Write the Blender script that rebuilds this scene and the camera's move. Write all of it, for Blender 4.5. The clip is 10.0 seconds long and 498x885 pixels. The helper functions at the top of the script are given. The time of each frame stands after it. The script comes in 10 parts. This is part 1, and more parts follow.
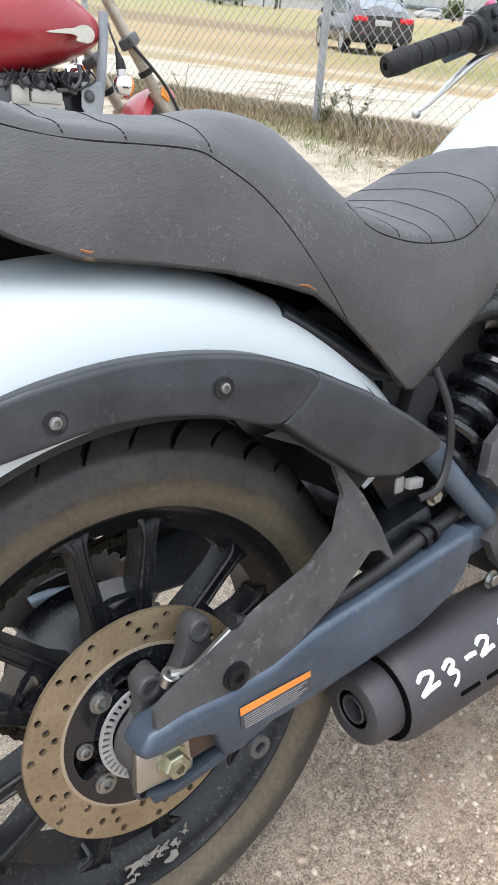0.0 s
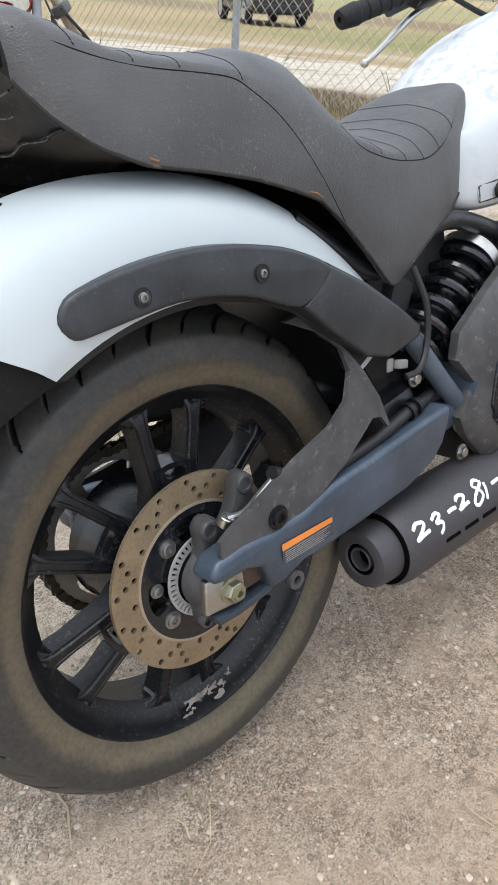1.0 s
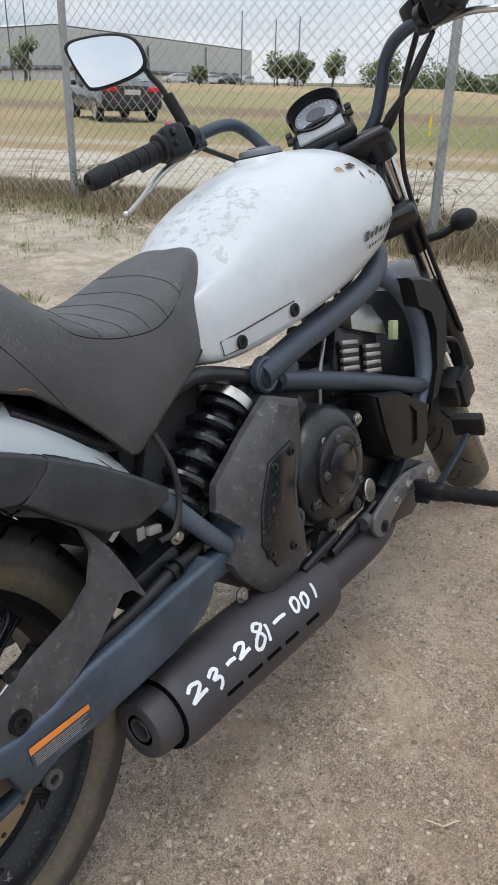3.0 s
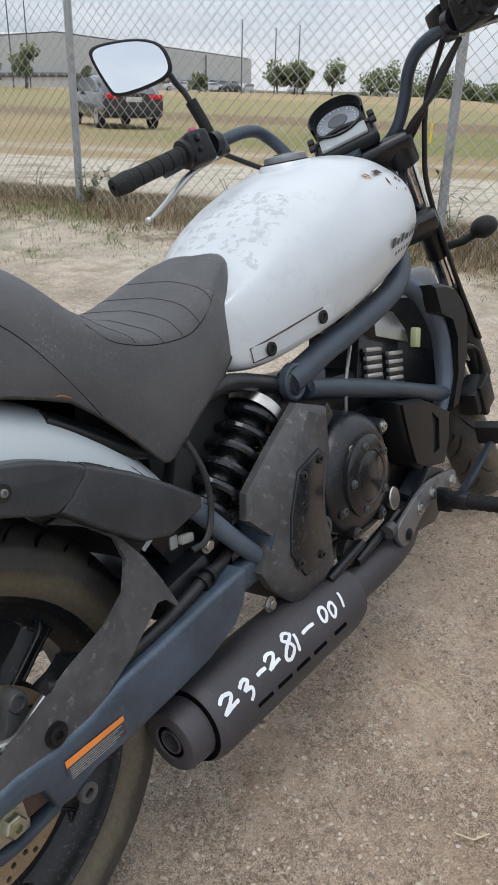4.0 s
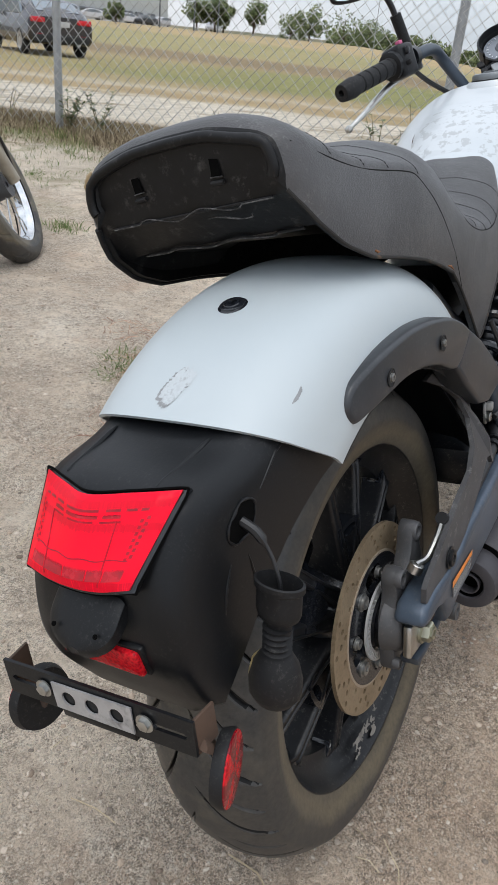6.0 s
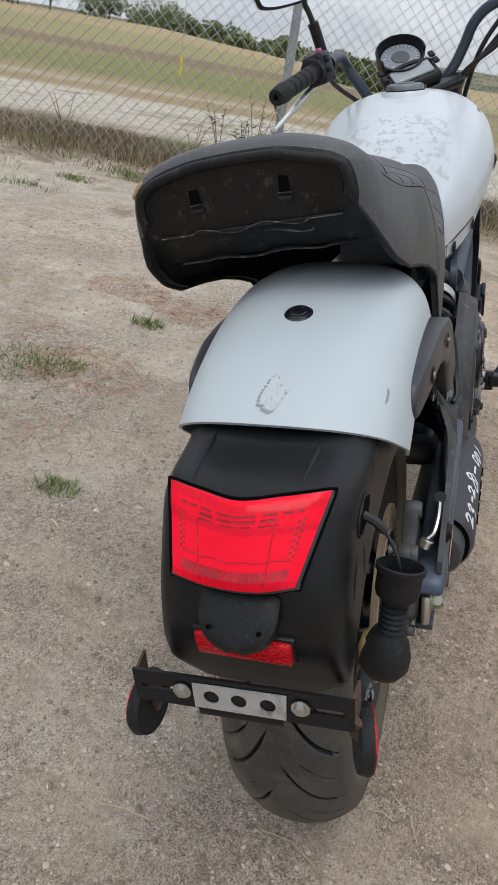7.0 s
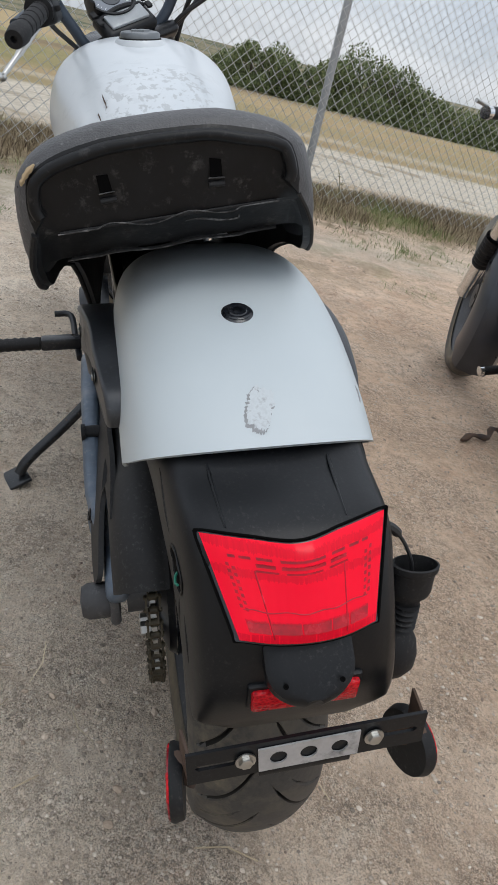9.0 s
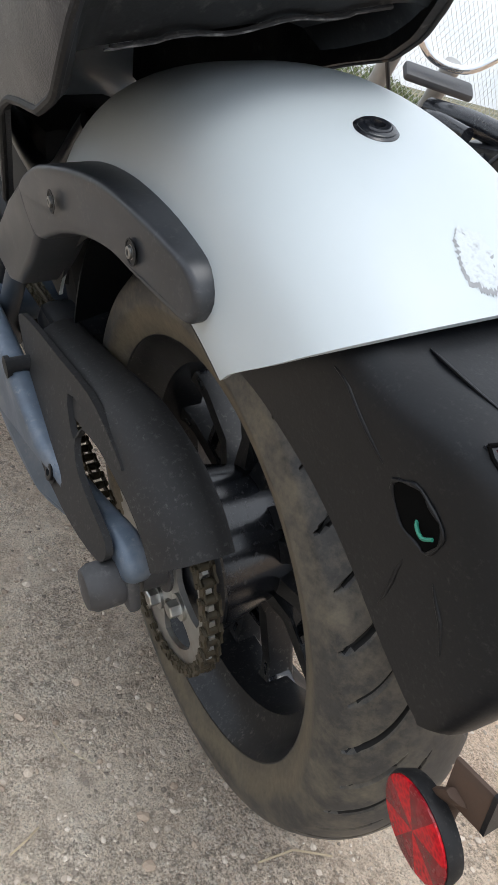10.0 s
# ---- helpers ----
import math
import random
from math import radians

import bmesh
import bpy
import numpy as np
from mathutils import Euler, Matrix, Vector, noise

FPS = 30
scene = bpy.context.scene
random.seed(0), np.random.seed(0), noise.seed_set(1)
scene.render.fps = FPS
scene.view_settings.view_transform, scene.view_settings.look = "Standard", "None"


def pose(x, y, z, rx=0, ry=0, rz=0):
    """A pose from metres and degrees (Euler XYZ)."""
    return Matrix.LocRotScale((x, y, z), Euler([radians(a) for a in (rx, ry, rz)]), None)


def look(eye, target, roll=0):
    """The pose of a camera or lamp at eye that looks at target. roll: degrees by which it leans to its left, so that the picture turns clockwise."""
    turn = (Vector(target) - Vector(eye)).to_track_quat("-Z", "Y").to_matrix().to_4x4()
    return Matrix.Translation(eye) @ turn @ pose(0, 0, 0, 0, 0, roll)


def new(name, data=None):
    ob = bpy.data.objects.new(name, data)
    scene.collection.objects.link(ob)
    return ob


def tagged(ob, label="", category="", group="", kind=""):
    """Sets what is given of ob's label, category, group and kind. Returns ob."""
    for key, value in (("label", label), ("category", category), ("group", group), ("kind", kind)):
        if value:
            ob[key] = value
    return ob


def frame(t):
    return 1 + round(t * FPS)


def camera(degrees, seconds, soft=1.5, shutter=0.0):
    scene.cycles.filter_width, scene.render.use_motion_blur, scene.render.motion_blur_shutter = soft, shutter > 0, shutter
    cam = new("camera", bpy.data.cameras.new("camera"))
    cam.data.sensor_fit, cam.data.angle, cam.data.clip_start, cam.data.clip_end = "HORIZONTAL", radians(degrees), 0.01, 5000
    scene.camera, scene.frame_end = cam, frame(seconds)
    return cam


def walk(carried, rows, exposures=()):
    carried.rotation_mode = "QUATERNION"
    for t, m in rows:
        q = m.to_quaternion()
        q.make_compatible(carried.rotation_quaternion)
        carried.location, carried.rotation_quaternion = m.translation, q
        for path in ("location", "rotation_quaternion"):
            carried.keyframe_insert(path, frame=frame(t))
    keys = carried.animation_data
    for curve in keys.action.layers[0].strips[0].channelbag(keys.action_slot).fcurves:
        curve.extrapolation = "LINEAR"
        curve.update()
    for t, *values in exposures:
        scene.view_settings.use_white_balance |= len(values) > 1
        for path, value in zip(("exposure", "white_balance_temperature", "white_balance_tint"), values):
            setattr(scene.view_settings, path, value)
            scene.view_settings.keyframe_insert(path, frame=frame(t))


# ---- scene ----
cam = camera(36.8, 10.0, soft=0.75)
PATH = [
    (0, (-0.263, -0.454, 0.949), (0.826, 0.892, -0.054), 4.5),
    (0.5, (-0.328, -0.476, 0.939), (0.821, 0.798, -0.088), 4.3),
    (1, (-0.468, -0.526, 0.924), (0.754, 0.67, -0.113), 4.0),
    (1.5, (-0.533, -0.592, 0.944), (0.778, 0.538, -0.059), 3.6),
    (2, (-0.483, -0.617, 1.011), (0.908, 0.476, 0.078), 3.1),
    (2.5, (-0.383, -0.631, 1.044), (1.054, 0.441, 0.158), 2.1),
    (2.7, (-0.341, -0.634, 1.045), (1.107, 0.434, 0.172), 1.6),
    (3.8, (-0.263, -0.593, 1.054), (1.219, 0.454, 0.214), 1.6),
    (4, (-0.316, -0.585, 1.043), (1.154, 0.477, 0.2), 1.6),
    (4.5, (-0.501, -0.546, 1.015), (0.936, 0.54, 0.145), 2.5),
    (5, (-0.618, -0.471, 0.971), (0.8, 0.608, 0.063), 3.3),
    (5.5, (-0.7, -0.31, 0.954), (0.749, 0.693, 0.01), 4.5),
    (5.7, (-0.719, -0.263, 0.962), (0.768, 0.68, 0.015), 4.9),
    (6.8, (-0.885, -0.022, 0.961), (0.82, 0.443, 0.025), 9.1),
    (7, (-0.895, 0.024, 0.967), (0.835, 0.413, 0.04), 9.7),
    (7.5, (-0.808, 0.144, 0.969), (0.962, 0.36, 0.064), 11.4),
    (8, (-0.74, 0.199, 0.97), (1.053, 0.235, 0.084), 12.5),
    (8.2, (-0.737, 0.197, 0.963), (0.883, 0.168, 0.18), 12.8),
    (8.5, (-0.759, 0.239, 0.978), (1.026, 0.013, 0.105), 13.2),
    (9, (-0.812, 0.336, 0.936), (0.899, -0.214, 0.057), 14.3),
    (9.5, (-0.72, 0.428, 0.846), (0.873, -0.406, -0.03), 15.0),
    (9.7, (-0.641, 0.452, 0.806), (0.747, -0.379, 0.007), 14.9),
    (10, (-0.548, 0.49, 0.749), (0.9, -0.563, -0.142), 15.5),
]
walk(cam, [(t, look(eye, target, roll)) for t, eye, target, roll in PATH], [(0.0, 1.36), (0.5, 1.18), (1.0, 1.0), (1.5, 0.94), (2.5, 0.56), (4.0, 0.45), (4.5, 0.58), (5.5, 0.58), (7.5, 0.25), (8.0, 0.25), (9.0, 0.3), (9.5, 0.34), (10.0, 0.95)])

# ---- world and light: an overcast noon ----
SUN_EL, SUN_AZ = 70.0, -172.0
world = bpy.data.worlds.new("overcast_sky")
scene.world = world
world.use_nodes = True
wt = world.node_tree
wt.nodes.clear()


def wnode(kind, **kw):
    n = wt.nodes.new(kind)
    for k, v in kw.items():
        n.inputs[k].default_value = v
    return n


w_out = wnode("ShaderNodeOutputWorld")
w_bg = wnode("ShaderNodeBackground", Strength=1.0)
w_co = wnode("ShaderNodeTexCoord")
w_sep = wnode("ShaderNodeSeparateXYZ")
w_rng = wnode("ShaderNodeMapRange")
w_rng.inputs["From Min"].default_value, w_rng.inputs["From Max"].default_value = 0.0, 1.0
w_rng.inputs["To Min"].default_value, w_rng.inputs["To Max"].default_value = 0.62, 1.24
w_map = wnode("ShaderNodeMapping")
w_map.inputs["Scale"].default_value = (1.0, 1.0, 3.5)
w_noise = wnode("ShaderNodeTexNoise", Scale=2.6, Detail=7.0, Roughness=0.55)
w_ramp = wnode("ShaderNodeValToRGB")
w_ramp.color_ramp.elements[0].position, w_ramp.color_ramp.elements[0].color = 0.36, (0.64, 0.715, 0.815, 1)
w_ramp.color_ramp.elements[1].position, w_ramp.color_ramp.elements[1].color = 0.66, (0.98, 1.01, 1.07, 1)
w_mul = wt.nodes.new("ShaderNodeVectorMath")
w_mul.operation = "SCALE"
w_sky = wnode("ShaderNodeTexSky")
w_sky.sky_type, w_sky.sun_disc = "NISHITA", False
w_sky.sun_elevation, w_sky.sun_rotation = radians(SUN_EL), radians(90 - SUN_AZ)
w_sc = wt.nodes.new("ShaderNodeVectorMath")
w_sc.operation = "SCALE"
w_sc.inputs["Scale"].default_value = 0.1
w_mix = wt.nodes.new("ShaderNodeMix")
w_mix.data_type = "RGBA"
w_mix.inputs["Factor"].default_value = 0.88
for a, b in (
    (w_co.outputs["Generated"], w_sep.inputs[0]),
    (w_sep.outputs["Z"], w_rng.inputs["Value"]),
    (w_co.outputs["Generated"], w_map.inputs["Vector"]),
    (w_map.outputs[0], w_noise.inputs["Vector"]),
    (w_noise.outputs["Fac"], w_ramp.inputs["Fac"]),
    (w_ramp.outputs["Color"], w_mul.inputs[0]),
    (w_rng.outputs[0], w_mul.inputs["Scale"]),
    (w_sky.outputs["Color"], w_sc.inputs[0]),
    (w_sc.outputs[0], w_mix.inputs["A"]),
    (w_mul.outputs[0], w_mix.inputs["B"]),
    (w_mix.outputs["Result"], w_bg.inputs["Color"]),
    (w_bg.outputs[0], w_out.inputs["Surface"]),
):
    wt.links.new(a, b)
sun_data = bpy.data.lights.new("sun", "SUN")
sun_data.energy, sun_data.angle, sun_data.color = 0.7, radians(30), (1.0, 0.98, 0.95)
sun = new("sun", sun_data)
sd = Vector((math.cos(radians(SUN_AZ)) * math.cos(radians(SUN_EL)), math.sin(radians(SUN_AZ)) * math.cos(radians(SUN_EL)), math.sin(radians(SUN_EL))))
sun.matrix_world = look(sd * 20, (0, 0, 0))
scene.view_settings.exposure = 0.0


# ---- materials ----
def node_mat(name):
    m = bpy.data.materials.new(name)
    m.use_nodes = True
    return m, m.node_tree, m.node_tree.nodes["Principled BSDF"]


def coords(nt, scale=(1, 1, 1)):
    co = nt.nodes.new("ShaderNodeTexCoord")
    mp = nt.nodes.new("ShaderNodeMapping")
    mp.inputs["Scale"].default_value = scale
    nt.links.new(co.outputs["Object"], mp.inputs["Vector"])
    return mp.outputs[0]


def noise_tex(nt, vec, scale, detail=4.0, rough=0.55):
    n = nt.nodes.new("ShaderNodeTexNoise")
    n.inputs["Scale"].default_value, n.inputs["Detail"].default_value, n.inputs["Roughness"].default_value = scale, detail, rough
    nt.links.new(vec, n.inputs["Vector"])
    return n.outputs["Fac"]


def ramp(nt, fac, stops):
    r = nt.nodes.new("ShaderNodeValToRGB")
    while len(r.color_ramp.elements) < len(stops):
        r.color_ramp.elements.new(0.5)
    for e, (pos, col) in zip(r.color_ramp.elements, stops):
        e.position = pos
        e.color = (*col, 1) if len(col) == 3 else col
    nt.links.new(fac, r.inputs["Fac"])
    return r.outputs["Color"]


def mix(nt, fac, a, b):
    n = nt.nodes.new("ShaderNodeMix")
    n.data_type = "RGBA"
    for sock, v in (("Factor", fac), ("A", a), ("B", b)):
        if isinstance(v, (int, float)):
            n.inputs[sock].default_value = v
        elif isinstance(v, tuple):
            n.inputs[sock].default_value = (*v, 1)
        else:
            nt.links.new(v, n.inputs[sock])
    return n.outputs["Result"]


def calc(nt, op, a, b=None, c=None):
    n = nt.nodes.new("ShaderNodeMath")
    n.operation = op
    for i, v in enumerate((a, b, c)):
        if v is None:
            continue
        if isinstance(v, (int, float)):
            n.inputs[i].default_value = v
        else:
            nt.links.new(v, n.inputs[i])
    return n.outputs[0]


def bump(nt, p, height, strength=0.3, dist=0.002):
    b = nt.nodes.new("ShaderNodeBump")
    b.inputs["Strength"].default_value, b.inputs["Distance"].default_value = strength, dist
    nt.links.new(height, b.inputs["Height"])
    nt.links.new(b.outputs[0], p.inputs["Normal"])


def surface(name, base, wear=None, grain=120.0, spots=9.0, amount=0.4, rough=0.5, metal=0.0, relief=0.15, dist=0.001, coat=0.0, dust=None, dust_amount=0.0, spread=0.18, gloss=0.5):
    """A surface of one base colour with fine grain, larger stains and, if asked, specks of dust or wear."""
    m, nt, p = node_mat(name)
    v = coords(nt)
    fine, big = noise_tex(nt, v, grain, 5.0), noise_tex(nt, v, spots, 5.0, 0.6)
    lo, hi = tuple(c * (1 - spread) for c in base), tuple(min(1.0, c * (1 + spread)) for c in base)
    col = ramp(nt, big, [(0.3, lo), (0.7, hi)])
    if wear:
        col = mix(nt, ramp(nt, big, [(0.62 - 0.25 * amount, (0, 0, 0)), (0.74, (1, 1, 1))]), col, wear)
    if dust:
        speck = noise_tex(nt, v, grain * 0.7, 8.0, 0.75)
        patch = noise_tex(nt, v, spots * 1.9, 3.0)
        both = calc(nt, "MULTIPLY", ramp(nt, speck, [(0.54, (0, 0, 0)), (0.68, (1, 1, 1))]), ramp(nt, patch, [(0.4, (0.15, 0.15, 0.15)), (0.65, (1, 1, 1))]))
        col = mix(nt, calc(nt, "MULTIPLY", both, dust_amount), col, dust)
    nt.links.new(col, p.inputs["Base Color"])
    r = nt.nodes.new("ShaderNodeMapRange")
    r.inputs["To Min"].default_value, r.inputs["To Max"].default_value = max(0.02, rough - 0.1), min(1.0, rough + 0.12)
    nt.links.new(big, r.inputs["Value"])
    nt.links.new(r.outputs[0], p.inputs["Roughness"])
    p.inputs["Metallic"].default_value = metal
    p.inputs["Coat Weight"].default_value = coat
    p.inputs["Specular IOR Level"].default_value = gloss
    bump(nt, p, fine, relief, dist)
    return m


M = {}
M["black_paint"] = surface("gloss_black_paint", (0.009, 0.0105, 0.014), grain=200, rough=0.2, relief=0.05, gloss=0.6, dust=(0.36, 0.34, 0.31), dust_amount=0.22)
M["rim"] = surface("dusty_gloss_black_rim", (0.007, 0.0078, 0.0095), grain=240, spots=14, rough=0.34, relief=0.08, gloss=0.4, dust=(0.3, 0.28, 0.25), dust_amount=0.4)
M["dark_plastic"] = surface("textured_black_plastic", (0.006, 0.0068, 0.0082), grain=420, rough=0.4, relief=0.08, gloss=0.3, dust=(0.3, 0.29, 0.27), dust_amount=0.1)
M["scuffed"] = surface("scuffed_black_plastic", (0.056, 0.055, 0.057), grain=110, spots=22, rough=0.55, relief=0.14, dust=(0.32, 0.31, 0.3), dust_amount=0.6, spread=0.35)
M["stay"] = surface("black_fender_cover", (0.032, 0.035, 0.04), grain=260, spots=20, rough=0.38, relief=0.04, gloss=0.5, dust=(0.25, 0.25, 0.25), dust_amount=0.22, spread=0.28)
M["blue_steel"] = surface("blue_grey_metal_paint", (0.064, 0.087, 0.12), grain=160, spots=16, rough=0.38, relief=0.06, metal=0.25, dust=(0.24, 0.23, 0.21), dust_amount=0.4, spread=0.3)
M["frame_steel"] = surface("blue_grey_frame_paint", (0.045, 0.06, 0.081), grain=160, spots=10, rough=0.42, relief=0.05, metal=0.2, dust=(0.2, 0.19, 0.17), dust_amount=0.2)
M["bare"] = surface("zinc_plated_steel", (0.52, 0.52, 0.5), grain=90, rough=0.32, metal=1.0, relief=0.05, wear=(0.3, 0.26, 0.2), amount=0.2)
M["alloy"] = surface("cast_grey_metal", (0.085, 0.085, 0.088), grain=240, rough=0.5, metal=0.35, relief=0.2, dust=(0.3, 0.28, 0.25), dust_amount=0.3)
M["chrome"] = surface("chrome", (0.75, 0.76, 0.77), grain=30, rough=0.12, metal=1.0, relief=0.02, wear=(0.4, 0.36, 0.3), amount=0.1)
M["rubber"] = surface("black_rubber", (0.011, 0.011, 0.0118), grain=300, rough=0.6, relief=0.12, gloss=0.3, dust=(0.2, 0.19, 0.17), dust_amount=0.3)
M["hose"] = surface("black_hose", (0.014, 0.014, 0.015), grain=200, rough=0.45, relief=0.05)
M["muffler"] = surface("matt_black_muffler_paint", (0.048, 0.045, 0.051), grain=320, spots=7, rough=0.55, relief=0.06, dust=(0.2, 0.19, 0.18), dust_amount=0.25)
M["engine"] = surface("black_engine_paint", (0.008, 0.0095, 0.0125), grain=240, rough=0.3, relief=0.08, dust=(0.28, 0.25, 0.21), dust_amount=0.3)
# dark inner plastic; also paints the shade round sunken bolts
M["void"] = surface("dark_plastic_and_recess_shade", (0.012, 0.012, 0.012), grain=60, rough=0.7, relief=0.2)
M["chain"] = surface("greasy_brown_chain", (0.085, 0.07, 0.045), grain=200, spots=60, rough=0.5, metal=0.5, relief=0.3, wear=(0.03, 0.026, 0.02), amount=0.6)
M["orange"] = surface("orange_sticker", (0.75, 0.25, 0.05), grain=90, rough=0.5, relief=0.0)
M["paint_white"] = surface("white_paint_pen", (0.8, 0.82, 0.85), grain=90, rough=0.5, relief=0.02)
M["ink"] = surface("grey_print", (0.3, 0.3, 0.3), grain=90, rough=0.5, relief=0.0)
M["rust"] = surface("rusty_steel", (0.1, 0.06, 0.04), grain=140, spots=20, rough=0.75, metal=0.2, relief=0.3, wear=(0.035, 0.03, 0.03), amount=0.8)
# near-black that stands in for shade inside holes; black trim uses it too
M["pit"] = surface("hole_shade_and_black_trim", (0.003, 0.003, 0.003), grain=60, rough=0.9, relief=0.1, gloss=0.05)
M["bolt"] = surface("dull_bolt_steel", (0.3, 0.3, 0.29), grain=90, rough=0.38, metal=0.9, relief=0.1, wear=(0.12, 0.1, 0.08), amount=0.3)
M["stitch"] = surface("dark_stitching", (0.014, 0.014, 0.014), grain=200, rough=0.8, relief=0.1, gloss=0.1)
M["tube_blue"] = surface("worn_blue_tube_paint", (0.1, 0.128, 0.165), grain=160, spots=12, rough=0.45, relief=0.06, metal=0.2, dust=(0.25, 0.24, 0.22), dust_amount=0.3)
M["arm_blue"] = surface("scuffed_pale_blue_paint", (0.1, 0.13, 0.17), grain=160, spots=18, rough=0.42, relief=0.06, metal=0.2, wear=(0.2, 0.21, 0.22), amount=0.4, dust=(0.34, 0.33, 0.31), dust_amount=0.6, spread=0.3)
M["guard"] = surface("dusty_grey_black_plastic", (0.024, 0.0235, 0.0235), grain=260, spots=16, rough=0.58, relief=0.12, gloss=0.3, dust=(0.3, 0.29, 0.28), dust_amount=0.25)
M["peg_plate"] = surface("scratched_grey_alloy", (0.2, 0.2, 0.205), grain=240, spots=40, rough=0.45, metal=0.5, relief=0.15, wear=(0.08, 0.08, 0.085), amount=0.5)
M["pan"] = surface("dirty_black_seat_pan", (0.005, 0.005, 0.0055), grain=90, spots=24, rough=0.45, relief=0.35, gloss=0.28, dust=(0.24, 0.23, 0.215), dust_amount=0.28, spread=0.5)
M["red_bike"] = surface("red_tank_paint", (0.3, 0.016, 0.024), grain=60, spots=6, rough=0.3, relief=0.02, coat=0.4, dust=(0.5, 0.3, 0.3), dust_amount=0.2)


def fender_white():
    m, nt, p = node_mat("white_fender_paint")
    v = coords(nt)
    big = noise_tex(nt, v, 5.0, 4.0)
    col = ramp(nt, big, [(0.3, (0.45, 0.5, 0.52)), (0.7, (0.49, 0.535, 0.55))])
    smear = noise_tex(nt, coords(nt, (9, 40, 9)), 3.0, 6.0, 0.7)
    col = mix(nt, ramp(nt, smear, [(0.66, (0, 0, 0)), (0.74, (0.25, 0.25, 0.25))]), col, (0.42, 0.435, 0.445))
    nt.links.new(col, p.inputs["Base Color"])
    r = nt.nodes.new("ShaderNodeMapRange")
    r.inputs["To Min"].default_value, r.inputs["To Max"].default_value = 0.38, 0.55
    nt.links.new(noise_tex(nt, v, 14.0, 5.0), r.inputs["Value"])
    nt.links.new(r.outputs[0], p.inputs["Roughness"])
    p.inputs["Coat Weight"].default_value = 0.0
    bump(nt, p, noise_tex(nt, v, 3.0, 2.0), 0.08, 0.004)
    return m


def tank_white():
    """White paint whose clear coat peels off round the rear top of the tank."""
    m, nt, p = node_mat("white_tank_paint_peeling")
    v = coords(nt)
    big = noise_tex(nt, v, 6.0, 4.0)
    col = ramp(nt, big, [(0.3, (0.53, 0.57, 0.595)), (0.7, (0.6, 0.63, 0.65))])
    co = nt.nodes.new("ShaderNodeTexCoord")
    sep = nt.nodes.new("ShaderNodeSeparateXYZ")
    nt.links.new(co.outputs["Object"], sep.inputs[0])
    zone = calc(nt, "MULTIPLY", calc(nt, "LESS_THAN", calc(nt, "ABSOLUTE", calc(nt, "SUBTRACT", sep.outputs[0], 0.69)), 0.07), calc(nt, "LESS_THAN", calc(nt, "ABSOLUTE", calc(nt, "ADD", sep.outputs[1], 0.0)), 0.1))
    flake = noise_tex(nt, v, 55.0, 10.0, 0.66)
    peel = calc(nt, "MULTIPLY", zone, ramp(nt, flake, [(0.53, (0, 0, 0)), (0.56, (0.8, 0.8, 0.8))]))
    col = mix(nt, peel, col, (0.4, 0.42, 0.43))
    flake2 = noise_tex(nt, coords(nt, (1, 0.5, 1)), 38.0, 9.0, 0.68)
    dull = calc(nt, "MULTIPLY", calc(nt, "LESS_THAN", sep.outputs[0], 0.8), ramp(nt, flake2, [(0.55, (0, 0, 0)), (0.59, (0.3, 0.3, 0.3))]))
    col = mix(nt, dull, col, (0.46, 0.49, 0.51))
    nt.links.new(col, p.inputs["Base Color"])
    p.inputs["Roughness"].default_value = 0.3
    p.inputs["Coat Weight"].default_value = 0.3
    bump(nt, p, flake, 0.06, 0.001)
    return m


def vinyl():
    m, nt, p = node_mat("grey_black_seat_vinyl")
    v = coords(nt)
    cell = nt.nodes.new("ShaderNodeTexVoronoi")
    cell.inputs["Scale"].default_value = 560.0
    nt.links.new(v, cell.inputs["Vector"])
    big = noise_tex(nt, v, 8.0, 5.0)
    col = ramp(nt, big, [(0.3, (0.053, 0.0525, 0.0545)), (0.7, (0.084, 0.083, 0.0855))])
    worn = ramp(nt, noise_tex(nt, v, 10.0, 4.0), [(0.45, (0.06, 0.06, 0.06)), (0.68, (1, 1, 1))])
    scuff = calc(nt, "MULTIPLY", ramp(nt, noise_tex(nt, v, 230.0, 8.0, 0.8), [(0.56, (0, 0, 0)), (0.66, (1, 1, 1))]), worn)
    col = mix(nt, calc(nt, "MULTIPLY", scuff, 0.8), col, (0.36, 0.36, 0.35))
    streak = calc(nt, "MULTIPLY", ramp(nt, noise_tex(nt, coords(nt, (3, 3, 1)), 60.0, 8.0, 0.75), [(0.6, (0, 0, 0)), (0.68, (0.5, 0.5, 0.5))]), worn)
    col = mix(nt, streak, col, (0.26, 0.255, 0.245))
    nt.links.new(col, p.inputs["Base Color"])
    rr = nt.nodes.new("ShaderNodeMapRange")
    rr.inputs["To Min"].default_value, rr.inputs["To Max"].default_value = 0.34, 0.6
    nt.links.new(noise_tex(nt, v, 14.0, 5.0), rr.inputs["Value"])
    nt.links.new(rr.outputs[0], p.inputs["Roughness"])
    crease = noise_tex(nt, coords(nt, (1, 1, 1.6)), 26.0, 4.0, 0.6)
    bump(nt, p, calc(nt, "ADD", calc(nt, "MULTIPLY", crease, 3.0), calc(nt, "ADD", cell.outputs["Distance"], calc(nt, "MULTIPLY", noise_tex(nt, coords(nt, (1, 1, 1.6)), 110.0, 5.0, 0.6), 1.6))), 0.38, 0.0009)
    return m


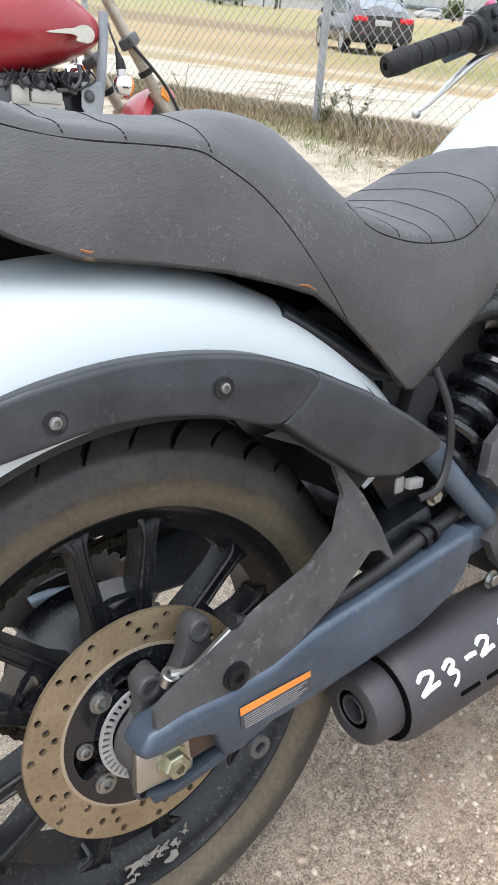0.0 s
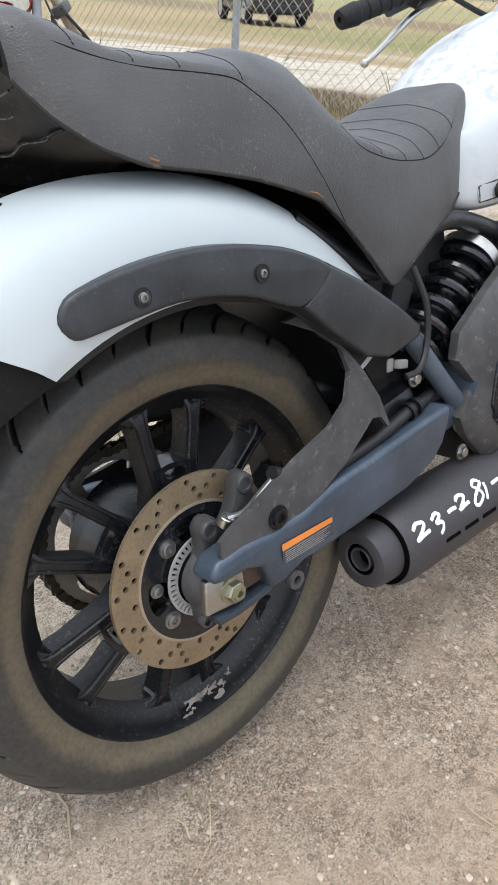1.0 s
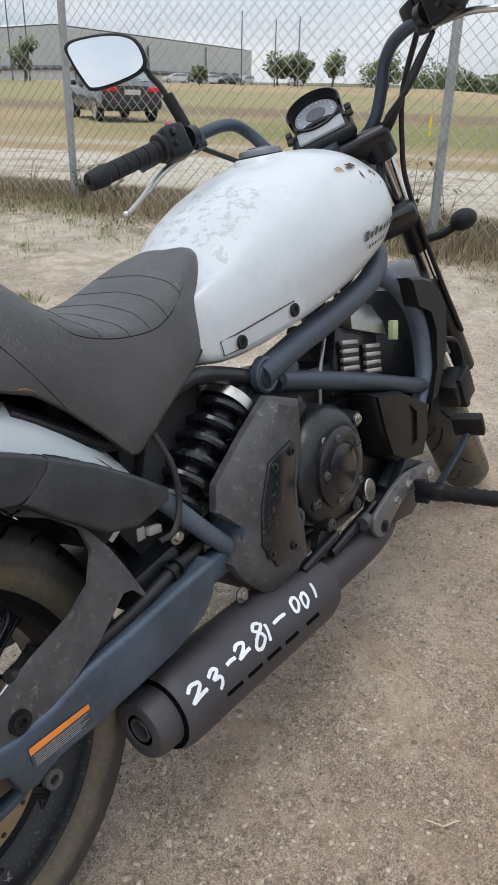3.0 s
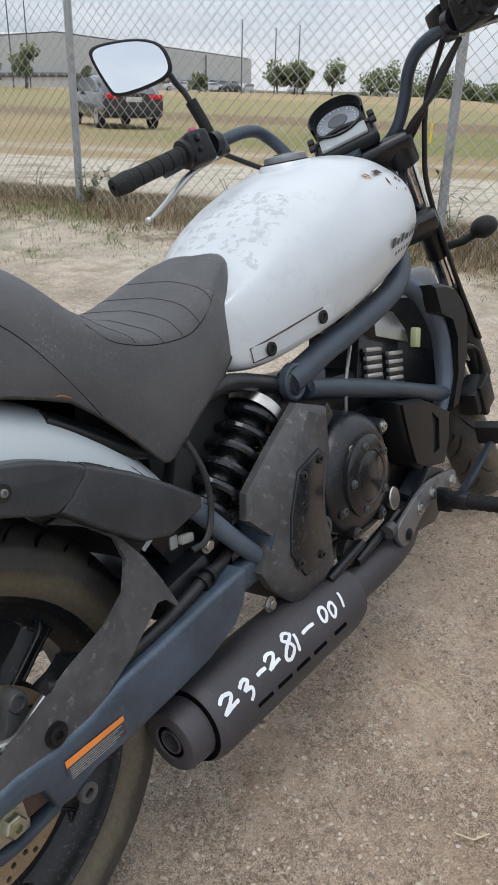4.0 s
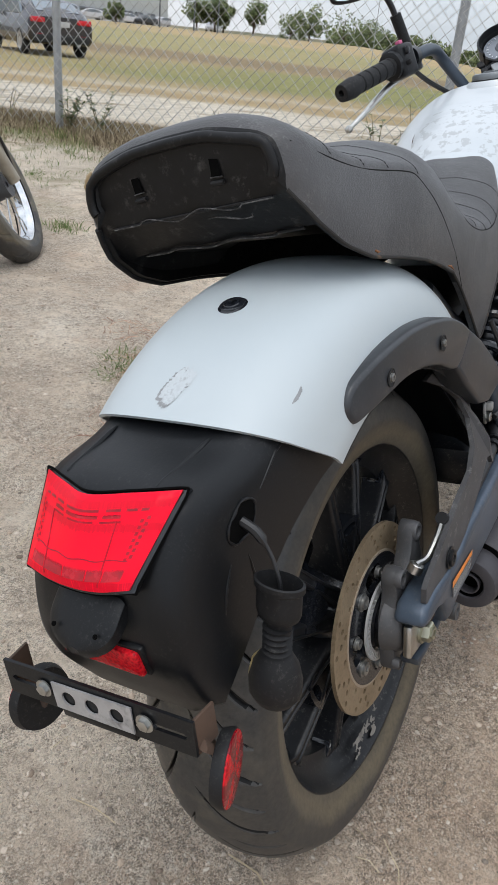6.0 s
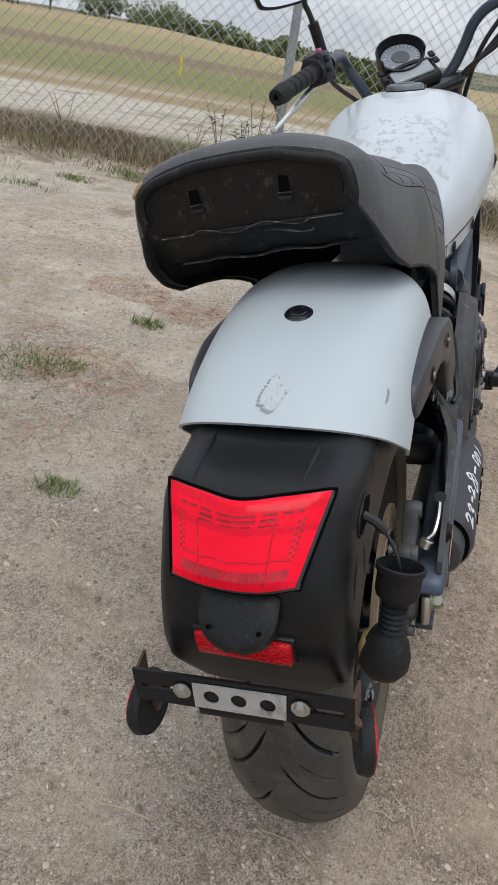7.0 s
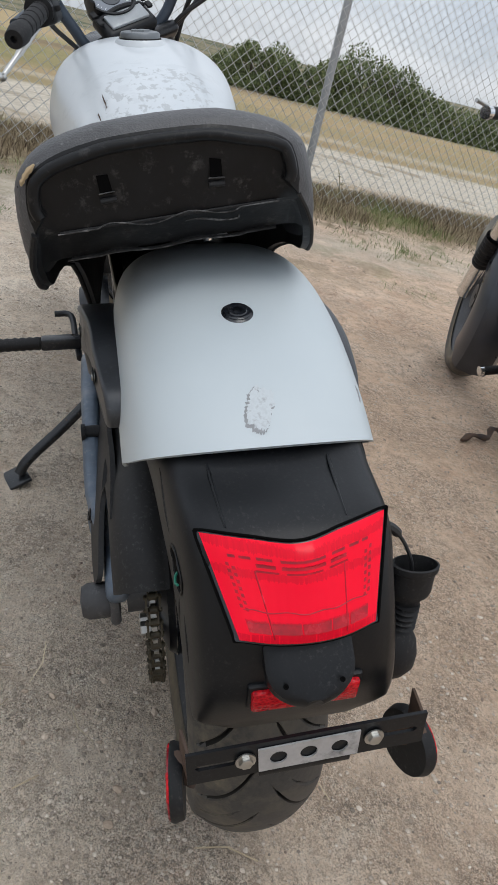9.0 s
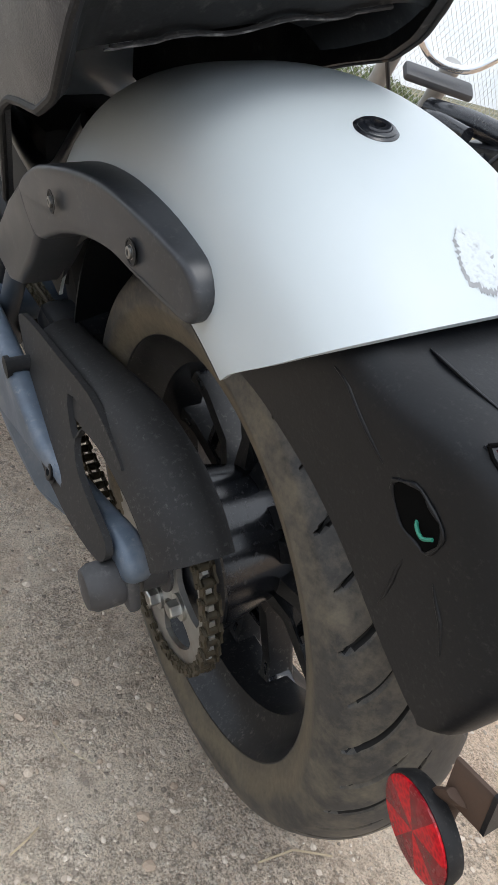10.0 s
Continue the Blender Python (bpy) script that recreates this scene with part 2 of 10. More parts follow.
def tyre_rubber(name, axle):
    """Dusty tyre: brown dirt on the side wall, grey-black tread."""
    m, nt, p = node_mat(name)
    co = nt.nodes.new("ShaderNodeTexCoord")
    mp = nt.nodes.new("ShaderNodeMapping")
    mp.inputs["Location"].default_value = (-axle[0], 0, -axle[2])
    nt.links.new(co.outputs["Object"], mp.inputs["Vector"])
    sep = nt.nodes.new("ShaderNodeSeparateXYZ")
    nt.links.new(mp.outputs[0], sep.inputs[0])
    rad = calc(nt, "SQRT", calc(nt, "ADD", calc(nt, "MULTIPLY", sep.outputs[0], sep.outputs[0]), calc(nt, "MULTIPLY", sep.outputs[2], sep.outputs[2])))
    v = mp.outputs[0]
    wob = calc(nt, "ADD", rad, calc(nt, "MULTIPLY", calc(nt, "SUBTRACT", noise_tex(nt, v, 14.0, 5.0), 0.5), 0.03))
    band = ramp(nt, wob, [(0.226, (0.6, 0.6, 0.6)), (0.238, (1, 1, 1)), (0.248, (0.8, 0.8, 0.8)), (0.257, (0.14, 0.14, 0.14)), (0.272, (0.02, 0.02, 0.02))])
    grit = noise_tex(nt, v, 160.0, 6.0, 0.7)
    dark = ramp(nt, grit, [(0.3, (0.022, 0.022, 0.0225)), (0.7, (0.046, 0.045, 0.043))])
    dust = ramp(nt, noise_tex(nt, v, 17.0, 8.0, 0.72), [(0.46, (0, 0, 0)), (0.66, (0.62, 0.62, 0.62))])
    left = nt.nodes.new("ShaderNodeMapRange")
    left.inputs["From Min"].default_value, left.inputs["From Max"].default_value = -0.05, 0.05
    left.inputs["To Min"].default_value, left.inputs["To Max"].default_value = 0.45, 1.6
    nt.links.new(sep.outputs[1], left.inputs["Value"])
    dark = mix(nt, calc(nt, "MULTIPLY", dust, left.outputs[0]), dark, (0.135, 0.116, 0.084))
    brown = ramp(nt, grit, [(0.3, (0.12, 0.097, 0.062)), (0.7, (0.2, 0.162, 0.104))])
    col = mix(nt, calc(nt, "MULTIPLY", band, 0.72), dark, brown)
    patch = ramp(nt, noise_tex(nt, v, 9.0, 6.0, 0.7), [(0.56, (0, 0, 0)), (0.7, (0.45, 0.45, 0.45))])
    col = mix(nt, patch, col, (0.06, 0.056, 0.05))
    nt.links.new(col, p.inputs["Base Color"])
    p.inputs["Roughness"].default_value = 0.52
    bump(nt, p, grit, 0.12, 0.001)
    return m


def lens_red(name):
    m, nt, p = node_mat(name)
    p.inputs["Base Color"].default_value = (0.9, 0.001, 0.018, 1)
    p.inputs["Roughness"].default_value = 0.18
    p.inputs["Specular IOR Level"].default_value = 0.18
    return m, nt, p


def tail_lens():
    """Ribbed red lens over a bright reflector: bands of finer ribs and darker bars."""
    m, nt, p = lens_red("red_tail_lamp_lens")
    v = coords(nt)
    sep = nt.nodes.new("ShaderNodeSeparateXYZ")
    nt.links.new(v, sep.inputs[0])
    n1 = noise_tex(nt, coords(nt, (1, 40, 1)), 16.0, 4.0, 0.7)
    rows = calc(nt, "SINE", calc(nt, "ADD", calc(nt, "MULTIPLY", sep.outputs[2], 420.0), calc(nt, "MULTIPLY", n1, 3.0)))
    upper = calc(nt, "MULTIPLY", calc(nt, "GREATER_THAN", sep.outputs[2], 0.633), calc(nt, "GREATER_THAN", rows, 0.55))
    lower = calc(nt, "MULTIPLY", calc(nt, "LESS_THAN", calc(nt, "ABSOLUTE", calc(nt, "SUBTRACT", sep.outputs[2], 0.603)), 0.007), calc(nt, "GREATER_THAN", n1, 0.42))
    shade = calc(nt, "MAXIMUM", calc(nt, "MULTIPLY", upper, calc(nt, "MULTIPLY", n1, 0.5)), calc(nt, "MULTIPLY", lower, 0.3))
    col = mix(nt, shade, (0.93, 0.001, 0.024), (0.2, 0.002, 0.008))
    nt.links.new(col, p.inputs["Base Color"])
    bump(nt, p, calc(nt, "SINE", calc(nt, "MULTIPLY", sep.outputs[1], 900.0)), 0.08, 0.0005)
    return m


def reflector_red():
    m, nt, p = lens_red("red_reflector")
    v = coords(nt)
    ch = nt.nodes.new("ShaderNodeTexVoronoi")
    ch.inputs["Scale"].default_value = 320.0
    nt.links.new(v, ch.inputs["Vector"])
    nt.links.new(ramp(nt, ch.outputs["Distance"], [(0.1, (0.25, 0.004, 0.01)), (0.7, (0.62, 0.012, 0.02))]), p.inputs["Base Color"])
    bump(nt, p, ch.outputs["Distance"], 0.5, 0.001)
    return m


def disc_steel():
    """Brake disc with a film of brown rust and turned rings."""
    m, nt, p = node_mat("rust_filmed_disc_steel")
    v = coords(nt)
    n1, n2 = noise_tex(nt, v, 22.0, 5.0), noise_tex(nt, v, 220.0, 4.0)
    col = ramp(nt, n1, [(0.3, (0.235, 0.175, 0.108)), (0.7, (0.34, 0.262, 0.172))])
    col = mix(nt, ramp(nt, n2, [(0.5, (0, 0, 0)), (0.75, (0.4, 0.4, 0.4))]), col, (0.1, 0.065, 0.035))
    nt.links.new(col, p.inputs["Base Color"])
    p.inputs["Metallic"].default_value, p.inputs["Roughness"].default_value = 0.45, 0.48
    bump(nt, p, n2, 0.06, 0.0005)
    return m


M["reflector_dark"] = surface("dark_red_reflector_sector", (0.2, 0.004, 0.01), grain=320, spots=90, rough=0.25, relief=0.4, spread=0.3)
M["fender"], M["tank"], M["vinyl"] = fender_white(), tank_white(), vinyl()
M["tail"], M["reflector"], M["disc"] = tail_lens(), reflector_red(), disc_steel()


# ---- mesh helpers ----
from mathutils.bvhtree import BVHTree  # noqa: E402


def link_mesh(name, bm, mat, parent=None, label="", sharp=38.0, m=None):
    """One mesh object from a bmesh, shaded smooth but for edges sharper than sharp degrees."""
    if m is not None:
        bm.transform(m)
    bmesh.ops.recalc_face_normals(bm, faces=bm.faces)
    me = bpy.data.meshes.new(name)
    bm.to_mesh(me)
    bm.free()
    me.materials.append(mat)
    me.shade_smooth()
    me.set_sharp_from_angle(angle=radians(sharp))
    ob = new(name, me)
    if parent is not None:
        ob.parent = parent
    return tagged(ob, label)


def part(name, bm, mat, parent, label="", sharp=38.0, m=None):
    return link_mesh(name, bm, M[mat] if isinstance(mat, str) else mat, parent, label, sharp, m)


def join(*bms):
    out = bmesh.new()
    for b in bms:
        me = bpy.data.meshes.new("tmp")
        b.to_mesh(me)
        b.free()
        out.from_mesh(me)
        bpy.data.meshes.remove(me)
    return out


def spline(pts, k=6):
    """Catmull-Rom through the points, k steps a span."""
    p = [np.array(q, float) for q in pts]
    p = [2 * p[0] - p[1], *p, 2 * p[-1] - p[-2]]
    out = []
    for a, b, c, d in zip(p, p[1:], p[2:], p[3:]):
        for i in range(k):
            t = i / k
            out.append(0.5 * (2 * b + (c - a) * t + (2 * a - 5 * b + 4 * c - d) * t * t + (3 * b - a - 3 * c + d) * t**3))
    out.append(p[-2])
    return [tuple(q) for q in out]


def tube(pts, r, n=12, cap=True, squash=1.0):
    """A round bar along a line of points; r: a radius, or one for each point."""
    p = [Vector(q) for q in pts]
    rs = [r] * len(p) if isinstance(r, (int, float)) else list(r)
    bm = bmesh.new()
    d0 = (p[1] - p[0]).normalized()
    side = d0.orthogonal().normalized()
    rings = []
    for i, q in enumerate(p):
        d = (p[min(i + 1, len(p) - 1)] - p[max(i - 1, 0)]).normalized()
        side = (side - d * side.dot(d)).normalized()
        up = d.cross(side)
        rings.append([bm.verts.new(q + rs[i] * (math.cos(a) * side + squash * math.sin(a) * up)) for a in (2 * math.pi * j / n for j in range(n))])
    for a, b in zip(rings, rings[1:]):
        for j in range(n):
            bm.faces.new((a[j], a[(j + 1) % n], b[(j + 1) % n], b[j]))
    if cap:
        bm.faces.new(rings[0][::-1])
        bm.faces.new(rings[-1])
    return bm


def loft(rings, closed=True, caps=True):
    """A skin through rings of equally many points."""
    bm = bmesh.new()
    vs = [[bm.verts.new(q) for q in ring] for ring in rings]
    n = len(vs[0])
    for a, b in zip(vs, vs[1:]):
        for j in range(n if closed else n - 1):
            bm.faces.new((a[j], a[(j + 1) % n], b[(j + 1) % n], b[j]))
    if caps and closed:
        bm.faces.new(vs[0][::-1])
        bm.faces.new(vs[-1])
    return bm


def lathe(profile, n=48, at=(0, 0, 0), axis="y", closed=False):
    """Turns a profile of (along, radius) round an axis through at."""
    rings = []
    for j in range(n):
        a = 2 * math.pi * j / n
        c, s = math.cos(a), math.sin(a)
        ring = []
        for u, r in profile:
            q = {"y": (r * c, u, r * s), "x": (u, r * c, r * s), "z": (r * c, r * s, u)}[axis]
            ring.append((q[0] + at[0], q[1] + at[1], q[2] + at[2]))
        rings.append(ring)
    bm = bmesh.new()
    vs = [[bm.verts.new(q) for q in ring] for ring in rings]
    k = len(profile)
    for j in range(n):
        a, b = vs[j], vs[(j + 1) % n]
        for i in range(k if closed else k - 1):
            bm.faces.new((a[i], a[(i + 1) % k], b[(i + 1) % k], b[i]))
    bmesh.ops.remove_doubles(bm, verts=bm.verts, dist=1e-6)
    return bm


def aimed(bm, at, way):
    """Turns a mesh built along +z so that it points along way, from at."""
    q = Vector(way).normalized().to_track_quat("Z", "Y").to_matrix().to_4x4()
    bm.transform(Matrix.Translation(at) @ q)
    return bm


def turned(profile, at, way, n=20):
    return aimed(lathe(profile, n, axis="z"), at, way)


def plate(outline, y0, y1, holes=(), bevel=0.0, seg=2):
    """A plate in the x-z plane between y0 and y1, with holes right through it."""
    from mathutils.geometry import tessellate_polygon

    loops = [list(outline), *[list(h) for h in holes]]
    bm = bmesh.new()
    flat = [q for lp in loops for q in lp]
    front = [bm.verts.new((x, y0, z)) for x, z in flat]
    back = [bm.verts.new((x, y1, z)) for x, z in flat]
    if holes:
        tris = tessellate_polygon([[Vector((x, z, 0)) for x, z in lp] for lp in loops])
        for a, b, c in tris:
            try:
                bm.faces.new((front[a], front[b], front[c]))
                bm.faces.new((back[c], back[b], back[a]))
            except ValueError:
                pass
    else:
        bm.faces.new(front)
        bm.faces.new(back[::-1])
    i = 0
    for lp in loops:
        n = len(lp)
        for j in range(n):
            a, b = i + j, i + (j + 1) % n
            bm.faces.new((front[a], front[b], back[b], back[a]))
        i += n
    if bevel and not holes:
        bmesh.ops.recalc_face_normals(bm, faces=bm.faces)
        edges = [e for e in bm.edges if abs(e.verts[0].co.y - e.verts[1].co.y) < 1e-6]
        bmesh.ops.bevel(bm, geom=edges, offset=bevel, segments=seg, profile=0.5, affect="EDGES", clamp_overlap=True)
    return bm


def ring_pts(r, n=24, at=(0, 0), a0=0.0):
    return [(at[0] + r * math.cos(a0 + 2 * math.pi * j / n), at[1] + r * math.sin(a0 + 2 * math.pi * j / n)) for j in range(n)]


def smooth2(pts, k=4):
    """A closed smooth outline through 2D points."""
    p = [np.array(q, float) for q in pts]
    n, out = len(p), []
    for i in range(n):
        a, b, c, d = p[i - 1], p[i], p[(i + 1) % n], p[(i + 2) % n]
        for j in range(k):
            t = j / k
            out.append(tuple(0.5 * (2 * b + (c - a) * t + (2 * a - 5 * b + 4 * c - d) * t * t + (3 * b - a - 3 * c + d) * t**3)))
    return out


def box(size, at=(0, 0, 0), rot=(0, 0, 0), bevel=0.003, seg=2):
    bm = bmesh.new()
    bmesh.ops.create_cube(bm, size=1.0)
    bm.transform(Matrix.Diagonal((*size, 1)))
    if bevel:
        bmesh.ops.bevel(bm, geom=list(bm.edges), offset=bevel, segments=seg, profile=0.5, affect="EDGES", clamp_overlap=True)
    bm.transform(pose(*at, *rot))
    return bm


def bolt(at, way, r=0.009, h=0.006, socket=True):
    """A bolt head on its washer, with a socket or a hexagon."""
    if socket:
        return turned([(0, 0), (0, r * 1.35), (h * 0.3, r * 1.35), (h * 0.35, r), (h * 0.9, r), (h, r * 0.86), (h, r * 0.5), (h * 0.45, r * 0.45), (h * 0.45, 0)], at, way, 16)
    return join(turned([(0, 0), (0, r * 1.5), (h * 0.25, r * 1.5), (h * 0.25, 0)], at, way, 20), turned([(h * 0.2, 0), (h * 0.2, r), (h * 0.9, r), (h, r * 0.85), (h, 0)], at, way, 6))


def empty(name, label, category, m=None, group=""):
    ob = new(name)
    if m is not None:
        ob.matrix_world = m
    return tagged(ob, label, category, group)


# ---- the ground: one sheet, which rises gently to the fence and runs on level ----
UP = Vector((math.cos(radians(38)), math.sin(radians(38)), 0))
FENCE_N = Vector((0.982, 0.187, 0))


def step(a, b, x):
    t = min(1.0, max(0.0, (x - a) / (b - a)))
    return t * t * (3 - 2 * t)


def ground_z(x, y):
    d = x * UP.x + y * UP.y
    lift = 0.0349 * max(-4.0, min(d, 6.0))
    far = math.hypot(x, y)
    z = lift * (1 - step(5.5, 18.0, far))
    az = math.atan2(y, x)
    if far > 30:
        z += 1.25 * step(45, 110, far) * step(0.26, 0.42, az) - 0.75 * step(30, 60, far) * step(0.3, 0.12, az)
    return z


def rough_z(x, y):
    near = 1 - step(6, 14, math.hypot(x, y))
    return ground_z(x, y) + near * (0.008 * (noise.noise((x * 2.2, y * 2.2, 0.3))) + 0.005 * noise.noise((x * 7, y * 7, 1.7)))


def ground_material():
    m, nt, p = node_mat("gravel_grass_and_track")
    co = nt.nodes.new("ShaderNodeTexCoord")
    v = co.outputs["Object"]
    sep = nt.nodes.new("ShaderNodeSeparateXYZ")
    nt.links.new(v, sep.inputs[0])
    s = calc(nt, "ADD", calc(nt, "MULTIPLY", sep.outputs[0], FENCE_N.x), calc(nt, "MULTIPLY", sep.outputs[1], FENCE_N.y))
    wob = calc(nt, "MULTIPLY", calc(nt, "SUBTRACT", noise_tex(nt, v, 0.7, 5.0), 0.5), 1.6)
    sw = calc(nt, "ADD", s, wob)
    # trodden dirt with limestone grit
    big, mid, fine, grit = noise_tex(nt, v, 1.1, 5.0), noise_tex(nt, v, 9.0, 6.0, 0.65), noise_tex(nt, v, 95.0, 6.0, 0.75), noise_tex(nt, v, 330.0, 4.0, 0.7)
    dirt = ramp(nt, mid, [(0.3, (0.55, 0.435, 0.33)), (0.5, (0.7, 0.565, 0.435)), (0.72, (0.8, 0.665, 0.525))])
    dirt = mix(nt, ramp(nt, big, [(0.42, (0, 0, 0)), (0.64, (0.6, 0.6, 0.6))]), dirt, (0.6, 0.46, 0.34))
    patch = noise_tex(nt, v, 2.4, 9.0, 0.66)
    dirt = mix(nt, ramp(nt, patch, [(0.5, (0, 0, 0)), (0.64, (0.62, 0.62, 0.62))]), dirt, (0.47, 0.355, 0.262))
    dirt = mix(nt, ramp(nt, patch, [(0.34, (0.7, 0.7, 0.7)), (0.46, (0, 0, 0))]), dirt, (0.8, 0.69, 0.565))
    spot = noise_tex(nt, v, 15.0, 9.0, 0.72)
    dirt = mix(nt, ramp(nt, spot, [(0.36, (0.6, 0.6, 0.6)), (0.47, (0, 0, 0))]), dirt, (0.44, 0.335, 0.25))
    dirt = mix(nt, ramp(nt, spot, [(0.54, (0, 0, 0)), (0.66, (0.55, 0.55, 0.55))]), dirt, (0.72, 0.63, 0.52))
    litter = ramp(nt, noise_tex(nt, v, 3.4, 7.0, 0.7), [(0.56, (0, 0, 0)), (0.68, (0.42, 0.42, 0.42))])
    dirt = mix(nt, litter, dirt, (0.5, 0.31, 0.21))
    clod = noise_tex(nt, v, 34.0, 7.0, 0.72)
    dirt = mix(nt, ramp(nt, clod, [(0.36, (0.65, 0.65, 0.65)), (0.48, (0, 0, 0))]), dirt, (0.34, 0.26, 0.195))
    dirt = mix(nt, ramp(nt, clod, [(0.55, (0, 0, 0)), (0.68, (0.6, 0.6, 0.6))]), dirt, (0.74, 0.65, 0.54))
    stony = ramp(nt, noise_tex(nt, v, 4.6, 6.0, 0.65), [(0.4, (0.25, 0.25, 0.25)), (0.58, (1, 1, 1))])
    dirt = mix(nt, calc(nt, "MULTIPLY", stony, ramp(nt, fine, [(0.39, (0.9, 0.9, 0.9)), (0.5, (0, 0, 0))])), dirt, (0.25, 0.2, 0.155))
    dirt = mix(nt, calc(nt, "MULTIPLY", stony, ramp(nt, fine, [(0.54, (0, 0, 0)), (0.64, (0.6, 0.6, 0.6))])), dirt, (0.75, 0.67, 0.57))
    dirt = mix(nt, calc(nt, "MULTIPLY", stony, ramp(nt, grit, [(0.38, (0.9, 0.9, 0.9)), (0.51, (0, 0, 0))])), dirt, (0.16, 0.132, 0.108))
    dirt = mix(nt, calc(nt, "MULTIPLY", stony, ramp(nt, grit, [(0.55, (0, 0, 0)), (0.66, (0.9, 0.9, 0.9))])), dirt, (0.8, 0.715, 0.61))
    jit = nt.nodes.new("ShaderNodeTexNoise")
    jit.inputs["Scale"].default_value = 150.0
    nt.links.new(v, jit.inputs["Vector"])
    moved = nt.nodes.new("ShaderNodeVectorMath")
    moved.operation = "MULTIPLY_ADD"
    moved.inputs[1].default_value = (0.012, 0.012, 0.012)
    nt.links.new(jit.outputs["Color"], moved.inputs[0])
    nt.links.new(v, moved.inputs[2])
    peb = None
    for size, share in ((230.0, 0.6), (110.0, 0.88)):
        cell = nt.nodes.new("ShaderNodeTexVoronoi")
        cell.inputs["Scale"].default_value = size
        nt.links.new(moved.outputs[0], cell.inputs["Vector"])
        cellc = nt.nodes.new("ShaderNodeSeparateColor")
        nt.links.new(cell.outputs["Color"], cellc.inputs[0])
        one = calc(nt, "MULTIPLY", ramp(nt, cell.outputs["Distance"], [(0.3, (1, 1, 1)), (0.44, (0, 0, 0))]), calc(nt, "GREATER_THAN", calc(nt, "MULTIPLY", cellc.outputs[0], calc(nt, "ADD", 0.72, calc(nt, "MULTIPLY", stony, 0.28))), share - 0.04))
        dirt = mix(nt, calc(nt, "MULTIPLY", one, 0.75), dirt, ramp(nt, cellc.outputs[1], [(0.0, (0.24, 0.195, 0.155)), (0.4, (0.47, 0.395, 0.32)), (0.8, (0.58, 0.485, 0.385)), (1.0, (0.66, 0.575, 0.475))]))
        peb = one if peb is None else calc(nt, "ADD", peb, one)
    warm = nt.nodes.new("ShaderNodeMix")
    warm.data_type, warm.blend_type = "RGBA", "MULTIPLY"
    warm.inputs["Factor"].default_value = 1.0
    across = nt.nodes.new("ShaderNodeMapRange")
    across.inputs["From Min"].default_value, across.inputs["From Max"].default_value = -0.5, 0.2
    nt.links.new(calc(nt, "ADD", sep.outputs[1], calc(nt, "MULTIPLY", wob, 0.35)), across.inputs["Value"])
    nt.links.new(mix(nt, across.outputs[0], (1.14, 1.05, 0.985), (1.085, 1.12, 1.14)), warm.inputs["B"])
    nt.links.new(dirt, warm.inputs["A"])
    dirt = warm.outputs["Result"]
    # dry and green grass, the pale track and the fields
    blade = noise_tex(nt, v, 26.0, 6.0, 0.75)
    dry = ramp(nt, blade, [(0.3, (0.13, 0.1, 0.065)), (0.5, (0.26, 0.2, 0.125)), (0.7, (0.4, 0.32, 0.2))])
    green = ramp(nt, blade, [(0.3, (0.09, 0.11, 0.04)), (0.7, (0.26, 0.29, 0.11))])
    grass = mix(nt, ramp(nt, noise_tex(nt, v, 1.6, 4.0), [(0.48, (0, 0, 0)), (0.62, (0.8, 0.8, 0.8))]), dry, green)
    pale = ramp(nt, mid, [(0.3, (0.49, 0.43, 0.34)), (0.7, (0.76, 0.69, 0.575))])
    rut = noise_tex(nt, v, 0.9, 8.0, 0.72)
    pale = mix(nt, ramp(nt, rut, [(0.53, (0, 0, 0)), (0.6, (0.7, 0.7, 0.7))]), pale, (0.33, 0.26, 0.17))
    field = mix(nt, ramp(nt, noise_tex(nt, v, 0.16, 4.0), [(0.45, (0, 0, 0)), (0.6, (0.8, 0.8, 0.8))]), ramp(nt, noise_tex(nt, v, 2.0, 6.0, 0.7), [(0.3, (0.35, 0.255, 0.14)), (0.7, (0.47, 0.36, 0.205))]), (0.35, 0.285, 0.155))

    def band(lo, hi, soft, what):
        up = nt.nodes.new("ShaderNodeMapRange")
        up.inputs["From Min"].default_value, up.inputs["From Max"].default_value = lo - soft, lo + soft
        nt.links.new(what, up.inputs["Value"])
        dn = nt.nodes.new("ShaderNodeMapRange")
        dn.inputs["From Min"].default_value, dn.inputs["From Max"].default_value = hi + soft, hi - soft
        nt.links.new(what, dn.inputs["Value"])
        return calc(nt, "MULTIPLY", up.outputs[0], dn.outputs[0])

    tuft = ramp(nt, noise_tex(nt, v, 2.6, 6.0, 0.66), [(0.5, (0, 0, 0)), (0.57, (1, 1, 1))])
    col = mix(nt, calc(nt, "MULTIPLY", tuft, band(2.9, 4.3, 0.5, s)), dirt, grass)
    col = mix(nt, calc(nt, "MULTIPLY", band(3.1, 3.8, 0.3, sw), 0.8), col, mix(nt, 0.6, dirt, pale))
    col = mix(nt, band(4.1, 5.7, 0.2, sw), col, grass)
    col = mix(nt, band(6.0, 60000.0, 0.4, sw), col, field)
    col = mix(nt, band(5.8, 9.6, 0.35, sw), col, pale)
    col = mix(nt, calc(nt, "MULTIPLY", band(11.5, 13.0, 0.5, sw), 0.45), col, pale)
    meadow = ramp(nt, noise_tex(nt, v, 1.2, 6.0, 0.7), [(0.3, (0.13, 0.165, 0.05)), (0.7, (0.25, 0.27, 0.1))])
    col = mix(nt, calc(nt, "MULTIPLY", calc(nt, "MULTIPLY", band(15.5, 27.0, 1.2, sw), 0.7), band(0.0, 16.0, 5.0, sep.outputs[1])), col, meadow)
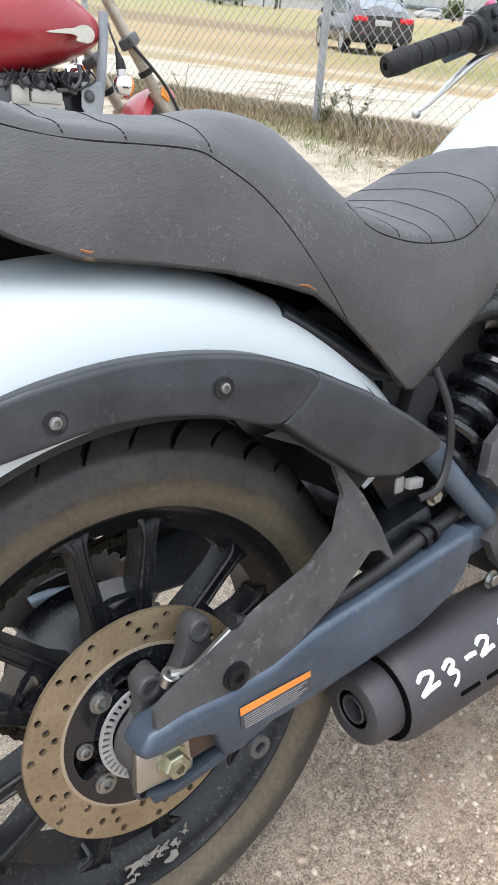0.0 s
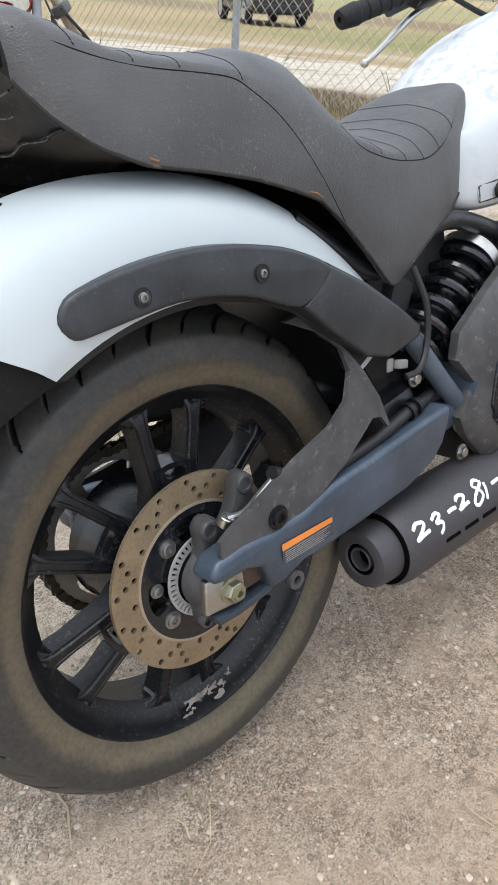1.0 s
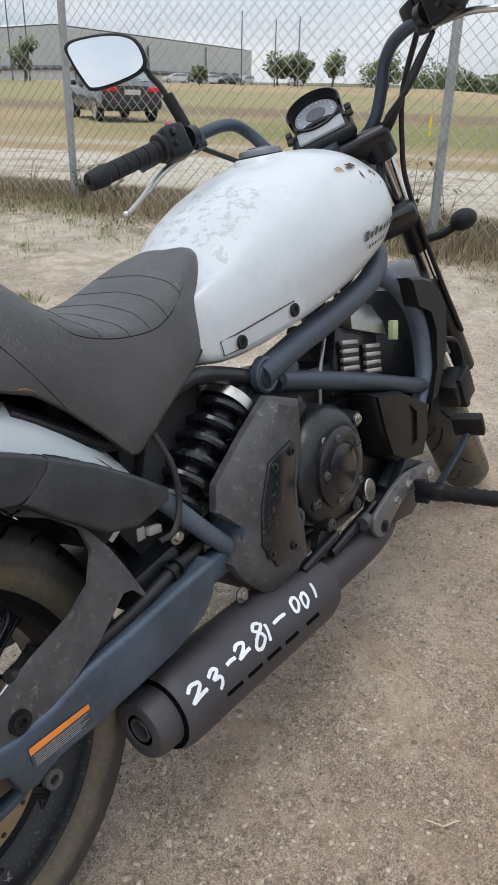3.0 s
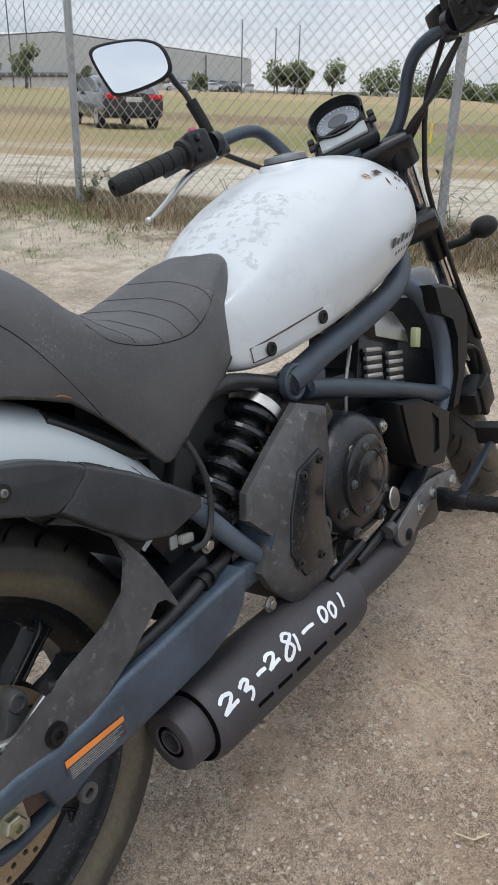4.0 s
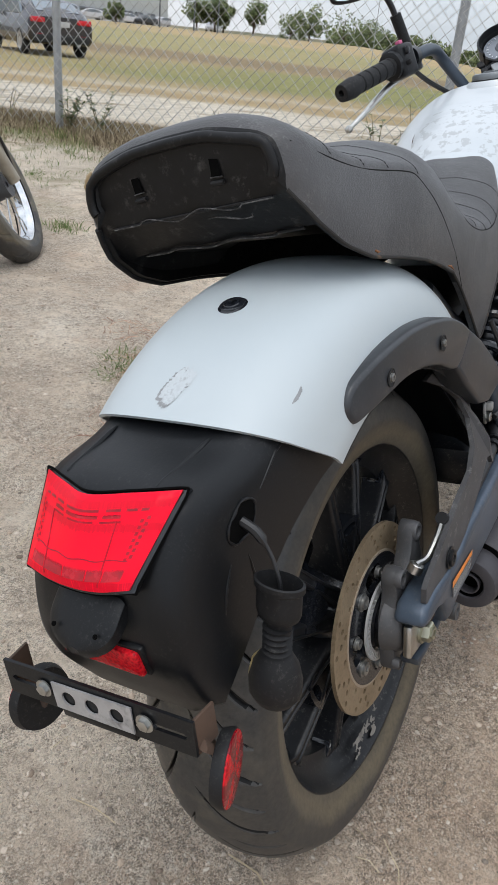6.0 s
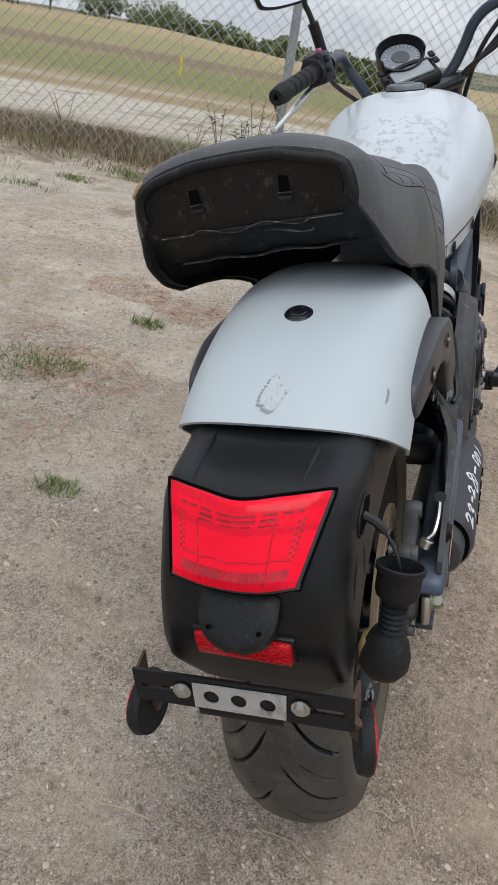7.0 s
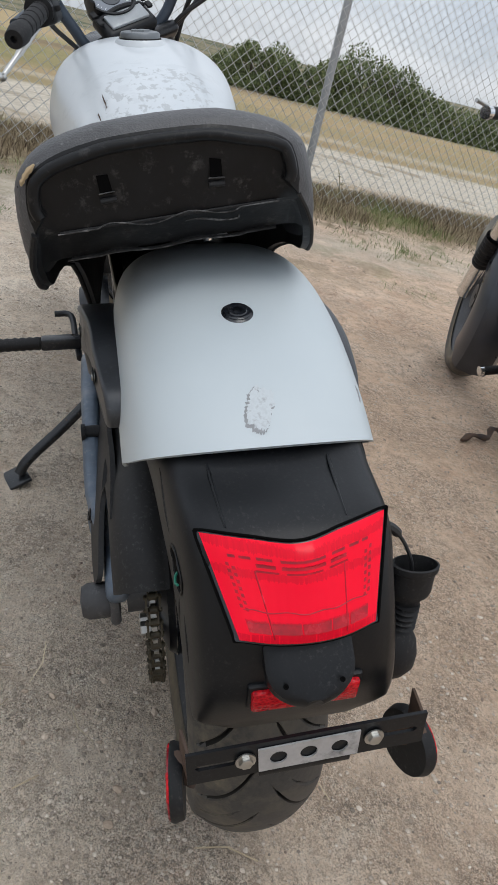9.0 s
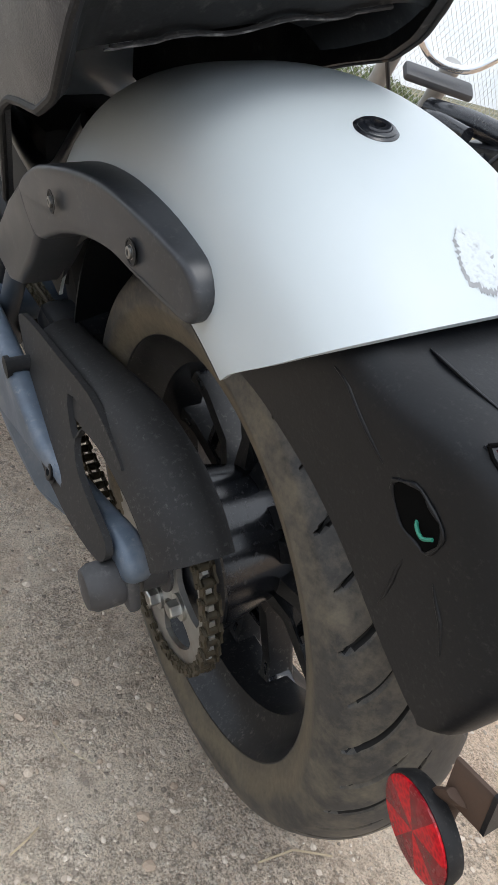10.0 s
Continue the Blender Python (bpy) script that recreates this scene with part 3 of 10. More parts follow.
    col = mix(nt, calc(nt, "MULTIPLY", band(27.5, 40.0, 2.0, sw), 0.75), col, (0.2, 0.15, 0.095))
    col = mix(nt, calc(nt, "MULTIPLY", band(41.0, 70.0, 3.0, sw), 0.5), col, (0.24, 0.25, 0.11))
    nt.links.new(col, p.inputs["Base Color"])
    p.inputs["Roughness"].default_value = 0.95
    p.inputs["Specular IOR Level"].default_value = 0.15
    h = calc(nt, "ADD", calc(nt, "MULTIPLY", fine, 0.9), calc(nt, "ADD", calc(nt, "MULTIPLY", peb, 0.5), calc(nt, "MULTIPLY", grit, 0.5)))
    bump(nt, p, calc(nt, "ADD", h, calc(nt, "ADD", calc(nt, "MULTIPLY", clod, 1.9), calc(nt, "MULTIPLY", spot, 1.6))), 0.95, 0.0085)
    return m


def build_ground():
    """Finer squares near the middle, coarser far off."""
    def axis_steps():
        vals, x, d = [0.0], 0.0, 0.06
        while x < 900:
            x += d
            if x > 3.0:
                d *= 1.07
            vals.append(x)
        return [-q for q in vals[:0:-1]] + vals

    xs, ys = axis_steps(), axis_steps()
    verts = [(x, y, rough_z(x, y)) for x in xs for y in ys]
    n = len(ys)
    faces = [(i * n + j, (i + 1) * n + j, (i + 1) * n + j + 1, i * n + j + 1) for i in range(len(xs) - 1) for j in range(n - 1)]
    me = bpy.data.meshes.new("ground")
    me.from_pydata(verts, [], faces)
    me.materials.append(ground_material())
    me.shade_smooth()
    return tagged(new("ground", me), "trodden gravel yard with grass strip, pale track and fields", "ground", kind="structure")


ground = build_ground()


def stone_bm(rng, r):
    bm = bmesh.new()
    bmesh.ops.create_icosphere(bm, subdivisions=1, radius=r)
    s = Vector((rng.uniform(0.7, 1.3), rng.uniform(0.7, 1.3), rng.uniform(0.35, 0.7)))
    for q in bm.verts:
        q.co = Vector((q.co.x * s.x, q.co.y * s.y, q.co.z * s.z)) * rng.uniform(0.8, 1.15)
    return bm


def build_gravel(count=88000):
    """Loose limestone grit in drifts, thick near the motorcycle."""
    rng = random.Random(5)
    shapes = []
    for _ in range(24):
        b = stone_bm(rng, 1.0)
        shapes.append(([tuple(q.co) for q in b.verts], [[q.index for q in fc.verts] for fc in b.faces]))
        b.free()
    verts, faces = [], []
    for k in range(count):
        a, d = rng.uniform(0, 2 * math.pi), 3.0 * rng.random() ** 0.62
        x, y = 0.35 + d * math.cos(a), d * math.sin(a)
        drift = 0.5 * noise.noise((x * 2.3, y * 2.3, 7.0)) + 0.5 * noise.noise((x * 8, y * 8, 2.0))
        if drift < rng.uniform(-0.55, 0.25):
            continue
        r = 0.001 + 0.0036 * rng.random() ** 2.2 + (rng.uniform(0.001, 0.004) if rng.random() < 0.002 else 0)
        sv, sf = shapes[k % 24]
        t = rng.uniform(0, 6.28)
        c, s = math.cos(t), math.sin(t)
        z = rough_z(x, y) + r * 0.1
        base = len(verts)
        verts += [(x + r * (c * p - s * q), y + r * (s * p + c * q), z + r * w) for p, q, w in sv]
        faces += [[base + i for i in fc] for fc in sf]
    me = bpy.data.meshes.new("gravel")
    me.from_pydata(verts, [], faces)
    m, nt, p = node_mat("limestone_grit")
    geo = nt.nodes.new("ShaderNodeNewGeometry")
    nt.links.new(ramp(nt, geo.outputs["Random Per Island"], [(0.0, (0.17, 0.14, 0.112)), (0.35, (0.42, 0.35, 0.28)), (0.75, (0.52, 0.435, 0.35)), (1.0, (0.6, 0.52, 0.43))]), p.inputs["Base Color"])
    p.inputs["Roughness"].default_value = 0.9
    me.materials.append(m)
    return tagged(new("gravel", me), "loose pale limestone gravel on the yard", "gravel", kind="stuff")


gravel = build_gravel()


def build_clods(count=16000):
    """Small brown clods and dull stones pressed into the dirt."""
    rng = random.Random(21)
    verts, faces = [], []
    b = stone_bm(rng, 1.0)
    sv, sf = [tuple(q.co) for q in b.verts], [[q.index for q in fc.verts] for fc in b.faces]
    b.free()
    for _ in range(count):
        a, d = rng.uniform(0, 2 * math.pi), 3.2 * rng.random() ** 0.6
        x, y = 0.45 + d * math.cos(a), d * math.sin(a)
        if noise.noise((x * 1.7, y * 1.7, 3.0)) < rng.uniform(-0.5, 0.2):
            continue
        r = 0.0022 + 0.0065 * rng.random() ** 4 + (rng.uniform(0.002, 0.008) if rng.random() < 0.006 else 0)
        t = rng.uniform(0, 6.28)
        c, s = math.cos(t), math.sin(t)
        kx, kz = rng.uniform(0.7, 1.4), rng.uniform(0.5, 0.9)
        z = rough_z(x, y) + r * 0.1
        base = len(verts)
        verts += [(x + r * (c * p * kx - s * q), y + r * (s * p * kx + c * q), z + r * w * kz) for p, q, w in sv]
        faces += [[base + i for i in fc] for fc in sf]
    me = bpy.data.meshes.new("clods")
    me.from_pydata(verts, [], faces)
    m, nt, p = node_mat("brown_clod")
    geo = nt.nodes.new("ShaderNodeNewGeometry")
    nt.links.new(ramp(nt, geo.outputs["Random Per Island"], [(0.0, (0.17, 0.13, 0.1)), (0.3, (0.38, 0.29, 0.215)), (0.7, (0.52, 0.42, 0.325)), (1.0, (0.6, 0.51, 0.42))]), p.inputs["Base Color"])
    p.inputs["Roughness"].default_value = 0.95
    me.materials.append(m)
    return tagged(new("dirt_clods", me), "small brown clods and dull stones on the yard", "dirt", kind="stuff")


clods = build_clods()


# ---- the motorcycle: x ahead from the rear axle, y to its left, z up from the foot of the rear tyre ----
BIKE = Matrix(((0.99962, 0.00623, -0.02679, 0), (-0.0003, 0.97641, 0.21591, 0), (0.0275, -0.21582, 0.97605, 0.0), (0, 0, 0, 1)))
AXLE = (0.0, 0.0, 0.312)
moto = empty("motorcycle", "white and black cruiser motorcycle leaning on its side stand", "motorcycle", BIKE)
Y = Vector((0, 1, 0))


def tyre_bm(axle, r, half, rim_r, grooves=20, n=960):
    """A tyre with slanting grooves cut into its tread."""
    prof = []
    k = 76
    for i in range(k + 1):
        u = -1 + 2 * i / k
        a = abs(u)
        if a < 0.62:
            q = a / 0.62
            yy, rr = half * 0.93 * q, r - (r - rim_r) * 0.36 * q**2.3
        else:
            q = (a - 0.62) / 0.38
            yy = half * (0.93 + 0.07 * math.sin(min(1, q * 1.6) * math.pi / 2) - 0.16 * max(0, q - 0.45) / 0.55)
            rr = r - (r - rim_r) * (0.36 + 0.66 * q)
        prof.append((math.copysign(yy, u), rr, u))
    bm = bmesh.new()
    vs, cuts = [], []
    for j in range(n):
        t = 2 * math.pi * j / n
        row = []
        cuts.append([])
        for yy, rr, u in prof:
            a = abs(u)
            cut = 0.0
            if a < 0.62:
                ph = (t * grooves / (2 * math.pi) + (0.0 if u > 0 else 0.5)) % 1.0
                wide = 0.052 * step(0.05, 0.12, a) * step(0.62, 0.5, a)
                if wide > 0.006:
                    cut = 0.0055 * step(wide, wide * 0.4, abs(ph - 0.5))
                ph2 = (ph + 0.5) % 1.0
                wide = 0.034 * step(0.24, 0.32, a) * step(0.6, 0.5, a)
                if wide > 0.006:
                    cut = max(cut, 0.0045 * step(wide, wide * 0.4, abs(ph2 - 0.5)))
            cuts[-1].append(cut)
            q = min(a, 0.6)
            ta = t + (3.1 * q - 2.0 * q * q) * 2 * math.pi / grooves
            row.append(bm.verts.new((axle[0] + (rr - cut) * math.cos(ta), axle[1] + yy, axle[2] + (rr - cut) * math.sin(ta))))
        vs.append(row)
    for j in range(n):
        a, b = vs[j], vs[(j + 1) % n]
        for i in range(k):
            fc = bm.faces.new((a[i], a[i + 1], b[i + 1], b[i]))
            # faces deep in a groove take the material with painted-in shade
            deep = cuts[j][i] + cuts[j][i + 1] + cuts[(j + 1) % n][i] + cuts[(j + 1) % n][i + 1]
            fc.material_index = 1 if deep > 0.012 else 0
    return bm


def rim_bm(axle, r, half, depth=0.034, n=96):
    """Flanges, bead seats and a well."""
    ro = [(-half, r - 0.008), (-half - 0.002, r), (-half + 0.004, r + 0.003), (-half + 0.01, r - 0.006), (-half * 0.6, r - 0.012), (-half * 0.45, r - depth), (half * 0.45, r - depth), (half * 0.6, r - 0.012), (half - 0.01, r - 0.006), (half - 0.004, r + 0.003), (half + 0.002, r), (half, r - 0.008)]
    inner = [(half * 0.85, r - 0.014), (half * 0.62, r - 0.02), (half * 0.42, r - depth - 0.007), (-half * 0.42, r - depth - 0.007), (-half * 0.62, r - 0.02), (-half * 0.85, r - 0.014)]
    return lathe(ro + inner, n, axle, closed=True)


# rear wheel
wheel = part("rear_wheel", lathe([(-0.062, 0.02), (-0.064, 0.05), (-0.05, 0.062), (-0.02, 0.07), (0.03, 0.082), (0.07, 0.092), (0.074, 0.085), (0.078, 0.05), (0.08, 0.02)], 48, AXLE), "black_paint", moto, "black cast ten-inch hub of the rear wheel")
wheel["label"] = "black cast alloy rear wheel"
# near-black for the grooves: their shade is put into the colour
M["groove"] = surface("shade_black_groove_rubber", (0.006, 0.006, 0.006), grain=200, rough=0.5, relief=0.1, gloss=0.25)
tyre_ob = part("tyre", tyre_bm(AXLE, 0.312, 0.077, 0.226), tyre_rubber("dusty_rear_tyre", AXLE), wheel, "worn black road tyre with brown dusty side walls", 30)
tyre_ob.data.materials.append(M["groove"])
part("rim", rim_bm(AXLE, 0.231, 0.064), "rim", wheel, "black rim with dried mud")
for k in range(6):
    for sgn in (-1, 1):
        a = radians(84 + 60 * k)
        rings = []
        for f, wid, y0, y1 in ((0.0, 0.014, -0.05, 0.008), (0.3, 0.0092, -0.046, -0.008), (0.74, 0.0086, -0.0405, -0.008), (0.88, 0.0092, -0.039, -0.004), (0.95, 0.0115, -0.0375, 0.0), (0.99, 0.0155, -0.035, 0.006), (1.03, 0.021, -0.031, 0.01)):
            r = 0.06 + f * 0.141
            aa = a + sgn * radians(13.5 - 2.0 * f)
            ex, ez = math.cos(aa), math.sin(aa)
            ring = []
            for s, yy in ((-1, y1), (-1, y0 + 0.006), (-0.9, y0 + 0.0015), (-0.72, y0), (-0.5, y0), (-0.38, y0 + 0.002), (0.38, y0 + 0.002), (0.5, y0), (0.72, y0), (0.9, y0 + 0.0015), (1, y0 + 0.006), (1, y1)):
                ring.append((r * ex - s * wid * ez, yy, 0.312 + r * ez + s * wid * ex))
            rings.append(ring)
        part("spoke", loft(rings), "rim", wheel)
    # bridge between the two bars of a pair, with its slot
    a = radians(84 + 60 * k)
    c, s = math.cos(a), math.sin(a)
    pts = [(0.08, -0.026), (0.126, -0.031), (0.131, -0.012), (0.131, 0.012), (0.126, 0.031), (0.08, 0.026)]
    hole = smooth2([(0.113, -0.013), (0.122, -0.017), (0.124, 0.0), (0.122, 0.017), (0.113, 0.013), (0.111, 0.0)], 2)
    tr = lambda q: (q[0] * c - q[1] * s, 0.312 + q[0] * s + q[1] * c)  # noqa: E731
    part("bridge", plate([tr(q) for q in pts], -0.044, -0.01, [[tr(q) for q in hole]]), "black_paint", wheel)
    # webs that round the corner between a bar and the rim
    for sgn in (-1, 1):
        web = [(0.17, 13.4), (0.182, 14.0), (0.19, 15.4), (0.195, 17.2), (0.2, 19.0), (0.206, 19.0), (0.206, 11.0), (0.17, 11.8)]
        wp = [(r * math.cos(a + sgn * radians(d)), 0.312 + r * math.sin(a + sgn * radians(d))) for r, d in web]
        part("spoke_web", plate(wp[::sgn], -0.034, -0.004, bevel=0.003), "black_paint", wheel)
def mud_bm():
    """Dried mud splashed on the rim's inner lip, with ragged holes."""
    bm = bmesh.new()
    grid = {}
    nt_, nr = 220, 40
    for i in range(nt_ + 1):
        for j in range(nr + 1):
            t, q = radians(252 + 32 * i / nt_), 0.192 + 0.026 * j / nr
            k = noise.noise((t * 7, q * 70, 2.0)) * 0.6 + noise.noise((t * 26, q * 260, 5.0)) * 0.22 + noise.noise((t * 90, q * 700, 1.0)) * 0.1
            edge = 1 - max(abs(2 * i / nt_ - 1) ** 2, abs(2 * j / nr - 1) ** 2)
            t += 0.0016 * noise.noise((i * 3.1, j * 2.7, 1.0))
            q += 0.0004 * noise.noise((i * 2.3, j * 3.9, 4.0))
            if edge + k * 1.5 > 0.6:
                grid[i, j] = bm.verts.new((q * math.cos(t), -0.0475 - 0.012 * (q - 0.19) / 0.025 - 0.0006 * k, 0.312 + q * math.sin(t)))
    for i, j in list(grid):
        quad = [grid.get(c) for c in ((i, j), (i + 1, j), (i + 1, j + 1), (i, j + 1))]
        if all(quad):
            bm.faces.new(quad)
    return bm


part("mud_patch", mud_bm(), surface("dried_mud", (0.24, 0.22, 0.195), grain=160, spots=60, rough=0.9, relief=0.6, wear=(0.03, 0.03, 0.03), amount=0.7), wheel, "dried mud on the rim")
# brake disc with drilled holes, carrier and sensor ring
DY = -0.076
holes = []
for k in range(18):
    for i, r in enumerate((0.0955, 0.1065, 0.1175)):
        a = 2 * math.pi * (k + 0.24 * i + (0.5 if i == 1 and k % 2 else 0)) / 18
        holes.append(ring_pts(0.0039, 10, (r * math.cos(a), 0.312 + r * math.sin(a))))
disc = part("brake_disc", plate(ring_pts(0.125, 96, (0, 0.312)), DY - 0.0025, DY + 0.0025, [ring_pts(0.087, 64, (0, 0.312)), *holes]), "disc", wheel, "drilled steel brake disc filmed with rust")
cut = [smooth2([(0.05 * math.cos(a - 0.25), 0.312 + 0.05 * math.sin(a - 0.25)), (0.074 * math.cos(a - 0.3), 0.312 + 0.074 * math.sin(a - 0.3)), (0.078 * math.cos(a), 0.312 + 0.078 * math.sin(a)), (0.074 * math.cos(a + 0.3), 0.312 + 0.074 * math.sin(a + 0.3)), (0.05 * math.cos(a + 0.25), 0.312 + 0.05 * math.sin(a + 0.25))], 3) for a in (radians(60 + 90 * k) + 0.6 for k in range(4))]
part("disc_edge", plate(ring_pts(0.0898, 64, (0, 0.312)), DY - 0.0035, DY - 0.0005, [ring_pts(0.0855, 64, (0, 0.312))]), surface("pale_machined_edge", (0.4, 0.33, 0.25), grain=200, rough=0.5, metal=0.4), wheel, "bright machined inner edge")
part("disc_carrier", plate(ring_pts(0.0865, 64, (0, 0.312)), DY - 0.004, DY + 0.003, [ring_pts(0.03, 32, (0, 0.312)), *cut]), "black_paint", wheel)
slots = []
for k in range(44):
    a = 2 * math.pi * k / 44
    slots.append([(rr * math.cos(a + d), 0.312 + rr * math.sin(a + d)) for rr, d in ((0.0435, -0.03), (0.051, -0.03), (0.051, 0.03), (0.0435, 0.03))])
part("sensor_ring", plate(ring_pts(0.0535, 64, (0, 0.312)), DY - 0.012, DY - 0.009, [ring_pts(0.0405, 48, (0, 0.312)), *slots]), surface("sensor_silver", (0.5, 0.5, 0.49), grain=120, rough=0.5, metal=0.35), wheel, "slotted silver sensor ring")
part("bearing_seal", lathe([(-0.07, 0.0), (-0.082, 0.0), (-0.082, 0.036), (-0.09, 0.036), (-0.09, 0.03), (-0.095, 0.026), (-0.095, 0.0)], 40, AXLE), "engine", wheel)
for k in range(8):
    a = radians(129 + 45 * k)
    at = (0.066 * math.cos(a), DY - 0.004, 0.312 + 0.066 * math.sin(a))
    part("disc_bolt" if k % 2 == 0 else "rivet", bolt(at, (0, -1, 0), 0.0085 if k % 2 == 0 else 0.0065, 0.006), "bolt", wheel)

# caliper bracket, axle block, nut
arm = smooth2([(-0.034, 0.285), (-0.03, 0.262), (-0.012, 0.268), (0.02, 0.285), (0.034, 0.312), (0.05, 0.34), (0.075, 0.365), (0.068, 0.4), (0.066, 0.424), (0.054, 0.431), (0.042, 0.42), (0.034, 0.395), (0.016, 0.375), (0.008, 0.392), (-0.006, 0.396), (-0.018, 0.386), (-0.018, 0.36), (-0.034, 0.33)], 3)
bracket = part("caliper_bracket", plate(arm, -0.116, -0.094, bevel=0.005), "alloy", moto, "empty grey cast caliper bracket")
for at, rr in (((0.055, -0.116, 0.417), 0.0125), ((-0.006, -0.118, 0.384), 0.0125), ((-0.03, -0.119, 0.274), 0.008)):
    part("bolt_boss", turned([(-0.006, rr), (0.001, rr), (0.003, rr * 0.9), (0.003, rr * 0.62), (-0.008, rr * 0.56), (-0.008, 0)], at, (0, -1, 0)), "alloy", bracket)
part("axle_boss", turned([(0, 0.0), (0, 0.04), (0.02, 0.036), (0.026, 0.03), (0.026, 0)], (-0.004, -0.1, 0.318), (0, -1, 0), 32), "alloy", bracket)
banjo = part("banjo_fitting", turned([(0, 0), (0, 0.0095), (0.011, 0.0095), (0.012, 0.0085), (0.012, 0.005), (0.004, 0.005), (0.004, 0)], (0.008, -0.128, 0.388), (0.3, -0.35, 0.88), 18), "bare", bracket, "zinc-plated brake line end")
part("brake_pipe", tube(spline([(0.012, -0.13, 0.396), (0.03, -0.138, 0.397), (0.05, -0.142, 0.41), (0.075, -0.142, 0.422)], 4), 0.0042, 8), "bare", banjo)
block = part("axle_block", box((0.062, 0.012, 0.044), (-0.012, -0.136, 0.315), (0, 8, 0), 0.004), "bare", moto, "zinc-plated chain adjuster block")
part("axle_nut", join(turned([(0, 0), (0, 0.0165), (0.003, 0.0165), (0.003, 0)], (-0.006, -0.142, 0.315), (0, -1, 0), 24), turned([(0.003, 0.0), (0.003, 0.0135), (0.011, 0.0135), (0.013, 0.0118), (0.013, 0.0085), (0.016, 0.0085), (0.016, 0.005), (0.01, 0.0045), (0.01, 0)], (-0.006, -0.142, 0.315), (0, -1, 0), 6)), surface("yellow_zinc", (0.42, 0.41, 0.31), rough=0.35, metal=0.9, grain=80), block, "yellow-zinc axle nut")
part("adjuster_bolt", join(tube([(0.015, -0.136, 0.325), (0.055, -0.138, 0.332)], 0.004, 8), turned([(0, 0), (0, 0.0075), (0.007, 0.0075), (0.007, 0)], (0.036, -0.138, 0.329), (1, 0, 0.15), 6)), "bare", block)

# swing arm: right side beam, left side beam, cross tube
top = [(-0.04, 0.354), (-0.028, 0.366), (0.009, 0.37), (0.052, 0.366), (0.11, 0.369), (0.162, 0.382), (0.228, 0.387), (0.288, 0.392), (0.339, 0.397), (0.385, 0.4), (0.41, 0.402), (0.415, 0.396)]
bot = [(0.411, 0.376), (0.397, 0.35), (0.374, 0.331), (0.34, 0.32), (0.309, 0.312), (0.222, 0.306), (0.16, 0.303), (0.102, 0.304), (0.066, 0.292), (0.045, 0.295), (0.034, 0.328), (0.012, 0.337), (-0.02, 0.338), (-0.036, 0.342), (-0.041, 0.348)]
swing = part("swing_arm", plate(top + bot, -0.158, -0.118, bevel=0.012, seg=3), "blue_steel", moto, "scratched blue-grey swing arm")
part("lower_prong", plate([(-0.035, 0.292), (-0.03, 0.279), (0.0, 0.277), (0.05, 0.282), (0.068, 0.294), (0.06, 0.298), (0.03, 0.29), (-0.01, 0.287)], -0.146, -0.122, bevel=0.003), "frame_steel", swing)
part("cross_member", box((0.1, 0.24, 0.075), (0.345, 0.0, 0.395), (0, -8, 0), 0.02), "engine", swing, "black cross member of the swing arm")
part("dirty_pocket", box((0.034, 0.03, 0.044), (0.03, -0.128, 0.325), (0, 0, 0), 0.003), "rust", swing, "rusty pocket at the chain adjuster")
part("arm_root", plate([(0.36, 0.385), (0.42, 0.382), (0.53, 0.39), (0.54, 0.345), (0.44, 0.34), (0.38, 0.335)], -0.13, -0.098, bevel=0.01, seg=3), "blue_steel", swing)
part("pivot_tube", tube([(0.52, -0.15, 0.385), (0.52, 0.16, 0.385)], 0.036, 24), "blue_steel", swing)
part("bracket_eye", join(turned([(0, 0), (0, 0.012), (0.01, 0.012), (0.01, 0.006), (0.002, 0.006), (0.002, 0)], (0.082, -0.15, 0.287), (0, -1, 0), 16), box((0.03, 0.01, 0.012), (0.075, -0.145, 0.298), (0, 30, 0), 0.002)), "alloy", swing)
part("warning_sticker", plate([(0.063, 0.322), (0.152, 0.317), (0.1515, 0.337), (0.0635, 0.3435)], -0.1592, -0.1588), surface("dark_sticker", (0.05, 0.055, 0.065), rough=0.4, relief=0.0), swing, "dark warning sticker with fine unreadable print")
part("sticker_band", plate([(0.0635, 0.3365), (0.1515, 0.3355), (0.1515, 0.3425), (0.0635, 0.3455)], -0.1596, -0.1593), "orange", swing, "orange heading band of the sticker")
for i in range(6):
    zz = 0.3335 - i * 0.0026
    part("print_line", plate([(0.067, zz), (0.146 - 0.006 * (i % 3), zz - 0.001), (0.146 - 0.006 * (i % 3), zz - 0.0018), (0.067, zz - 0.0008)], -0.1597, -0.1594), "ink", swing)
part("brake_hose", tube(spline([(0.075, -0.142, 0.43), (0.13, -0.143, 0.397), (0.2, -0.14, 0.394), (0.28, -0.138, 0.4), (0.35, -0.135, 0.412), (0.41, -0.12, 0.408), (0.46, -0.095, 0.405), (0.5, -0.07, 0.41)], 5), 0.0085, 10), "hose", moto, "black brake hose over the swing arm")
part("hose_clip", join(tube([(0.342, -0.135, 0.41), (0.349, -0.135, 0.4115)], 0.0135, 14), tube([(0.358, -0.134, 0.412), (0.365, -0.133, 0.413)], 0.0135, 14), box((0.02, 0.016, 0.02), (0.354, -0.132, 0.404), bevel=0.003)), "dark_plastic", moto)

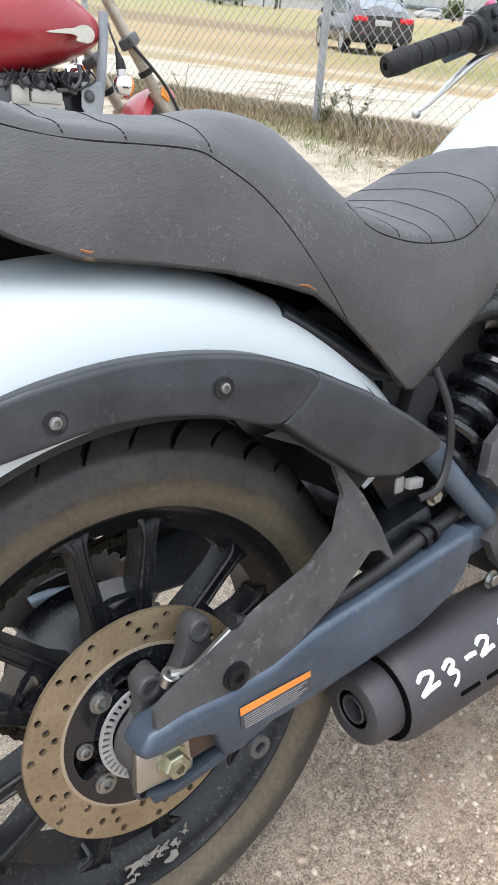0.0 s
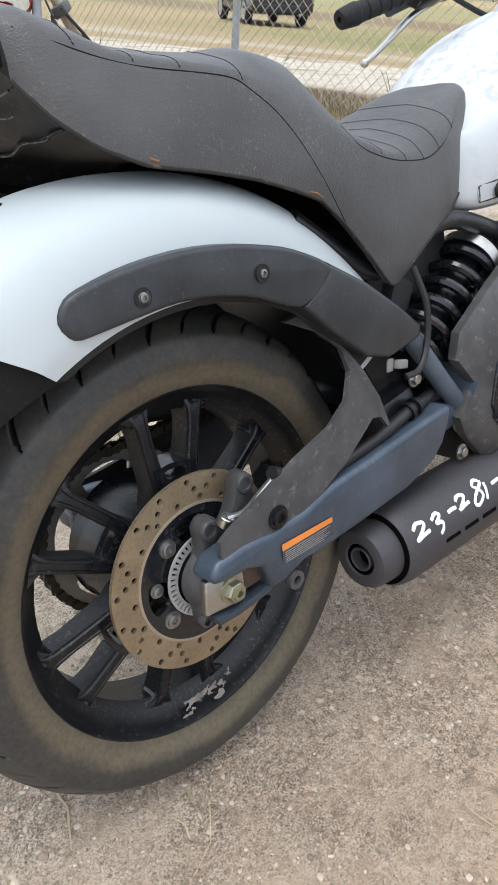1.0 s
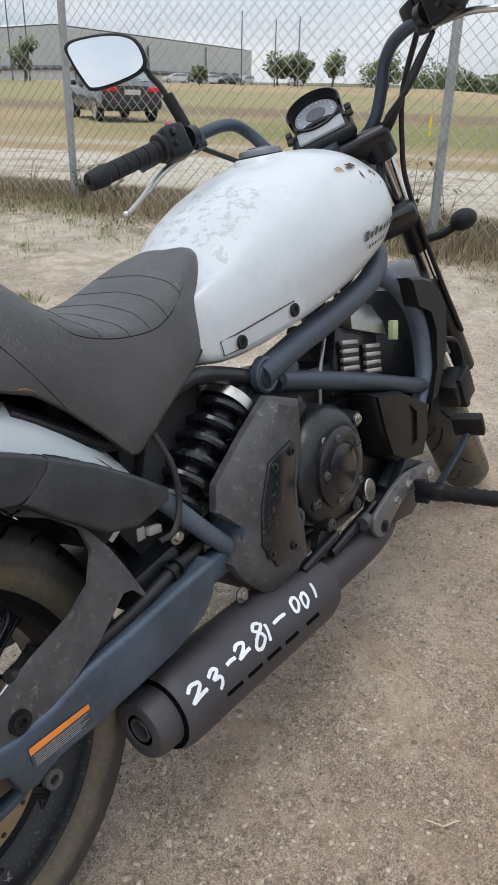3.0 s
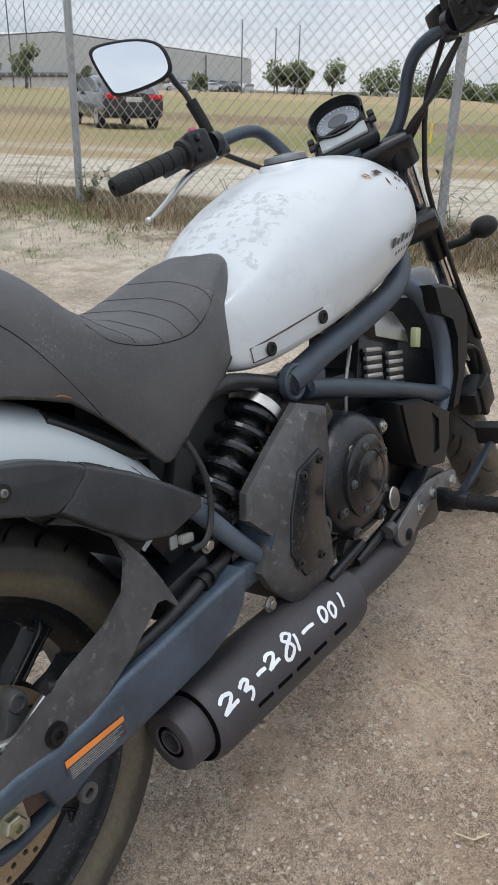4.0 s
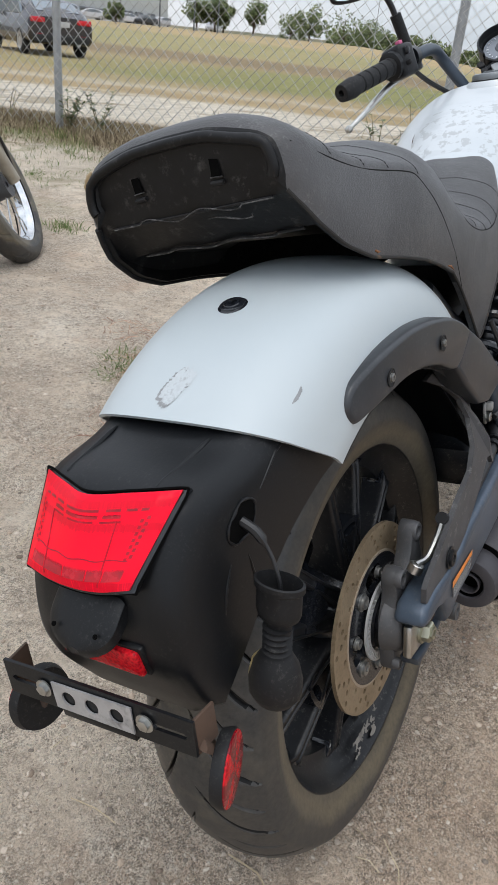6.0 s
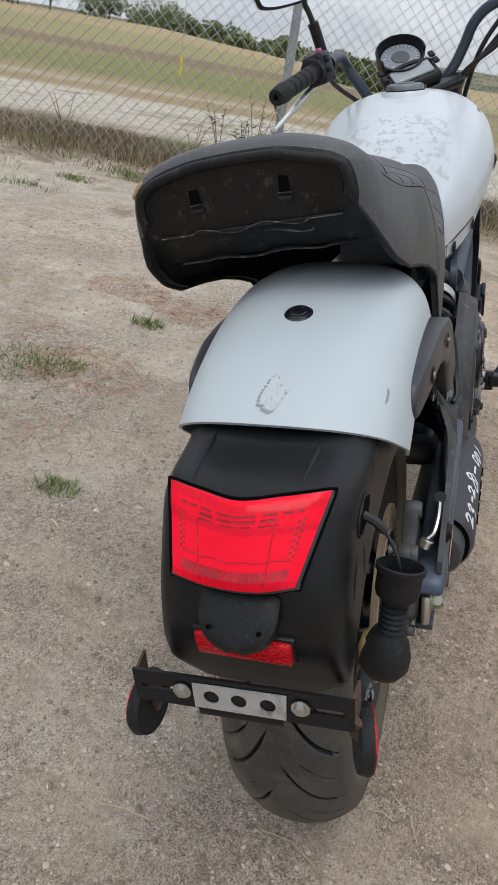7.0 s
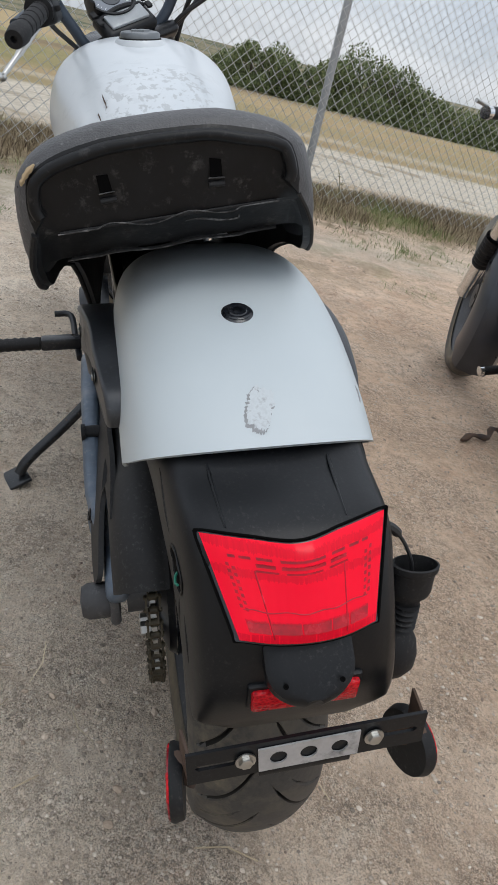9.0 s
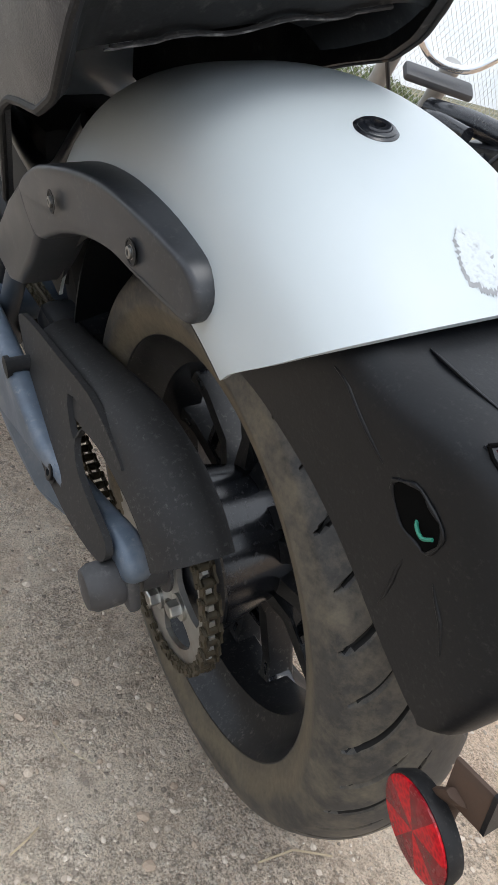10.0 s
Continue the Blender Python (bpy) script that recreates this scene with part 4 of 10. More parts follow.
ltop = [(-0.04, 0.362), (0.0, 0.366), (0.06, 0.352), (0.14, 0.36), (0.24, 0.385), (0.34, 0.41), (0.56, 0.42)]
lbot = [(0.56, 0.325), (0.48, 0.295), (0.4, 0.277), (0.32, 0.27), (0.24, 0.275), (0.16, 0.288), (0.1, 0.3), (0.05, 0.312), (0.02, 0.322), (-0.015, 0.325), (-0.04, 0.33), (-0.05, 0.345)]
lb = plate(smooth2(ltop + lbot, 3), 0.126, 0.156, bevel=0.011, seg=4)
for v in lb.verts:
    v.co.y += 0.026 * step(0.02, 0.2, v.co.x)
part("left_beam", lb, "arm_blue", swing, "worn pale blue-grey left beam")
part("axle_block", box((0.06, 0.014, 0.05), (-0.015, 0.146, 0.318), (0, 5, 0), 0.005), "alloy", moto, "grey chain adjuster block")
part("axle_plate", box((0.014, 0.004, 0.04), (-0.022, 0.156, 0.318), (0, 5, 0), 0.001), "bare", moto)
part("axle_slider", turned([(0, 0), (0, 0.021), (0.006, 0.024), (0.03, 0.024), (0.038, 0.02), (0.041, 0.0)], (-0.02, 0.15, 0.32), (0, 1, 0), 24), "scuffed", moto, "scuffed black axle slider")
part("spool", join(tube([(0.29, 0.15, 0.4), (0.29, 0.18, 0.4)], 0.011, 14), tube([(0.29, 0.176, 0.4), (0.29, 0.182, 0.4)], 0.014, 14)), "rubber", moto)

# sprocket, chain and chain guard on the left side
SY = 0.099
teeth = []
for k in range(42):
    a = 2 * math.pi * k / 42
    for d, rr in ((-0.4, 0.1125), (-0.15, 0.119), (0.15, 0.119), (0.4, 0.1125)):
        teeth.append((rr * math.cos(a + d * 2 * math.pi / 42), 0.312 + rr * math.sin(a + d * 2 * math.pi / 42)))
win = []
for k in range(5):
    a = radians(20 + 72 * k)
    win.append(smooth2([(0.05 * math.cos(a - 0.3), 0.312 + 0.05 * math.sin(a - 0.3)), (0.092 * math.cos(a - 0.42), 0.312 + 0.092 * math.sin(a - 0.42)), (0.098 * math.cos(a), 0.312 + 0.098 * math.sin(a)), (0.092 * math.cos(a + 0.42), 0.312 + 0.092 * math.sin(a + 0.42)), (0.05 * math.cos(a + 0.3), 0.312 + 0.05 * math.sin(a + 0.3))], 3))
sprocket = part("rear_sprocket", plate(teeth, SY - 0.003, SY + 0.003, [ring_pts(0.03, 32, (0, 0.312)), *win]), surface("worn_silver_sprocket", (0.42, 0.42, 0.4), rough=0.42, metal=0.9, wear=(0.2, 0.13, 0.08), amount=0.3), wheel, "worn silver chain sprocket")
part("sprocket_carrier", lathe([(0.05, 0.0), (0.05, 0.085), (0.07, 0.09), (0.08, 0.085), (0.086, 0.07), (0.092, 0.045), (0.092, 0.0)], 48, AXLE), "engine", wheel)
part("spacer", lathe([(0.085, 0.0), (0.085, 0.036), (0.105, 0.036), (0.105, 0.028), (0.13, 0.028), (0.13, 0)], 32, AXLE), "alloy", wheel)
for k in range(5):
    a = radians(56 + 72 * k)
    part("sprocket_nut", bolt((0.057 * math.cos(a), SY + 0.003, 0.312 + 0.057 * math.sin(a)), (0, 1, 0), 0.0095, 0.014, False), "bare", wheel)


def chain_line():
    """The chain's run: round the rear sprocket and off towards the engine, as points and directions, one a link."""
    R, fr, fx, fz = 0.1165, 0.036, 0.56, 0.385
    pts = []
    pitch = 0.01588
    ang = math.atan2(fz - 0.312, fx)
    a = ang + math.pi / 2 + 0.12
    end = ang - math.pi / 2 - 0.12 + 2 * math.pi
    L = [(fx + fr * math.cos(ang + 1.7), fz + fr * math.sin(ang + 1.7)), (R * math.cos(a), 0.312 + R * math.sin(a))]
    line = [L[0], L[1]]
    n = 30
    line += [(R * math.cos(a + (end - a) * i / n), 0.312 + R * math.sin(a + (end - a) * i / n)) for i in range(1, n + 1)]
    line.append((fx + fr * math.cos(ang - 1.7), fz + fr * math.sin(ang - 1.7)))
    left = 0.0
    for (x0, z0), (x1, z1) in zip(line, line[1:]):
        seg = math.hypot(x1 - x0, z1 - z0)
        d = left
        while d < seg:
            f = d / seg
            pts.append((x0 + (x1 - x0) * f, z0 + (z1 - z0) * f, math.atan2(z1 - z0, x1 - x0)))
            d += pitch
        left = d - seg
    return pts


chain = part("drive_chain", tube([(0.03, SY, 0.43), (0.5, SY, 0.424)], 0.003, 6), "chain", moto, "dirty brown drive chain")
side_plate = smooth2([(-0.0115, 0), (-0.008, 0.0068), (0, 0.0045), (0.008, 0.0068), (0.0115, 0), (0.008, -0.0068), (0, -0.0045), (-0.008, -0.0068)], 2)
outer_bm = join(plate(side_plate, -0.0095, -0.007), plate(side_plate, 0.007, 0.0095), lathe([(-0.011, 0.0), (-0.011, 0.0028), (0.011, 0.0028), (0.011, 0)], 8, (-0.0079, 0, 0)), lathe([(-0.011, 0.0), (-0.011, 0.0028), (0.011, 0.0028), (0.011, 0)], 8, (0.0079, 0, 0)))
inner_bm = join(plate(side_plate, -0.0065, -0.0042), plate(side_plate, 0.0042, 0.0065), lathe([(-0.005, 0.0), (-0.005, 0.005), (0.005, 0.005), (0.005, 0)], 10, (-0.0079, 0, 0)), lathe([(-0.005, 0.0), (-0.005, 0.005), (0.005, 0.005), (0.005, 0)], 10, (0.0079, 0, 0)))
link_a, link_b = part("link", outer_bm, "chain", chain), part("link", inner_bm, "chain", chain)
for i, (x, z, a) in enumerate(chain_line()):
    src = link_a if i % 2 == 0 else link_b
    ob = src if i < 2 else new("link", src.data)
    ob.parent = chain
    ob.matrix_basis = Matrix.Translation((x, SY, z)) @ Matrix.Rotation(-a, 4, "Y")

cg_path = spline([(-0.118, 0, 0.412), (-0.088, 0, 0.443), (-0.035, 0, 0.465), (0.04, 0, 0.473), (0.1, 0, 0.466), (0.19, 0, 0.45), (0.33, 0, 0.43)], 4)
cg_rings = []
for i, (x, _, z) in enumerate(cg_path):
    x1, _, z1 = cg_path[min(i + 1, len(cg_path) - 1)]
    x0, _, z0 = cg_path[max(i - 1, 0)]
    t = Vector((x1 - x0, 0, z1 - z0)).normalized()
    nrm = Vector((-t.z, 0, t.x))
    cg_rings.append([Vector((x, y, z)) + nrm * h for y, h in ((0.078, -0.018), (0.078, -0.006), (0.084, 0.0), (0.096, 0.002), (0.112, -0.002), (0.128, -0.01), (0.139, -0.024), (0.145, -0.045), (0.141, -0.045), (0.135, -0.026), (0.125, -0.014), (0.11, -0.006), (0.096, -0.002), (0.086, -0.004), (0.082, -0.009), (0.082, -0.018))])
cg = part("chain_guard", loft(cg_rings), "guard", moto, "black plastic chain guard with a triangular slot")
web_out = smooth2([(0.36, 0.432), (0.305, 0.404), (0.265, 0.386), (0.238, 0.358), (0.19, 0.332), (0.12, 0.328), (0.06, 0.33), (0.0, 0.34), (-0.022, 0.352), (-0.016, 0.368), (0.03, 0.374), (0.075, 0.382), (0.098, 0.394), (0.104, 0.41), (0.09, 0.425), (0.03, 0.434), (-0.01, 0.442), (0.03, 0.452), (0.1, 0.46), (0.2, 0.452), (0.3, 0.444)], 3)
web = plate(web_out, -0.0035, 0.0035, [smooth2([(0.085, 0.444), (0.11, 0.442), (0.15, 0.434), (0.134, 0.416), (0.108, 0.404), (0.095, 0.424)], 2)])
for v in web.verts:
    v.co.y += 0.137 + (0.45 - v.co.z) * 0.28
part("guard_web", web, "guard", cg)
part("guard_bolt", bolt((0.14, 0.171, 0.345), (0, 1, 0.3), 0.01, 0.006), "dark_plastic", cg)


# tyre hugger on the right, curling over the tyre ahead of it
hug = [(-0.022, 0.368), (-0.02, 0.386), (-0.006, 0.394), (0.055, 0.417), (0.104, 0.437), (0.165, 0.455), (0.206, 0.474), (0.232, 0.503), (0.233, 0.53), (0.205, 0.557), (0.164, 0.578), (0.19, 0.58), (0.22, 0.555), (0.242, 0.525), (0.256, 0.496), (0.263, 0.464), (0.28, 0.42), (0.277, 0.417), (0.262, 0.436), (0.246, 0.44), (0.226, 0.425), (0.191, 0.4), (0.136, 0.374), (0.085, 0.36), (0.039, 0.36), (-0.005, 0.36)]
hb = plate(hug, -0.154, -0.147)
for v in hb.verts:
    v.co.y += 0.5 * max(0.0, v.co.z - 0.46)
hugger = part("tyre_hugger", hb, "scuffed", moto, "scuffed black plastic tyre hugger")
rings = []
for i in range(17):
    a = radians(22 + 62 * i / 16)
    ring = []
    for yy, dr in ((-0.13, -0.05), (-0.115, -0.022), (-0.09, -0.008), (-0.05, 0.0), (0.0, 0.003), (0.05, 0.0), (0.09, -0.01), (0.09, -0.014), (0.05, -0.004), (0.0, -0.001), (-0.05, -0.004), (-0.09, -0.012), (-0.113, -0.026), (-0.126, -0.05)):
        f = step(60, 25, math.degrees(a))
        rr = 0.343 + dr * (0.3 + 0.7 * f)
        ring.append((rr * math.cos(a), yy if yy > -0.09 else -0.09 + (yy + 0.09) * f, 0.312 + rr * math.sin(a)))
    rings.append(ring)
part("mudguard", loft(rings), "dark_plastic", hugger)
part("hugger_bolt", bolt((0.066, -0.155, 0.38), (0, -1, 0), 0.011, 0.006), "dark_plastic", hugger)


# rear fender: a skin swept round the axle
SECT = [(0, 0.4545), (0.03, 0.4538), (0.06, 0.449), (0.085, 0.438), (0.103, 0.421), (0.1135, 0.398), (0.119, 0.372), (0.1215, 0.35), (0.1195, 0.33)]


def fender_point(phi, y, r):
    return (-r * math.sin(phi), y, 0.312 + r * math.cos(phi))


def fender_bm():
    prof = [(-y, r) for y, r in SECT[::-1]] + SECT[1:]
    prof = spline([(y, r, 0) for y, r in prof], 3)
    rings = []
    n = 40
    for i in range(n + 1):
        ring = []
        f = i / n
        for y, r, _ in prof:
            side = min(1.0, abs(y) / 0.122)
            # the rear edge lies in one slanting plane
            end = math.asin(min(1.0, (0.151 + (r - 0.33) * 0.885) / r))
            if side > 0.93:
                end -= radians(0.5) * ((side - 0.93) / 0.07) ** 2
            phi = radians(-58) + (end - radians(-58)) * f
            lift = 0.02 * step(radians(-5), radians(-50), phi) * (1 - side)
            ring.append(fender_point(phi, y * (1 - 0.06 * step(radians(0), radians(-50), phi)), r - lift))
        rings.append(ring)
    bm = loft(rings, closed=False, caps=False)
    bmesh.ops.recalc_face_normals(bm, faces=bm.faces)
    if sum(f.normal.dot(f.calc_center_median() - Vector((0, 0, 0.35))) for f in bm.faces) < 0:
        bmesh.ops.reverse_faces(bm, faces=bm.faces)
    bmesh.ops.solidify(bm, geom=bm.faces[:], thickness=0.004)
    return bm


fender = part("rear_fender", fender_bm(), "fender", moto, "white painted rear fender with a chipped patch", 50)
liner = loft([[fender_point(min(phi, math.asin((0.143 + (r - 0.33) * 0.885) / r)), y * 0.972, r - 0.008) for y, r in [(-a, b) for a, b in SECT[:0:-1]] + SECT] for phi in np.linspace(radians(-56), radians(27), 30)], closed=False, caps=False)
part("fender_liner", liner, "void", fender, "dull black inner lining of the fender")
cp = fender_point(math.atan2(0.121, 0.436), 0.002, 0.4525)
up = Vector((cp[0], 0, cp[2] - 0.312)).normalized()
part("grommet", turned([(0, 0), (0, 0.0158), (0.002, 0.0154), (0.003, 0.0132), (0.004, 0.0132), (0.005, 0.0112), (0.005, 0.0094), (0.006, 0.0085), (0.006, 0.005), (0.002, 0.004), (0.002, 0)], cp, up, 32), "black_paint", fender, "black rubber grommet")


def chip_bm(seed, phi0, y0, length, width, rr=0.4549, tear=0.5):
    """An uneven flake lying on the fender's skin."""
    rng = random.Random(seed)
    out = []
    n = 180
    for i in range(n):
        a = 2 * math.pi * i / n
        ca, sa = math.cos(a), math.sin(a)
        k = 1 - tear * (0.35 + 0.55 * noise.noise((1.1 * ca + seed, 1.1 * sa, 0.5)) + 0.3 * noise.noise((4 * ca, 4 * sa, seed)) + 0.22 * noise.noise((11 * ca, 11 * sa, seed + 4))) - 0.03 * rng.random()
        out.append((phi0 + length * (sa + 0.25 * ca) * k, y0 + width * ca * k))
    bm = bmesh.new()

    def at(phi, y):
        r = np.interp(abs(y), [q[0] for q in SECT], [q[1] for q in SECT])
        return fender_point(phi, y, r + rr - 0.4545)

    c = bm.verts.new(at(phi0, y0))
    vs = [bm.verts.new(at(*q)) for q in out]
    for i in range(n):
        bm.faces.new((c, vs[i], vs[(i + 1) % n]))
    return bm


M["chip"] = surface("bare_primer_chip", (0.5, 0.535, 0.55), grain=420, spots=170, rough=0.6, relief=0.4, wear=(0.3, 0.31, 0.315), amount=0.38, spread=0.12)
M["chip_edge"] = surface("grey_chip_edge", (0.27, 0.275, 0.28), grain=300, spots=60, rough=0.8, relief=0.4)
part("paint_chip", chip_bm(3, radians(30.6), 0.0008, 0.057, 0.0168, 0.4549, 0.49), "chip_edge", fender, "grey edge of the chipped paint")
part("paint_chip", chip_bm(3, radians(30.3), -0.0012, 0.055, 0.0163, 0.455, 0.55), "chip", fender, "pale chipped paint")
part("scratch", chip_bm(5, radians(27.0), -0.099, 0.032, 0.004, 0.4552, 0.4), "chip_edge", fender, "grey scratch")

# black covers along both sides of the fender
stop_ = [(-0.137, 0.655), (-0.126, 0.674), (-0.101, 0.683), (-0.057, 0.691), (-0.004, 0.694), (0.045, 0.691), (0.098, 0.682), (0.147, 0.668)]
sbot_ = [(0.152, 0.603), (0.09, 0.627), (0.037, 0.641), (-0.013, 0.646), (-0.057, 0.643), (-0.099, 0.638), (-0.125, 0.637)]
ftop_ = [(0.2, 0.645), (0.268, 0.606), (0.328, 0.564), (0.375, 0.527), (0.37, 0.51), (0.34, 0.505), (0.307, 0.5), (0.262, 0.513), (0.202, 0.56), (0.155, 0.602)]


def cover_in(x, side):
    """How far the covers draw in towards the fender at their rear end; the left one flares a little ahead."""
    return (1 + (0.07 * step(-0.02, 0.15, x) if side > 0 else 0.0)) * float(np.interp(x, [-0.14, -0.1, -0.05, 0.1, 0.4], [0.865, 0.905, 0.945, 0.99, 1.0]))


for sy, nm in ((-1, "right_fender_cover"), (1, "left_fender_cover")):
    out = 0.152 if sy > 0 else 0.142
    y0, y1 = sorted((sy * 0.106, sy * out))
    rear = smooth2(stop_ + [(0.198, 0.643), (0.196, 0.628)] + sbot_, 3)
    rb = plate(rear, y0, y1, bevel=0.018, seg=5)
    fb = plate([(0.2, 0.644), *ftop_[1:], (0.1985, 0.63)], *sorted((sy * 0.1, sy * (out - 0.0015))), bevel=0.016, seg=4)
    for bmx in (rb, fb):
        for v in bmx.verts:
            v.co.y *= cover_in(v.co.x, sy)
    cov = part(nm, rb, "stay", moto, "black plastic fender side cover")
    part("front_section", fb, "stay", cov)
    part("edge_seam", tube(spline([(x, sy * (out - 0.0068) * cover_in(x, sy), z - 0.0055) for x, z in stop_[1:]], 4), 0.0012, 6), "void", cov)
    for bx, bz in ((-0.053, 0.661), (0.095, 0.653)):
        # slightly proud dark ring: the bolt recess's shade as colour
        part("recess", turned([(0, 0.0), (0, 0.0098), (0.0006, 0.0098), (0.0006, 0.0085), (-0.0005, 0.008), (-0.0005, 0)], (bx, sy * (out + 0.0002) * cover_in(bx, sy), bz), (0, sy, 0), 24), "void", cov)
        part("cover_bolt", bolt((bx, sy * (out - 0.0012) * cover_in(bx, sy), bz), (0, sy, 0), 0.0046, 0.004), "bolt", cov)


# ---- tail: black inner fender, tail lamp, reflector, bracket, hanging indicator ----
TAIL = [((-0.19, 0.704), (-0.12, 0.602)), ((-0.262, 0.672), (-0.16, 0.592)), ((-0.338, 0.661), (-0.212, 0.57)), ((-0.366, 0.632), (-0.25, 0.545)), ((-0.386, 0.585), (-0.295, 0.508)), ((-0.389, 0.535), (-0.33, 0.482)), ((-0.374, 0.49), (-0.347, 0.47)), ((-0.358, 0.458), (-0.346, 0.453))]


def tail_bm():
    rings = []
    cs = spline([(c[0], 0, c[1]) for c, _ in TAIL], 5)
    es = spline([(e[0], 0, e[1]) for _, e in TAIL], 5)
    n = len(cs) - 1
    for i, (c, e) in enumerate(zip(cs, es)):
        wid = float(np.interp(i / n, [0, 0.28, 0.5, 0.86, 1.0], [0.101, 0.093, 0.088, 0.086, 0.06]))
        mid = -0.003 - 0.004 * i / n
        right = []
        for fy, fe in ((0.0, 0.0), (0.35, 0.0), (0.62, 0.012), (0.8, 0.05), (0.9, 0.13), (0.96, 0.26), (0.985, 0.45), (1.0, 0.7), (1.0, 1.0)):
            right.append((c[0] + (e[0] - c[0]) * fe, wid * fy, c[2] + (e[2] - c[2]) * fe))
        rings.append([(x, mid - y, z) for x, y, z in right[:0:-1]] + [(x, mid + y, z) for x, y, z in right])
    bm = loft(rings, closed=False, caps=False)
    bmesh.ops.recalc_face_normals(bm, faces=bm.faces)
    if sum(f.normal.x for f in bm.faces) > 0:
        bmesh.ops.reverse_faces(bm, faces=bm.faces)
    bmesh.ops.solidify(bm, geom=bm.faces[:], thickness=0.004)
    return bm


tail_skin = BVHTree.FromBMesh(tail_bm())


def on_tail(q, lift):
    """The point of the mudguard's outer skin nearest to q, a little lifted."""
    loc, nrm, _, _ = tail_skin.find_nearest(Vector(q) + Vector((0, math.copysign(0.03, q[1]), 0)))
    return loc + (nrm if nrm.y * q[1] > 0 else -nrm) * lift


inner = part("inner_fender", tail_bm(), "dark_plastic", moto, "matt black plastic rear mudguard", 45)
for sy in (-1, 1):
    part("mould_ridge", tube(spline([(-0.262, sy * 0.052, 0.672), (-0.3, sy * 0.05, 0.6655), (-0.335, sy * 0.048, 0.661)], 4), [0.001] + [0.0022] * 7 + [0.001], 8, squash=0.5), "dark_plastic", inner)
    hx, hz = (-0.315, 0.604) if sy > 0 else (-0.294, 0.616)
    k_ = 0.82 if sy > 0 else 0.86
    rim_ring = [(hx + k_ * (0.024 + 0.0015 * math.sin(3 * a + sy)) * math.cos(a) - 0.004 * math.sin(a), (0.092 if sy > 0 else -0.097) - sy * 0.004 * math.cos(a), hz + k_ * (0.0185 + 0.0015 * math.cos(5 * a)) * math.sin(a) + 0.008 * math.cos(a)) for a in np.linspace(0, 2 * math.pi, 29)]
    rim_ring = [on_tail(q, 0.0006) for q in rim_ring]
    part("hole_rim", tube(rim_ring, [0.0012 + 0.0005 * math.sin(i * 1.7) for i in range(29)], 8, cap=False), "dark_plastic", inner)
    for pts_ in (((0.03, 0.016), (0.055, 0.034), (0.08, 0.056)), ((0.004, -0.034), (0.01, -0.055), (0.018, -0.08)), ((-0.02, -0.03), (-0.03, -0.05), (-0.036, -0.07))):
        fold = [on_tail((hx + q[0], sy * 0.09, hz + q[2]), -0.0006) for q in spline([(a, 0, c) for a, c in pts_], 4)]
        part("fold", tube(fold, [0.0006 + 0.0012 * math.sin(math.pi * (i + 0.5) / 9) for i in range(9)], 8), "dark_plastic", inner)
    # no opening is cut: a near-black face paints the shade inside
    hole_in = bmesh.new()
    hole_in.faces.new([hole_in.verts.new(q) for q in rim_ring[:-1]])
    part("indicator_hole", hole_in, "pit", inner, "torn out indicator hole, its shade painted as a flat black face")
wq = on_tail((-0.32, 0.092, 0.599), 0.0)
part("wire", tube(spline([wq + Vector((0.006, -0.004, 0.004)), wq + Vector((0.002, 0.002, 0.002)), wq + Vector((-0.005, 0.0035, -0.001)), wq + Vector((-0.011, 0.002, 0.002))], 4), 0.0012, 6), surface("green_wire", (0.02, 0.2, 0.13), rough=0.5), inner, "cut green wire")

# tail lamp lens
TOPL = [(-0.333, 0.069, 0.658), (-0.3475, 0.034, 0.6585), (-0.361, -0.003, 0.66), (-0.3485, -0.04, 0.661), (-0.335, -0.077, 0.663)]
BOTL = [(-0.395, 0.048, 0.604), (-0.399, 0.022, 0.6), (-0.4, -0.006, 0.598), (-0.398, -0.032, 0.599), (-0.392, -0.057, 0.603)]


def lens_bm(grow=0.0, bulge=0.013, back=0.0, depth=0.01):
    t, b = spline(TOPL, 6), spline(BOTL, 6)
    out = Vector((-0.86, 0, 0.5))
    rows = 10
    rings = []
    for i in range(rows + 1):
        v = i / rows
        ring = []
        n = len(t) - 1
        for j in range(n + 1):
            u = j / n
            p = Vector(t[j]) * (1 - v) + Vector(b[j]) * v
            c = Vector((-0.372, -0.004, 0.627))
            p = p + (p - c) * grow
            edge = min(1.0, 9 * v, 9 * (1 - v), 9 * u, 9 * (1 - u))
            ring.append(p + out * (bulge * (1 - (2 * u - 1) ** 2 * 0.45) * (0.45 + 0.55 * math.sin(edge * math.pi / 2)) + back))
        rings.append(ring)
    bm = loft(rings, closed=False, caps=False)
    bmesh.ops.recalc_face_normals(bm, faces=bm.faces)
    if sum(f.normal.x for f in bm.faces) > 0:
        bmesh.ops.reverse_faces(bm, faces=bm.faces)
    bmesh.ops.solidify(bm, geom=bm.faces[:], thickness=depth)
    return bm


lamp = part("tail_lamp", lens_bm(0.05, 0.008, -0.002, 0.012), "black_paint", moto, "tail lamp with a bright red ribbed lens in a black surround")
part("lens", lens_bm(0.0, 0.009, 0.002, 0.012), "tail", lamp, "bright red ribbed lens")


